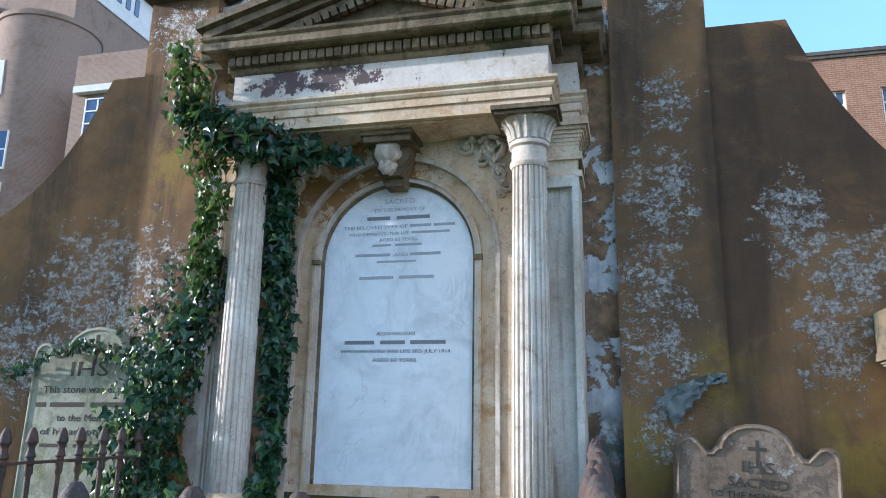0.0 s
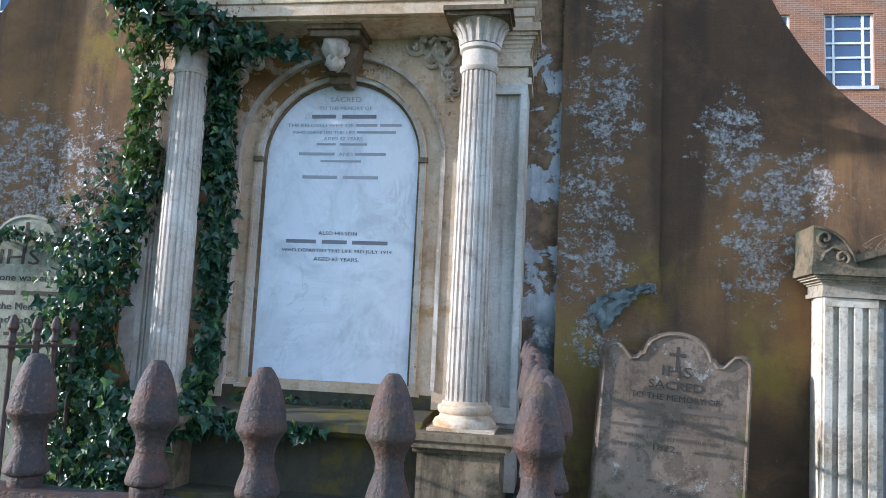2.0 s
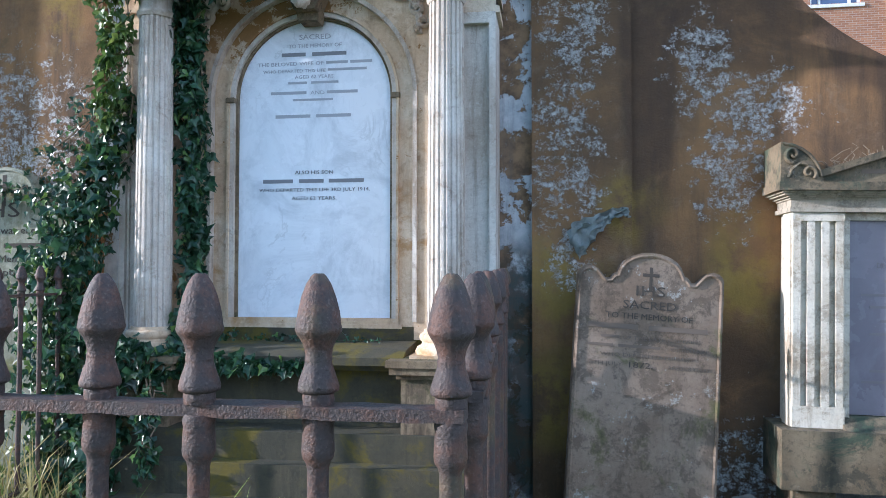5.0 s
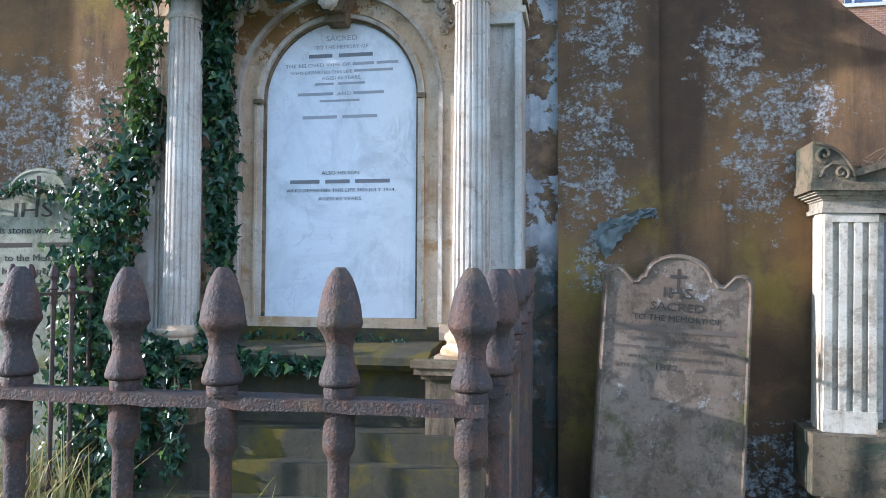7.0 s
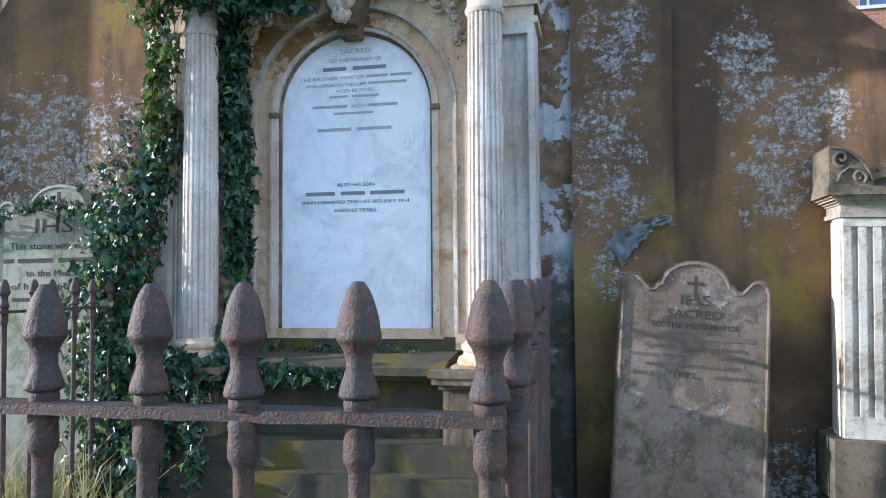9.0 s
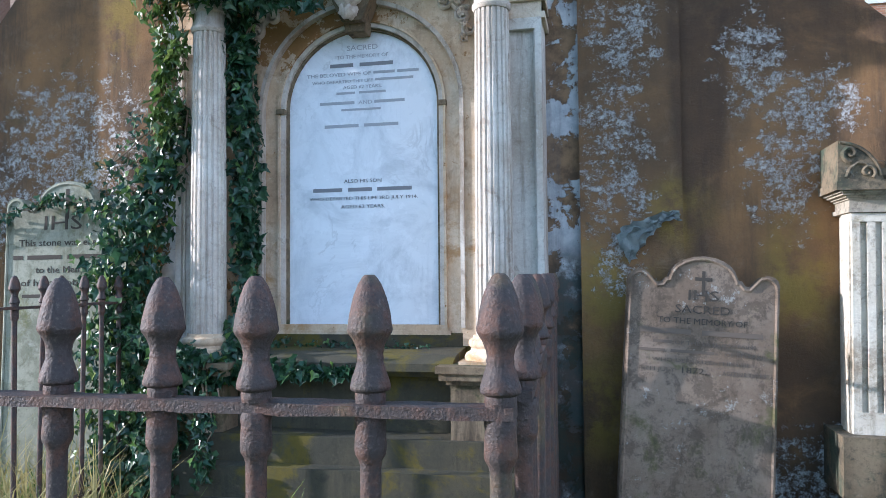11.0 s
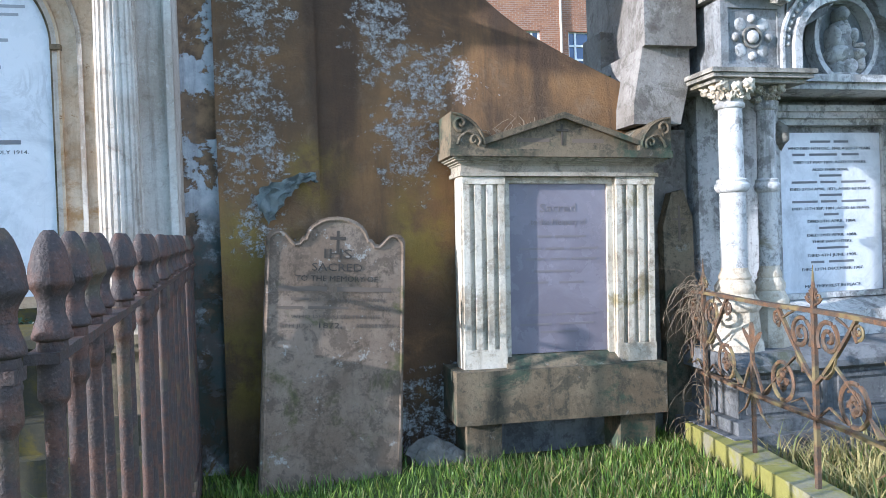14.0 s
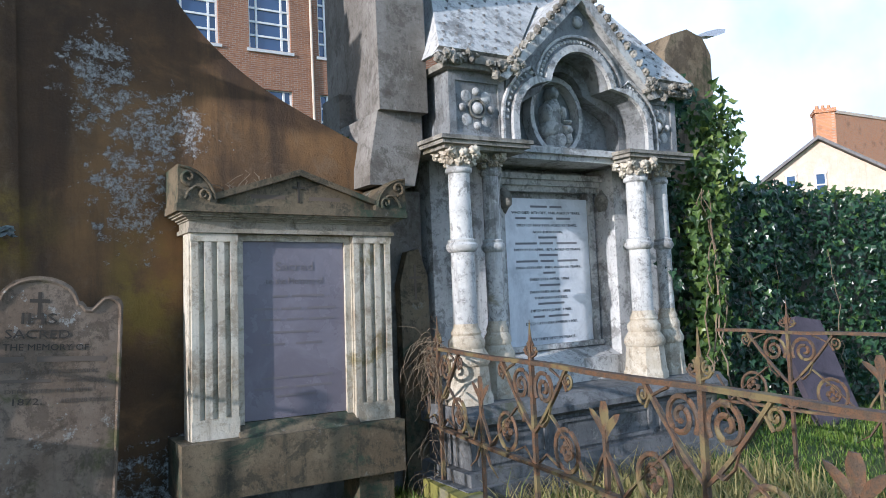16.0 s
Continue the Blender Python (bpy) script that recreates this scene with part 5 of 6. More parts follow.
gothic_column(2.78, 3.92, 0.074, 0)
gothic_column(3.05, 3.97, 0.056, 0)
gothic_column(4.30, 3.92, 0.076, 0)
gothic_column(4.595, 3.96, 0.056, 0)
for x0, x1, b0, b1, cx in ((2.595, 3.25, 2.705, 3.13, 2.915), (4.13, 4.75, 4.395, 4.715, 4.52)):
    bm = boxes((x0 + 0.03, x1 - 0.03, 3.82, 4.66, 2.10, 2.125), (x0, x1, 3.79, 4.66, 2.125, 2.15), (x0 - 0.015, x1 + 0.015, 3.775, 4.66, 2.15, 2.175))
    part("abacus", bm, GOTHIC_D, goth, "moulded slab over the columns", bevel=0.006)
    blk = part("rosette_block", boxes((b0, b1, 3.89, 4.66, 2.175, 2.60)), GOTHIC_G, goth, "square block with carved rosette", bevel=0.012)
    cz = 2.375
    blob(bm := bmnew(), cx, 3.885, cz, 0.04, 0.04, 0.04, 2)
    ros = part("rosette_boss", bm, GOTHIC, blk, "round boss of the flower rosette", smooth=60)
    for i in range(8):
        a = math.pi * i / 4
        k, q, d = (0.027, 0.108, 0.028) if i % 2 == 0 else (0.040, 0.105, 0.007)
        blob(bm := bmnew(), cx + q * math.cos(a), 3.890, cz + q * math.sin(a), k, d, k, 2)
        part("petal", bm, GOTHIC, blk, smooth=60)
    bm = bmnew()
    band(bm, arc(cx, cz, 0.052, 0, 360, 24), arc(cx, cz, 0.064, 0, 360, 24), 3.875, 3.892)
    part("ring", bm, GOTHIC_D, blk, smooth=35)
    x0s, x1s = b0 + 0.05, b1 - 0.05
    for r in ((b0, x0s, 3.876, 3.892, 2.175, 2.60), (x1s, b1, 3.876, 3.892, 2.175, 2.60), (x0s, x1s, 3.876, 3.892, 2.175, 2.215), (x0s, x1s, 3.876, 3.892, 2.54, 2.60)):
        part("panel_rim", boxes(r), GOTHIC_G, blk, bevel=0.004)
    bm = boxes((b0 - 0.045, b1 + 0.06, 3.82, 4.66, 2.60, 2.64))
    part("eave", bm, GOTHIC_D, goth, bevel=0.01)
    bm = boxes((b0 - 0.03, b1 + 0.04, 3.81, 3.9, 2.635, 2.69))
    for i in range(46):
        end = (b0 - 0.02, b1 + 0.04)[i % 2] if i < 34 else carver.uniform(b0, b1)
        blob(bm, end + carver.normal(0, 0.028), 3.80 + carver.normal(0, 0.016), 2.655 + carver.normal(0, 0.026), *carver.uniform(0.014, 0.03, 3), 3, 0.7, i)
    part("leaf_carving", bm, GOTHIC_D, goth, "crumbling carved leaf cluster under the roof", smooth=80)
# middle ledge and gable wall with a trefoil opening
bm = boxes((3.2, 4.2, 3.98, 4.4, 2.10, 2.14), (3.2, 4.2, 3.95, 4.4, 2.14, 2.185))
part("ledge", bm, GOTHIC, goth, bevel=0.006)


def trefoil(grow):
    """Three lobes: two low ones at the sides and a tall one in the middle."""
    out = [(GX - 0.55 - grow, 2.185)]
    out += [(GX - 0.30 + (0.25 + grow) * math.cos(radians(a)), 2.335 + (0.25 + grow) * math.sin(radians(a))) for a in (180, 165, 150, 135, 120, 110)]
    out += [(GX + (0.27 + grow) * math.cos(radians(a)), 2.555 + (0.27 + grow) * math.sin(radians(a))) for a in range(170, 9, -10)]
    out += [(GX + 0.33 + (0.27 + grow) * math.cos(radians(a)), 2.335 + (0.25 + grow) * math.sin(radians(a))) for a in (70, 60, 45, 30, 15, 0)]
    return out + [(GX + 0.60 + grow, 2.185)]


def gable_edge(n):
    """The gable's outline with as many points as the opening."""
    out = []
    for i in range(n):
        u = i / (n - 1)
        x = GX - 0.66 + 1.36 * u
        lim = 3.22 - 0.92 * abs(x - GX)
        out.append((x, 2.185 if i in (0, n - 1) else max(2.19, lim)))
    return out


t0 = trefoil(0.0)
bm = bmnew()
band(bm, t0, gable_edge(len(t0)), 3.87, 4.18)
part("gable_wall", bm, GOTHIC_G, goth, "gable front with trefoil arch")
bm = bmnew()
band(bm, trefoil(0.004), trefoil(0.052), 3.835, 3.90)
part("arch_moulding", bm, GOTHIC, goth, "plain pale band round the arch", smooth=35)
bm = bmnew()
band(bm, trefoil(0.108), trefoil(0.125), 3.85, 3.90)
part("arch_moulding", bm, GOTHIC, goth, smooth=35)
bm = bmnew()
band(bm, trefoil(-0.075), trefoil(0.01), 4.05, 4.19)
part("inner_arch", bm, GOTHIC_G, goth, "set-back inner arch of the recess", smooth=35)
bm = bmnew()
tp = trefoil(0.080)
for a, b in zip(tp[1:], tp[2:-1]):
    n = max(1, round(math.dist(a, b) / 0.040))
    for i in range(n):
        blob(bm, a[0] + (b[0] - a[0]) * i / n, 3.868, a[1] + (b[1] - a[1]) * i / n, 0.0165, 0.017, 0.0165, 1)
tagged(part("bead", bm, GOTHIC, goth, "small carved beads round the arch"), kind="stuff")
bm = bmnew()
prism(bm, [(GX - 0.62, 2.185), (GX - 0.62, 2.60), (GX, 3.15), (GX + 0.66, 2.60), (GX + 0.66, 2.185)], "y", 4.18, 4.60)
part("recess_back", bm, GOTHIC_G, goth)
for s in (1, -1):
    bm = bmnew()
    prism(bm, [(GX + s * 0.72, 2.575), (GX + s * 0.66, 2.56), (GX, 3.175), (GX, 3.275)], "y", 3.80, 4.55)
    rk = part("gable_coping", bm, GOTHIC, goth, "sloping gable coping", bevel=0.008)
    for i in range(13):
        u = i / 12
        blob(bm := bmnew(), GX + s * (0.75 - 0.70 * u), 3.80, 2.575 + 0.68 * u, 0.022, 0.03, 0.028, 3, 0.7, i)
        part("crocket", bm, GOTHIC_D, rk, smooth=60)
blob(bm := bmnew(), GX + 0.01, 3.865, 3.045, 0.045, 0.025, 0.045, 2)
part("gable_boss", bm, GOTHIC, goth, smooth=60)
# roundel with a plain seated shape in relief
ring = bmnew()
band(ring, [(GX - 0.03 + 0.205 * math.cos(a), 2.435 + 0.245 * math.sin(a)) for a in [2 * math.pi * i / 40 for i in range(41)]], [(GX - 0.03 + 0.238 * math.cos(a), 2.435 + 0.278 * math.sin(a)) for a in [2 * math.pi * i / 40 for i in range(41)]], 4.08, 4.17)
part("roundel", ring, GOTHIC, goth, "oval stone roundel rim", smooth=35)
rel = bmnew()
for x, z, rx, rz, d in ((0.0, 2.655, 0.042, 0.052, 0.06), (0.005, 2.60, 0.03, 0.03, 0.045), (-0.005, 2.545, 0.075, 0.075, 0.06), (-0.015, 2.47, 0.08, 0.085, 0.065), (-0.02, 2.40, 0.105, 0.075, 0.08), (0.07, 2.395, 0.085, 0.045, 0.095), (0.0, 2.32, 0.10, 0.075, 0.085), (-0.01, 2.262, 0.135, 0.035, 0.07),
                        (-0.075, 2.51, 0.03, 0.075, 0.06), (0.065, 2.515, 0.03, 0.065, 0.07), (0.10, 2.45, 0.045, 0.025, 0.085), (0.10, 2.335, 0.045, 0.07, 0.08)):
    blob(rel, GX - 0.035 + x * 0.85, 4.13, z - 0.055, rx * 0.85, d * 1.25, rz, 3, 0.18, x * 9 + z)
part("relief", rel, GOTHIC, goth, "plain carved relief", smooth=80)
# stone roof with scale courses, at each side of the gable and behind it
for x0, x1 in ((2.605, 3.17), (4.30, 4.82)):
    def slope(x, u, off=0.0):
        """A place on the roof's slope, u up it, set off into the roof."""
        return (x, 3.80 + 0.60 * u + off, 2.71 + 0.75 * u - off * 0.4)
    left = x0 < GX
    edge = [(x0, 0), (x1, 0), (GX, 0.80), (GX, 1), (x0 + 0.30, 1)] if left else [(GX, 0.80), (x0, 0), (x1, 0), (x1 - 0.30, 1), (GX, 1)]
    bm = bmnew()
    front, rear = [bm.verts.new(slope(*p)) for p in edge], [bm.verts.new(slope(*p, 0.10)) for p in edge]
    bm.faces.new(front), bm.faces.new(rear[::-1])
    for i in range(5):
        bm.faces.new((front[i], rear[i], rear[(i + 1) % 5], front[(i + 1) % 5]))
    end = [(x0, 3.82, 2.68), (x0 + 0.30, 4.41, 3.45), (x0 + 0.02, 4.66, 2.68)] if left else [(x1, 3.82, 2.68), (x1 - 0.30, 4.41, 3.45), (x1 - 0.02, 4.66, 2.68)]
    part("roof_end", prism_between(end, (0.03 if left else -0.03, 0, 0)), GOTHIC, goth)
    roof = part("roof", bm, GOTHIC, goth, "steep stone roof carved with scales", bevel=0.012)
    for r in range(9):
        u = (r + 0.6) / 9.6
        for i in range(12):
            x = min(x0, GX) + 0.05 + 0.1 * (i + 0.5 * (r % 2))
            grown = 0.60 * min(1.0, u / 0.80)
            lo, hi = (x0 + 0.3 * u, x1 + grown) if left else (x0 - grown, x1 - 0.3 * u)
            if lo + 0.03 < x < min(hi, x1 + grown) - 0.04:
                y, z = 3.80 + 0.60 * u, 2.715 + 0.75 * u
                bm = prism(bmnew(), [(x, y - 0.008), (x + 0.013, y + 0.008), (x - 0.013, y + 0.008)], "z", z - 0.02, z + 0.008)
                part("scale", bm, GOTHIC_P, roof)
part("rear_roof", prism(bmnew(), [(4.12, 2.67), (4.40, 3.46), (4.66, 3.46), (4.66, 2.67)], "x", 3.17, 4.30), GOTHIC, goth)

# stone slab leaning between the tombs
bm = prism(bmnew(), [(2.50, 0.0), (2.50, 1.30), (2.56, 1.50), (2.64, 1.52), (2.70, 1.35), (2.72, 0.0)], "y", 4.22, 4.29)
s1 = solid("headstone", bm, MOSSY, "narrow green-grey stone with carved cross between the tombs", "headstone", kind="", bevel=0.008)
part("carved_cross", boxes((2.60, 2.615, 4.217, 4.221, 1.20, 1.42), (2.565, 2.65, 4.216, 4.221, 1.33, 1.345)), CUT_F, s1)
bm = prism(bmnew(), [(5.30, 1.9), (5.30, 3.22), (5.40, 3.38), (5.60, 3.45), (5.80, 3.40), (5.90, 3.26), (5.90, 1.9)], "y", 4.45, 4.95)
solid("wall_pier", bm, CORNICE, "brown weathered pier with chamfered top above the ivy", "pier", bevel=0.015)
solid("wall_6", boxes((4.90, 12.0, 4.35, 4.7, -0.2, 1.95)), CEMENT, "boundary wall buried in ivy", "wall")
hs = solid("headstone", prism(bmnew(), [(6.1, -0.05), (6.1, 0.82), (6.34, 0.95), (6.58, 0.82), (6.58, -0.05)], "y", 3.70, 3.76), PURPLE_STONE, "dark purple-grey headstone leaning before the ivy wall", "headstone", kind="", bevel=0.01)
hs.rotation_euler = (radians(-9), radians(-18), radians(-5))

# ---- kerb and scrolled iron fences ----
fa, fb = Vector((2.60, 4.06)), Vector((2.12, 0.62))
fd = (fb - fa).normalized()
fn = Vector((-fd.y, fd.x))
bm = bmnew()
for k in range(4):
    p, q = fa + fd * (0.88 * k + 0.006), fa + fd * (0.88 * (k + 1) - 0.006)
    prism(bm, [tuple(p - fn * 0.082), tuple(q - fn * 0.082), tuple(q + fn * 0.082), tuple(p + fn * 0.082)], "z", -0.1, 0.125)
solid("kerb", bm, KERBSTONE, "moss-covered stone kerb under the fence", "kerb", bevel=0.018)


def scroll_fence(a, b, first, pitch, label, shift=0.0):
    """Wrought-iron fence: two rails, spear posts, leaf posts and scrolls between them."""
    a, b = Vector(a), Vector(b)
    d = (b - a).normalized()
    length = (b - a).length
    f = thing("iron_fence", a.x, a.y, 0, label, "fence", "scrolled iron fences")
    def at(s, z, out=0.0):
        p = a + d * s
        return (p.x - d.y * out, p.y + d.x * out, z)
    def rod(bm, pts, r, seg=6, flat=1.0, taper=1.0):
        tube(bm, [at(*p) for p in pts], r, seg, flat, taper)
    for z, h in ((0.90, 0.013), (0.43, 0.011)):
        bm = bmnew()
        rod(bm, [(length * i / 12, z + 0.004 * math.sin(i * 1.7)) for i in range(13)], h * 2.1, 4, 0.5)
        part("rail", bm, IRON_Y, f, "rust and lichen covered rail")
    s = first
    while s < length + 0.05:
        bm = bmnew()
        rod(bm, [(s, 0.0), (s, 0.55), (s, 1.0)], 0.014, 4)
        rod(bm, [(s, 0.99), (s, 1.03), (s, 1.10)], 0.011, 6, 1.0, 0.15)
        post = part("post", bm, IRON_Y, f, "upright post with spear tip")
        for k in (1, -1):
            bm = bmnew()
            rod(bm, [(s + k * x, z) for x, z in spiral(0.036, 0.965, 0.024, 180, -1.2, 16)], 0.006, 5)
            rod(bm, [(s + k * x, z) for x, z in ((0.0, 0.915), (0.015, 0.93), (0.04, 0.938), (0.060, 0.958))], 0.006, 5)
            part("tip_scroll", bm, IRON_Y, post)
            bm = bmnew()
            rod(bm, [(s + k * x, z) for x, z in ((0.0, 0.58), (0.06, 0.63), (0.12, 0.69), (0.20, 0.78), (0.29, 0.89))], 0.0135, 4, 0.7)
            rod(bm, [(s + k * x, z) for x, z in ((0.06, 0.63), (0.085, 0.62), (0.13, 0.66), (0.155, 0.72))], 0.02, 5, 0.4, 0.3)
            part("brace", bm, IRON_Y, f, "branching leaf brace")
            bm = bmnew()
            rod(bm, [(s + k * x, z) for x, z in spiral(0.105, 0.79, 0.085, 250, 1.9, 40)], 0.0085, 5, 1.3)
            part("scroll", bm, IRON_Y, f, "spiral scroll")
            bm = bmnew()
            rod(bm, [(s + k * x, z) for x, z in spiral(0.30, 0.845, 0.035, 60, -1.4, 22)], 0.007, 5)
            rod(bm, [(s + k * x, z) for x, z in ((0.29, 0.8), (0.265, 0.84), (0.2, 0.87), (0.16, 0.885))], 0.007, 5)
            part("scroll", bm, IRON_Y, f)
            # lower ring with a leaf, between post and leaf post
            bm = bmnew()
            rod(bm, [(s + k * x, z) for x, z in arc(0.265, 0.545, 0.09, 0, 360, 28)], 0.0085, 5, 1.3)
            rod(bm, [(s + k * x, z) for x, z in spiral(0.265, 0.545, 0.062, 20, 1.3, 24)], 0.007, 5)
            for i in range(4):
                blob(bm, *at(s + k * (0.265 + 0.03 * math.cos(i * 1.57)), 0.545 + 0.03 * math.sin(i * 1.57)), 0.016, 0.016, 0.02, 1, 0.4, i)
            part("ring", bm, IRON_Y, f, "ring with rosette")
            bm = bmnew()
            rod(bm, [(s + k * x, z) for x, z in ((pitch / 2, 0.60), (pitch / 2 - 0.05, 0.53), (pitch / 2 - 0.10, 0.44))], 0.010, 4, 0.8, 0.9)
            rod(bm, [(s + k * x, z) for x, z in ((pitch / 2 - 0.12, 0.45), (pitch / 2 - 0.15, 0.48), (pitch / 2 - 0.19, 0.515))], 0.026, 5, 0.35, 0.4)
            rod(bm, [(s + k * x, z) for x, z in ((pitch / 2 - 0.15, 0.48), (pitch / 2 - 0.27, 0.585), (0.15, 0.68))], 0.009, 5, 0.5, 1.3)
            rod(bm, [(s + k * x, z) for x, z in ((0.015, 0.44), (0.10, 0.50), (0.20, 0.46))], 0.010, 4, 0.8, 0.5)
            rod(bm, [(s + k * x, z) for x, z in ((pitch / 2 - 0.01, 0.44), (pitch / 2 - 0.08, 0.34), (pitch / 2 - 0.16, 0.29))], 0.012, 4, 0.6, 0.4)
            part("brace", bm, IRON_Y, f)
        m = s + pitch / 2
        if m < length:
            bm = bmnew()
            rod(bm, [(m, 0.0), (m, 0.4), (m, 0.68)], 0.012, 4)
            leafp = part("leaf_post", bm, IRON_Y, f, "short post with fleur-de-lis head")
            bm = bmnew()
            for k, tip in ((0, 0.0), (1, 0.085), (-1, 0.085)):     # three broad leaves
                way = [(m + k * tip * u ** 1.5, 0.625 + (0.165 if k == 0 else 0.125) * u) for u in (0, 0.2, 0.4, 0.6, 0.8, 1.0)]
                wide = (0.010, 0.013, 0.020, 0.029, 0.031, 0.018)
                rows = [[bm.verts.new(at(p[0] + dx * w, p[1] + 0.004 * k * dx, dy)) for dx, dy in ((-1, 0), (0, 0.007), (1, 0), (0, -0.007))] for p, w in zip(way, wide)]
                for r0, r1 in zip(rows, rows[1:]):
                    for j in range(4):
                        bm.faces.new((r0[j], r0[(j + 1) % 4], r1[(j + 1) % 4], r1[j]))
                bm.faces.new(rows[0]), bm.faces.new(rows[-1][::-1])
            part("fleur", bm, IRON_Y, leafp, "rusted leaf head", smooth=60)
        s += pitch
    return f


scroll_fence(fa, fb, 0.13, 1.10, "rusty scrolled wrought-iron fence with yellow lichen, on a kerb")
scroll_fence((4.47, 3.42), (4.42, 0.9), 0.52, 1.10, "rusty scrolled wrought-iron fence before the ivy wall")

# ---- ivy, grass and twigs ----
def along(path, count, rng, flat=(1.0, 0.5, 1.0)):
    """Scattered places round a line of (x, y, z, radius)."""
    p = np.array(path, float)
    seg = np.linalg.norm(np.diff(p[:, :3], axis=0), axis=1) * (p[:-1, 3] + p[1:, 3])
    which = rng.choice(len(seg), count, p=seg / seg.sum())
    u = rng.random(count)[:, None]
    q = p[which] * (1 - u) + p[which + 1] * u
    v = rng.normal(0, 1, (count, 3))
    v /= np.linalg.norm(v, axis=1)[:, None]
    v *= rng.random(count)[:, None] ** 0.45
    return q[:, :3] + v * q[:, 3:4] * np.array(flat)


def vine(bm, path, r, rng, wobble=0.02):
    pts = []
    for a, b in zip(path, path[1:]):
        for i in range(6):
            u = i / 6
            pts.append([a[k] + (b[k] - a[k]) * u + rng.normal(0, wobble) * (1 if k != 1 else 0.3) for k in range(3)])
    tube(bm, pts, r, 5, 1.0, 0.4)


rng = np.random.default_rng(7)
ivy = thing("ivy", -2.5, 3.95, 0.0, "glossy dark ivy climbing over the monument and its column", "ivy")
bm = bmnew()
STRAND = [(-2.06, 4.0, 3.05, 0.12), (-2.05, 4.02, 2.6, 0.11), (-2.02, 4.04, 2.1, 0.105), (-2.00, 4.03, 1.6, 0.09), (-1.99, 4.0, 1.15, 0.085), (-2.02, 3.9, 0.85, 0.10)]
HEAD = [(-2.62, 3.72, 3.55, 0.10), (-2.52, 3.72, 3.35, 0.17), (-2.50, 3.74, 3.12, 0.21), (-2.38, 3.82, 2.85, 0.17), (-2.38, 3.88, 2.5, 0.08), (-2.40, 3.9, 2.2, 0.06)]
BEAM = [(-2.55, 3.75, 3.16, 0.14), (-2.2, 3.80, 2.98, 0.16), (-2.0, 3.82, 2.92, 0.15), (-1.78, 3.9, 2.90, 0.10), (-1.60, 3.98, 2.87, 0.07)]
MASS = [(-2.40, 3.98, 2.35, 0.075), (-2.48, 3.98, 1.98, 0.14), (-2.64, 3.94, 1.62, 0.23), (-2.72, 3.88, 1.25, 0.30), (-2.66, 3.84, 0.85, 0.28), (-2.6, 3.8, 0.4, 0.28), (-2.6, 3.75, 0.05, 0.26)]
WALLV = [(-2.7, 4.2, 2.35, 0.16), (-2.95, 4.2, 2.05, 0.14), (-3.15, 4.18, 1.80, 0.07)]
STONEV = [(-2.80, 4.02, 1.70, 0.15), (-3.0, 4.05, 1.74, 0.08), (-3.3, 4.05, 1.83, 0.04), (-3.62, 4.05, 1.72, 0.06), (-3.9, 4.08, 1.62, 0.07)]
LEDGE = [(-2.25, 3.78, 0.80, 0.16), (-1.9, 3.78, 0.85, 0.08), (-1.5, 3.78, 0.83, 0.05), (-1.25, 3.79, 0.83, 0.03)]
SILL = [(-1.9, 4.12, 0.95, 0.05), (-1.5, 4.12, 0.94, 0.03), (-1.05, 4.12, 0.94, 0.04), (-0.95, 4.1, 0.94, 0.03)]
DROP = [(-2.05, 3.66, 0.75, 0.06), (-2.04, 3.6, 0.5, 0.06), (-2.0, 3.55, 0.3, 0.05)]
for path, count, size in ((STRAND, 1250, (0.045, 0.075)), (BEAM, 420, (0.055, 0.085)), (MASS, 1450, (0.048, 0.082)), (WALLV, 90, (0.03, 0.05)), (STONEV, 190, (0.035, 0.055)), (LEDGE, 330, (0.045, 0.075)), (SILL, 90, (0.02, 0.035)), (DROP, 110, (0.045, 0.07))):
    leaf_cloud("ivy_leaves", ivy, IVY, along(path, count, rng, (1.0, 0.75, 1.0)), (-0.25, -0.9, 0.3), size, rng)
FOOT = [(-2.48, 3.70, 0.98, 0.10), (-2.28, 3.68, 0.88, 0.15), (-2.02, 3.72, 0.82, 0.10)]
leaf_cloud("ivy_leaves", ivy, IVY, along(FOOT, 420, rng), (-0.3, -0.9, 0.3), (0.045, 0.075), rng)
leaf_cloud("ivy_leaves", ivy, IVY, along([(-2.32, 3.68, 0.80, 0.14), (-2.30, 3.66, 0.5, 0.17), (-2.32, 3.5, 0.15, 0.17)], 420, rng), (-0.3, -0.9, 0.3), (0.04, 0.07), rng)
WIDE = [(p[0] - 0.05, p[1] - 0.02, p[2], p[3] * 1.08 + 0.02) for p in MASS]
leaf_cloud("ivy_leaves", ivy, IVY, along(WIDE, 600, rng), (-0.4, -0.85, 0.3), (0.035, 0.065), rng, 0.8)
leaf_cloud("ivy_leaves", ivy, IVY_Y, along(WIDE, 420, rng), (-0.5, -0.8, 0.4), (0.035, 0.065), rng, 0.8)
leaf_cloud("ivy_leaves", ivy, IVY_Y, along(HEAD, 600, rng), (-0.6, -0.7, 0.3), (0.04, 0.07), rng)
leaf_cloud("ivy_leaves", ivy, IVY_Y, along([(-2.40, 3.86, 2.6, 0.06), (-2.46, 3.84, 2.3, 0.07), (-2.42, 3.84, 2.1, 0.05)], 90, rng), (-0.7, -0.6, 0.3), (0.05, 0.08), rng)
for path in (STRAND, HEAD, BEAM, MASS, WALLV, STONEV, DROP):
    for k in range(3):
        vine(bm, [(p[0] + rng.normal(0, p[3] * 0.4), p[1] + 0.01, p[2]) for p in path], 0.006, rng)
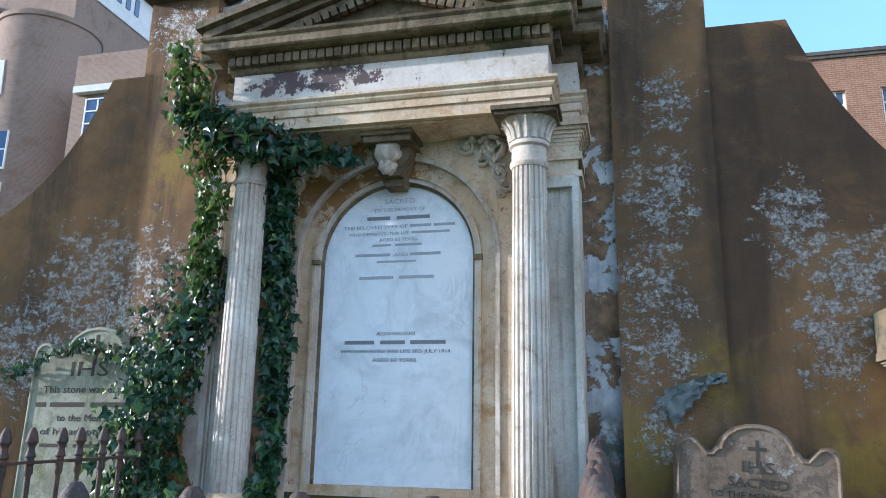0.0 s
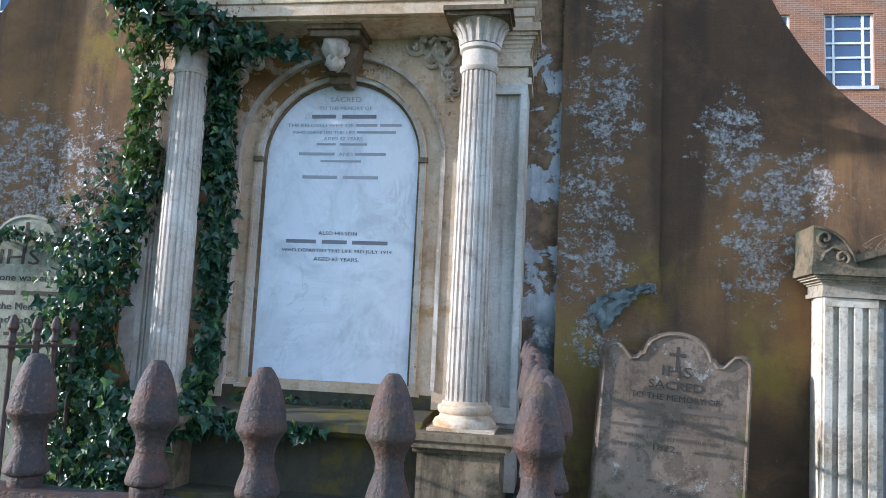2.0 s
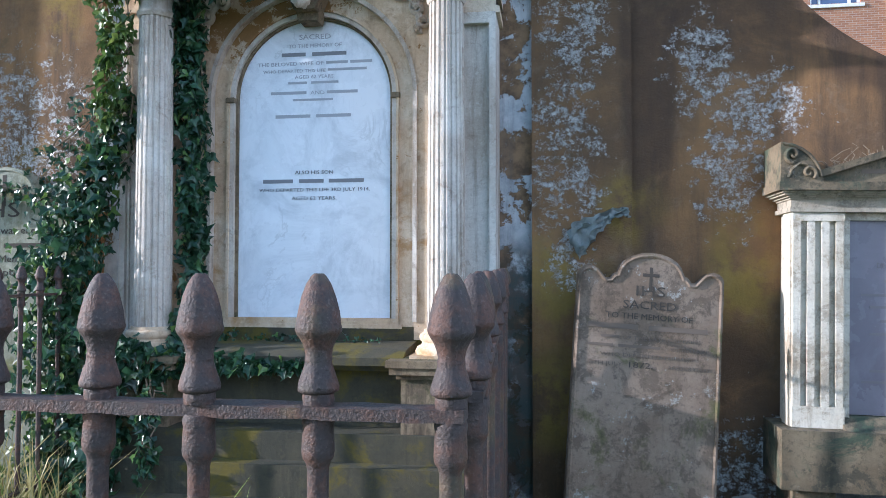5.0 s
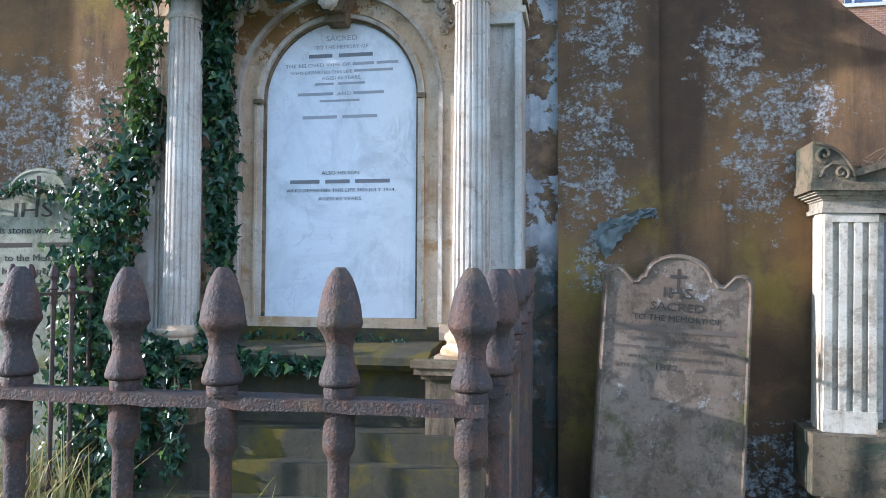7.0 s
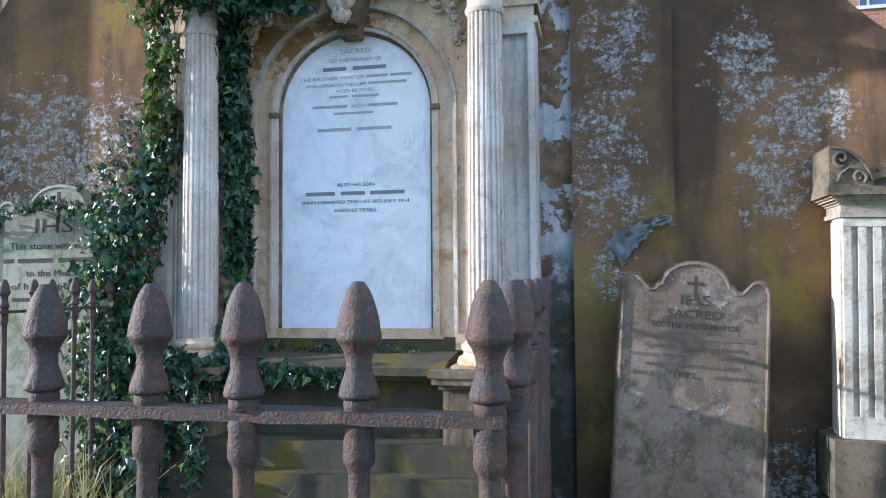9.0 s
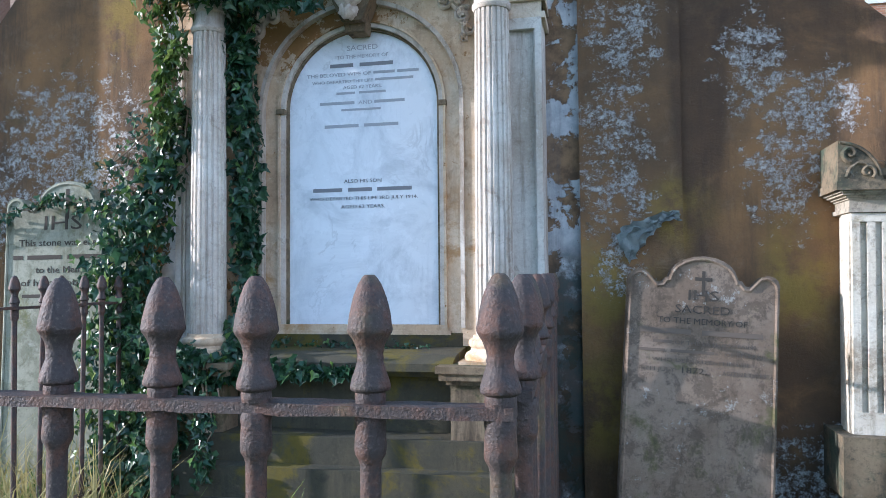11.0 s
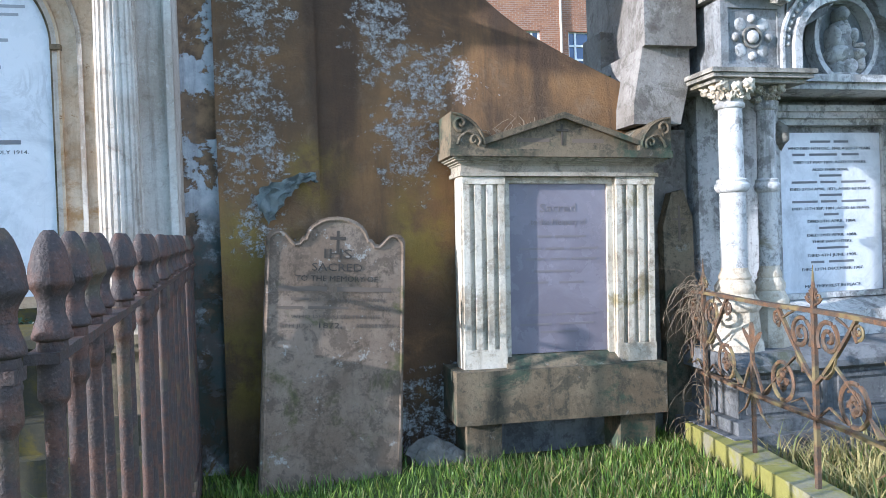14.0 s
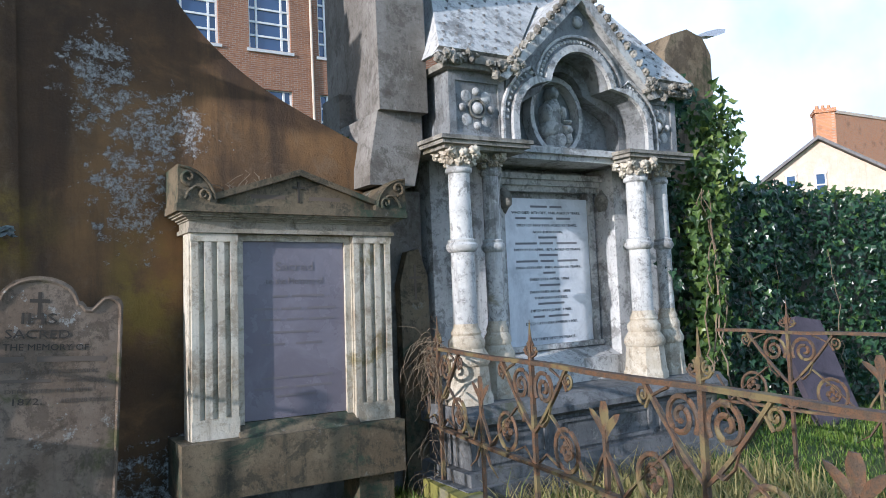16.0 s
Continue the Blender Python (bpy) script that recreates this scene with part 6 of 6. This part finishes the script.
tagged(part("stem", bm, TWIG, ivy, smooth=60), "brown ivy stems", kind="stuff")

hedge = thing("ivy", 6.5, 4.25, 0.0, "thick ivy covering the boundary wall", "ivy")
n = 10000
px = rng.uniform(4.85, 10.5, n)
pl = np.stack([px, 4.20 + 0.10 * np.sin(px * 3.1) - rng.random(n) ** 1.5 * 0.22, rng.random(n) ** 0.9 * (2.0 + 0.07 * np.sin(px * 2.3) + 0.05 * np.sin(px * 7.1))], axis=1)
leaf_cloud("ivy_leaves", hedge, IVY, pl, (-0.35, -0.85, 0.3), (0.045, 0.08), rng)
pl2 = np.stack([rng.uniform(4.85, 10.5, 1500), rng.uniform(4.15, 4.75, 1500), 1.97 + 0.05 * rng.normal(0, 1, 1500)], axis=1)
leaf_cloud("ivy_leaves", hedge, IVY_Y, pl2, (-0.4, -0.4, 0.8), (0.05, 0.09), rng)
clump = [(5.02, 4.0, 0.0, 0.18), (5.03, 3.98, 0.6, 0.20), (5.05, 3.95, 1.2, 0.20), (5.10, 3.95, 1.8, 0.24), (5.28, 3.98, 2.3, 0.32), (5.38, 4.05, 2.62, 0.25)]
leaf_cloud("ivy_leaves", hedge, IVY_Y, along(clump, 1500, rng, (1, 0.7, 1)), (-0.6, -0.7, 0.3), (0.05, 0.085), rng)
leaf_cloud("ivy_leaves", hedge, IVY, along([(4.84, 4.25, 0.3, 0.14), (4.86, 4.3, 1.2, 0.16), (4.90, 4.3, 2.0, 0.2), (5.05, 4.3, 2.6, 0.25), (5.3, 4.3, 2.85, 0.15)], 900, rng), (-0.5, -0.8, 0.3), (0.05, 0.085), rng)
leaf_cloud("ivy_leaves", hedge, IVY, along([(4.55, 3.85, 2.66, 0.06), (4.75, 3.95, 2.55, 0.10), (4.82, 4.05, 2.35, 0.10), (4.85, 4.1, 2.1, 0.12)], 200, rng), (-0.5, -0.8, 0.3), (0.045, 0.07), rng)
leaf_cloud("ivy_leaves", hedge, IVY, along([(4.30, 4.2, 1.62, 0.03), (4.36, 4.15, 1.55, 0.05), (4.42, 4.1, 1.5, 0.03), (4.62, 3.9, 1.3, 0.05), (4.64, 3.9, 1.2, 0.04)], 50, rng), (-0.5, -0.8, 0.3), (0.04, 0.06), rng)
bm = bmnew()
for k in range(4):
    vine(bm, [(5.0 + rng.normal(0, 0.08), 3.86 + rng.normal(0, 0.03), z) for z in (0.0, 0.5, 1.0, 1.5, 2.0)], 0.008, rng, 0.02)
for k in range(7):
    x = rng.uniform(5.3, 8)
    vine(bm, [(x + rng.normal(0, 0.05), 4.02, z) for z in (0.0, 0.5, 1.0, 1.5)], 0.006, rng, 0.03)
tagged(part("stem", bm, TWIG, hedge, smooth=60), kind="stuff")

# dry twigs hanging on the fence's end post and weeds on the tomb
twigs = thing("dead_vine", 2.58, 4.0, 0.0, "dry brown vine tangled round the fence post", "vine")
bm = bmnew()
for k in range(95):
    hang = k < 60
    p = Vector((2.575 + rng.normal(0, 0.035), 4.0 + rng.normal(0, 0.05), rng.uniform(0.80, 1.0) if hang else rng.uniform(0.12, 0.6)))
    v = Vector((rng.normal(-0.5, 0.8), rng.normal(-0.2, 0.8), rng.normal(0.3, 0.7))).normalized()
    pts = [p.copy()]
    for j in range(rng.integers(7, 15)):
        v = (v + Vector((rng.normal(0, 0.28), rng.normal(0, 0.28), -0.30 + rng.normal(0, 0.2)))).normalized()
        p = p + v * 0.03
        p.z = max(0.02, p.z)
        p.x = min(p.x, 2.66)
        pts.append(p.copy())
    tube(bm, pts, rng.uniform(0.0014, 0.0026), 4, 1.0, 0.4)
tagged(part("twig", bm, TWIG, twigs), kind="stuff")
stalks = thing("dead_plants", 3.4, 3.5, 0.0, "dry brown stalks and dead plants before the tomb", "weeds")
bm = bmnew()
for k in range(110):
    p = Vector((rng.uniform(2.75, 4.35), rng.uniform(3.25, 3.56), 0.0))
    v = Vector((rng.normal(0, 0.5), rng.normal(0, 0.4), 1.0)).normalized()
    pts = [p.copy()]
    for j in range(rng.integers(3, 8)):
        v = (v + Vector((rng.normal(0, 0.25), rng.normal(0, 0.2), -0.1))).normalized()
        p = p + v * 0.035
        pts.append(p.copy())
    tube(bm, pts, rng.uniform(0.002, 0.004), 4, 1.0, 0.4)
tagged(part("stalk", bm, TWIG, stalks), kind="stuff")
weeds = thing("weeds", 1.55, 4.2, 1.80, "thin dry weeds growing on the tomb's cornice", "weeds")
bm = bmnew()
for k in range(34):
    x, z = rng.uniform(1.38, 1.72), 1.80
    pts = [(x, 4.2, z + (x - 1.3) * 0.1)]
    for j in range(4):
        pts.append((pts[-1][0] + rng.normal(0, 0.022), 4.2 + rng.normal(0, 0.02), pts[-1][2] + abs(rng.normal(0.016, 0.02))))
    tube(bm, pts, 0.0035, 4, 1.0, 0.5)
tagged(part("twig", bm, TWIG, weeds), kind="stuff")


tuft = thing("weeds", 2.18, 4.42, 2.22, "small green weeds rooted on the wall's top", "weeds")
leaf_cloud("leaf", tuft, IVY_Y, along([(2.02, 4.40, 2.30, 0.02), (2.16, 4.42, 2.255, 0.035), (2.27, 4.42, 2.23, 0.05)], 70, rng), (-0.4, -0.8, 0.4), (0.015, 0.03), rng, 0.8)


def blades(name, label, material, n, x, y, h, rng, keep=None, lean=0.35, w=0.0045):
    """A patch of grass blades, each a bent strip."""
    px, py = rng.uniform(x[0], x[1], n), rng.uniform(y[0], y[1], n)
    if keep is not None:
        ok = keep(px, py)
        px, py = px[ok], py[ok]
        n = len(px)
    hh = rng.uniform(h[0], h[1], n) * (0.6 + 0.8 * rng.random(n))
    a = rng.uniform(0, 2 * math.pi, n)
    dx, dy = np.cos(a), np.sin(a)
    bend = hh * rng.uniform(0.1, 1.0, n) * lean * 2
    base = np.stack([px, py, np.full(n, -0.03)], axis=1)
    sx, sy = -dy * w, dx * w
    rows = []
    for k, (u, ww) in enumerate(((0, 1.0), (0.55, 0.8), (1.0, 0.0))):
        c = base + np.stack([dx * bend * u * u, dy * bend * u * u, (hh + 0.03) * u * (1 - 0.2 * u)], axis=1)
        s = np.stack([sx * ww, sy * ww, np.zeros(n)], axis=1)
        rows += [c - s, c + s] if ww else [c]
    co = np.stack(rows, axis=1).reshape(-1, 3)
    faces = [f for i in range(n) for f in ((5 * i, 5 * i + 1, 5 * i + 3, 5 * i + 2), (5 * i + 2, 5 * i + 3, 5 * i + 4))]
    me = bpy.data.meshes.new(name)
    me.from_pydata(co.tolist(), [], faces)
    me.materials.append(material)
    return tagged(new(name, me), label, "grass", "", "stuff")


def clear(px, py):
    """Outside kerb, tombs and the monument's steps."""
    fx = 2.60 + (4.06 - py) * (-0.48 / 3.44)
    on_kerb = np.abs(px - fx) < 0.125
    in_tomb = ((px > 1.1) & (px < 2.32) & (py > 4.02)) | ((px > 2.5) & (px < 4.95) & (py > 3.58)) | ((px > -2.5) & (px < -0.28) & (py > 3.5))
    return ~(on_kerb | in_tomb)


blades("grass", "short green grass along the foot of the wall", GRASS, 13000, (-0.25, 2.62), (2.7, 4.28), (0.03, 0.11), rng, clear)
blades("grass", "rough green grass inside the fence", GRASS, 24000, (2.3, 7.5), (1.4, 4.1), (0.03, 0.09), rng, clear, 0.4, 0.005)
blades("grass", "dry straw in the grass below the tomb", STRAW, 1500, (1.0, 2.6), (3.2, 4.2), (0.03, 0.10), rng, clear, 0.6)
blades("grass", "dry tufts inside the fence", STRAW, 3600, (2.6, 4.4), (2.2, 3.62), (0.08, 0.24), rng, clear, 0.6)
blades("grass", "long dry grass behind the railing", STRAW, 1900, (-3.9, -2.3), (2.3, 3.8), (0.25, 0.6), rng, clear, 0.4)
blades("grass", "green grass behind the railing", GRASS, 4500, (-3.9, -0.3), (2.3, 4.0), (0.08, 0.3), rng, clear, 0.4)
blades("grass", "grass before the railing", GRASS, 3000, (-0.1, 2.4), (1.2, 2.8), (0.04, 0.1), rng, clear)

# rough stones at the wall's foot
for x, y, r in ((0.98, 4.15, 0.14), (0.70, 4.2, 0.08), (1.1, 4.1, 0.07)):
    blob(bm := bmnew(), x, y, 0.04, r, r * 0.6, r * 0.8, 3, 0.35, x)
    solid("stone", bm, CEMENT, "rough pale stone at the foot of the wall", "stone", kind="", smooth=50)


# ---- far buildings ----
def far_window(parent, x0, x1, y, z0, z1, cols, rows, sill=True):
    w = part("window", boxes((x0, x1, y + 0.16, y + 0.20, z0, z1)), GLASS, parent, "blue reflecting glass in a white steel frame")
    bm = bmnew()
    for c in cols:
        box(bm, x0 + (x1 - x0) * c - 0.035, x0 + (x1 - x0) * c + 0.035, y + 0.10, y + 0.165, z0, z1)
    for r in range(rows + 1):
        zc = z0 + (z1 - z0) * r / rows
        box(bm, x0, x1, y + 0.105, y + 0.165, zc - 0.035, zc + 0.035)
    part("frame", bm, FRAME, w)
    if sill:
        part("sill", boxes((x0 - 0.1, x1 + 0.1, y - 0.06, y + 0.2, z0 - 0.14, z0 - 0.03)), LIMESTONE, w)


FB = 26.0
build = thing("brick_building", 8.0, FB, 0.0, "red-brown brick office block with white-framed windows", "building")
wx = [3.95 + 2.65 * i for i in range(7)]
edges = [-8.0] + [e for x in wx for e in (x - 0.78, x + 0.78)] + [22.5]
for a, b in zip(edges[::2], edges[1::2]):
    part("wall", boxes((a, b, FB, FB + 0.45, 0.0, 13.9)), BRICK, build)
for x in wx:
    for z0, z1 in ((0.0, 2.3), (4.8, 6.2), (8.72, 10.18), (12.70, 13.9)):
        part("wall", boxes((x - 0.78, x + 0.78, FB + 0.004, FB + 0.45, z0, z1)), BRICK, build)
    for z0, z1 in ((2.3, 4.8), (6.2, 8.72), (10.18, 12.70)):
        far_window(build, x - 0.78, x + 0.78, FB, z0, z1, (0.02, 0.2, 0.8, 0.98), 5)
part("back_wall", boxes((-8.0, 22.5, FB + 0.45, FB + 10, 0, 13.9)), BRICK, build)
part("parapet", boxes((-8.05, 22.55, FB - 0.06, FB + 10, 13.9, 14.02), (-8.1, 22.6, FB - 0.1, FB + 10, 14.02, 14.15)), COPING, build, "dark coping on the parapet")
part("downpipe", lathe(bmnew(), 10.82, FB - 0.06, [(0.05, 0), (0.05, 13.6)], 8), PALE_BRICK, build)

tower = thing("clock_tower_building", -40.0, 42.0, 0.0, "brick building with white lantern storey, round stair tower and clock", "building")
part("tower", boxes((-60.0, -37.2, 40.0, 49.0, 0, 31.6)), BRICK_T, tower)
part("lantern_base", boxes((-60.0, -37.1, 39.9, 49.1, 31.6, 32.6)), LIMESTONE, tower, "white stone band")
lan = part("lantern", boxes((-46.4, -37.5, 40.3, 48.7, 32.6, 35.1)), LIMESTONE, tower, "white lantern storey with slit windows")
part("lantern_roof", boxes((-47.2, -36.9, 39.6, 49.3, 35.1, 35.45), (-46.8, -37.2, 39.9, 49.0, 35.45, 35.7)), LIMESTONE, tower)
part("roof_finial", lathe(bmnew(), -37.3, 39.9, [(0.25, 35.7), (0.12, 36.2), (0.16, 36.6), (0.03, 37.3)], 8), METAL, tower)
for i in range(5):
    x = -44.2 + 1.05 * i
    part("slit_window", boxes((x, x + 0.5, 40.22, 40.4, 33.1, 34.6)), GLASS, lan)
    y = 42.2 + 1.05 * i
    part("slit_window", boxes((-37.58, -37.42, y, y + 0.5, 33.1, 34.6)), GLASS, lan)
part("stair_tower", lathe(bmnew(), -36.9, 38.0, [(3.1, 0), (3.1, 26.3), (3.2, 26.35), (3.2, 26.7), (2.9, 26.75)], 40), BRICK_T, tower, "round brick stair tower", smooth=40)
for ang in (-122, -80):
    for z in (9.5, 12.8, 16.1):
        ca, sa = math.cos(radians(ang)), math.sin(radians(ang))
        bm = bmnew()
        box(bm, -0.33, 0.33, -0.06, 0.1, z, z + 2.3)
        bmesh.ops.transform(bm, matrix=pose(-36.9 + 3.1 * ca, 38.0 + 3.1 * sa, 0, 0, 0, ang + 90), verts=bm.verts)
        slit = part("slit_window", bm, GLASS, tower)
        bm = bmnew()
        for r in ((-0.36, -0.29, -0.1, 0.1, z - 0.05, z + 2.35), (0.29, 0.36, -0.1, 0.1, z - 0.05, z + 2.35), (-0.36, 0.36, -0.1, 0.1, z - 0.12, z), (-0.3, 0.3, -0.1, 0.1, z + 1.1, z + 1.16)):
            box(bm, *r)
        bmesh.ops.transform(bm, matrix=pose(-36.9 + 3.1 * ca, 38.0 + 3.1 * sa, 0, 0, 0, ang + 90), verts=bm.verts)
        part("frame", bm, FRAME, slit)
bm = prism(bmnew(), [(-38.5, 20.7), (-38.3, 23.2), (-37.1, 23.2), (-37.0, 20.9), (-37.7, 20.3)], "y", 34.85, 35.3)
part("carved_panel", bm, LIMESTONE, tower, "white carved stone panel", bevel=0.1)
clock = part("clock", boxes((-47.0, -44.9, 39.85, 40.0, 27.3, 29.7)), LIMESTONE, tower, "square white clock face")
bm = bmnew()
for i in range(12):
    a = math.pi * i / 6
    box(bm, -45.95 + 0.8 * math.sin(a) - 0.08, -45.95 + 0.8 * math.sin(a) + 0.08, 39.80, 39.86, 28.5 + 0.9 * math.cos(a) - 0.08, 28.5 + 0.9 * math.cos(a) + 0.08)
box(bm, -45.98, -45.92, 39.79, 39.86, 28.5, 29.2)
box(bm, -45.95, -45.4, 39.79, 39.86, 28.47, 28.53)
part("dial_marks", bm, CUT, clock)
part("clock_canopy", boxes((-48.0, -44.0, 39.2, 40.0, 30.2, 30.8)), COPING, tower)
part("wing", boxes((-30.9, -14.0, 34.0, 44.0, 0, 22.3)), BRICK_T, tower, "lower brick wing")
part("ledge", boxes((-30.6, -14.0, 33.6, 34.0, 19.75, 20.15)), LIMESTONE, tower, "stone ledge over the wing's windows")
for x in (-29.9, -25.5, -21.0):
    far_window(tower, x, x + 2.6, 33.78, 16.4, 19.4, (0.02, 0.33, 0.66, 0.98), 4)

house = thing("house", 38.0, 24.0, 0.0, "cream brick house with slate roof and orange chimney", "house", turn=(0, 0, -50))
wallp = [(35.4, 0), (35.4, 5.75), (38.8, 8.25), (43.2, 5.5), (43.2, 0)]
part("wall", prism(bmnew(), wallp, "y", 24.0, 34.0), PALE_BRICK, house, "sunlit cream brick gable")
for pts in ([(34.9, 5.42), (38.8, 8.29), (38.8, 8.47), (34.8, 5.55)], [(38.8, 8.29), (43.8, 5.17), (43.8, 5.35), (38.8, 8.47)]):
    part("roof", prism(bmnew(), pts, "y", 23.6, 34.5), ROOF, house, "grey slate roof")
part("chimney", boxes((39.1, 40.1, 26.0, 27.2, 7.2, 10.1), (39.03, 40.17, 25.9, 27.3, 10.1, 10.32)), BRICK_O, house, "orange brick chimney stack")
for x in (39.3, 39.6, 39.9):
    part("chimney_pot", lathe(bmnew(), x, 26.6, [(0.11, 10.32), (0.09, 10.62)], 8), BRICK_O, house)
for x in (37.1, 38.55):
    far_window(house, x, x + 0.55, 23.80, 5.25, 6.45, (0.06, 0.94), 2)
    part("window_head", prism(bmnew(), [(x - 0.06, 6.45)] + arc(x + 0.275, 6.45, 0.335, 180, 0, 8) + [(x + 0.61, 6.45)], "y", 23.9, 24.02), LIMESTONE, house)
back = thing("house", 58.0, 36.0, 0.0, "large orange brick house behind the first", "house")
part("wall", boxes((73.0, 99.0, 42.6, 44.0, 0, 17.0)), BRICK_O, back)
part("parapet", boxes((72.9, 99.1, 42.5, 44.1, 17.0, 17.3)), PALE_BRICK, back)

lamp = thing("street_lamp", 19.4, 16.0, 0.0, "grey street lamp with flat head on a curved arm", "street lamp")
part("pole", lathe(bmnew(), 19.4, 16.0, [(0.09, 0), (0.06, 8.6)], 10), METAL, lamp, smooth=40)
part("arm", tube(bmnew(), [(19.4, 16, 8.5), (19.5, 16, 8.85), (19.9, 16, 9.0), (20.4, 16, 9.1)], 0.04, 6), METAL, lamp)
part("lamp_head", prism(bmnew(), [(20.3, 9.05), (20.4, 9.2), (21.0, 9.38), (21.4, 9.42), (21.35, 9.3), (20.8, 9.1)], "y", 15.85, 16.15), METAL, lamp, "flat lamp head", bevel=0.03)
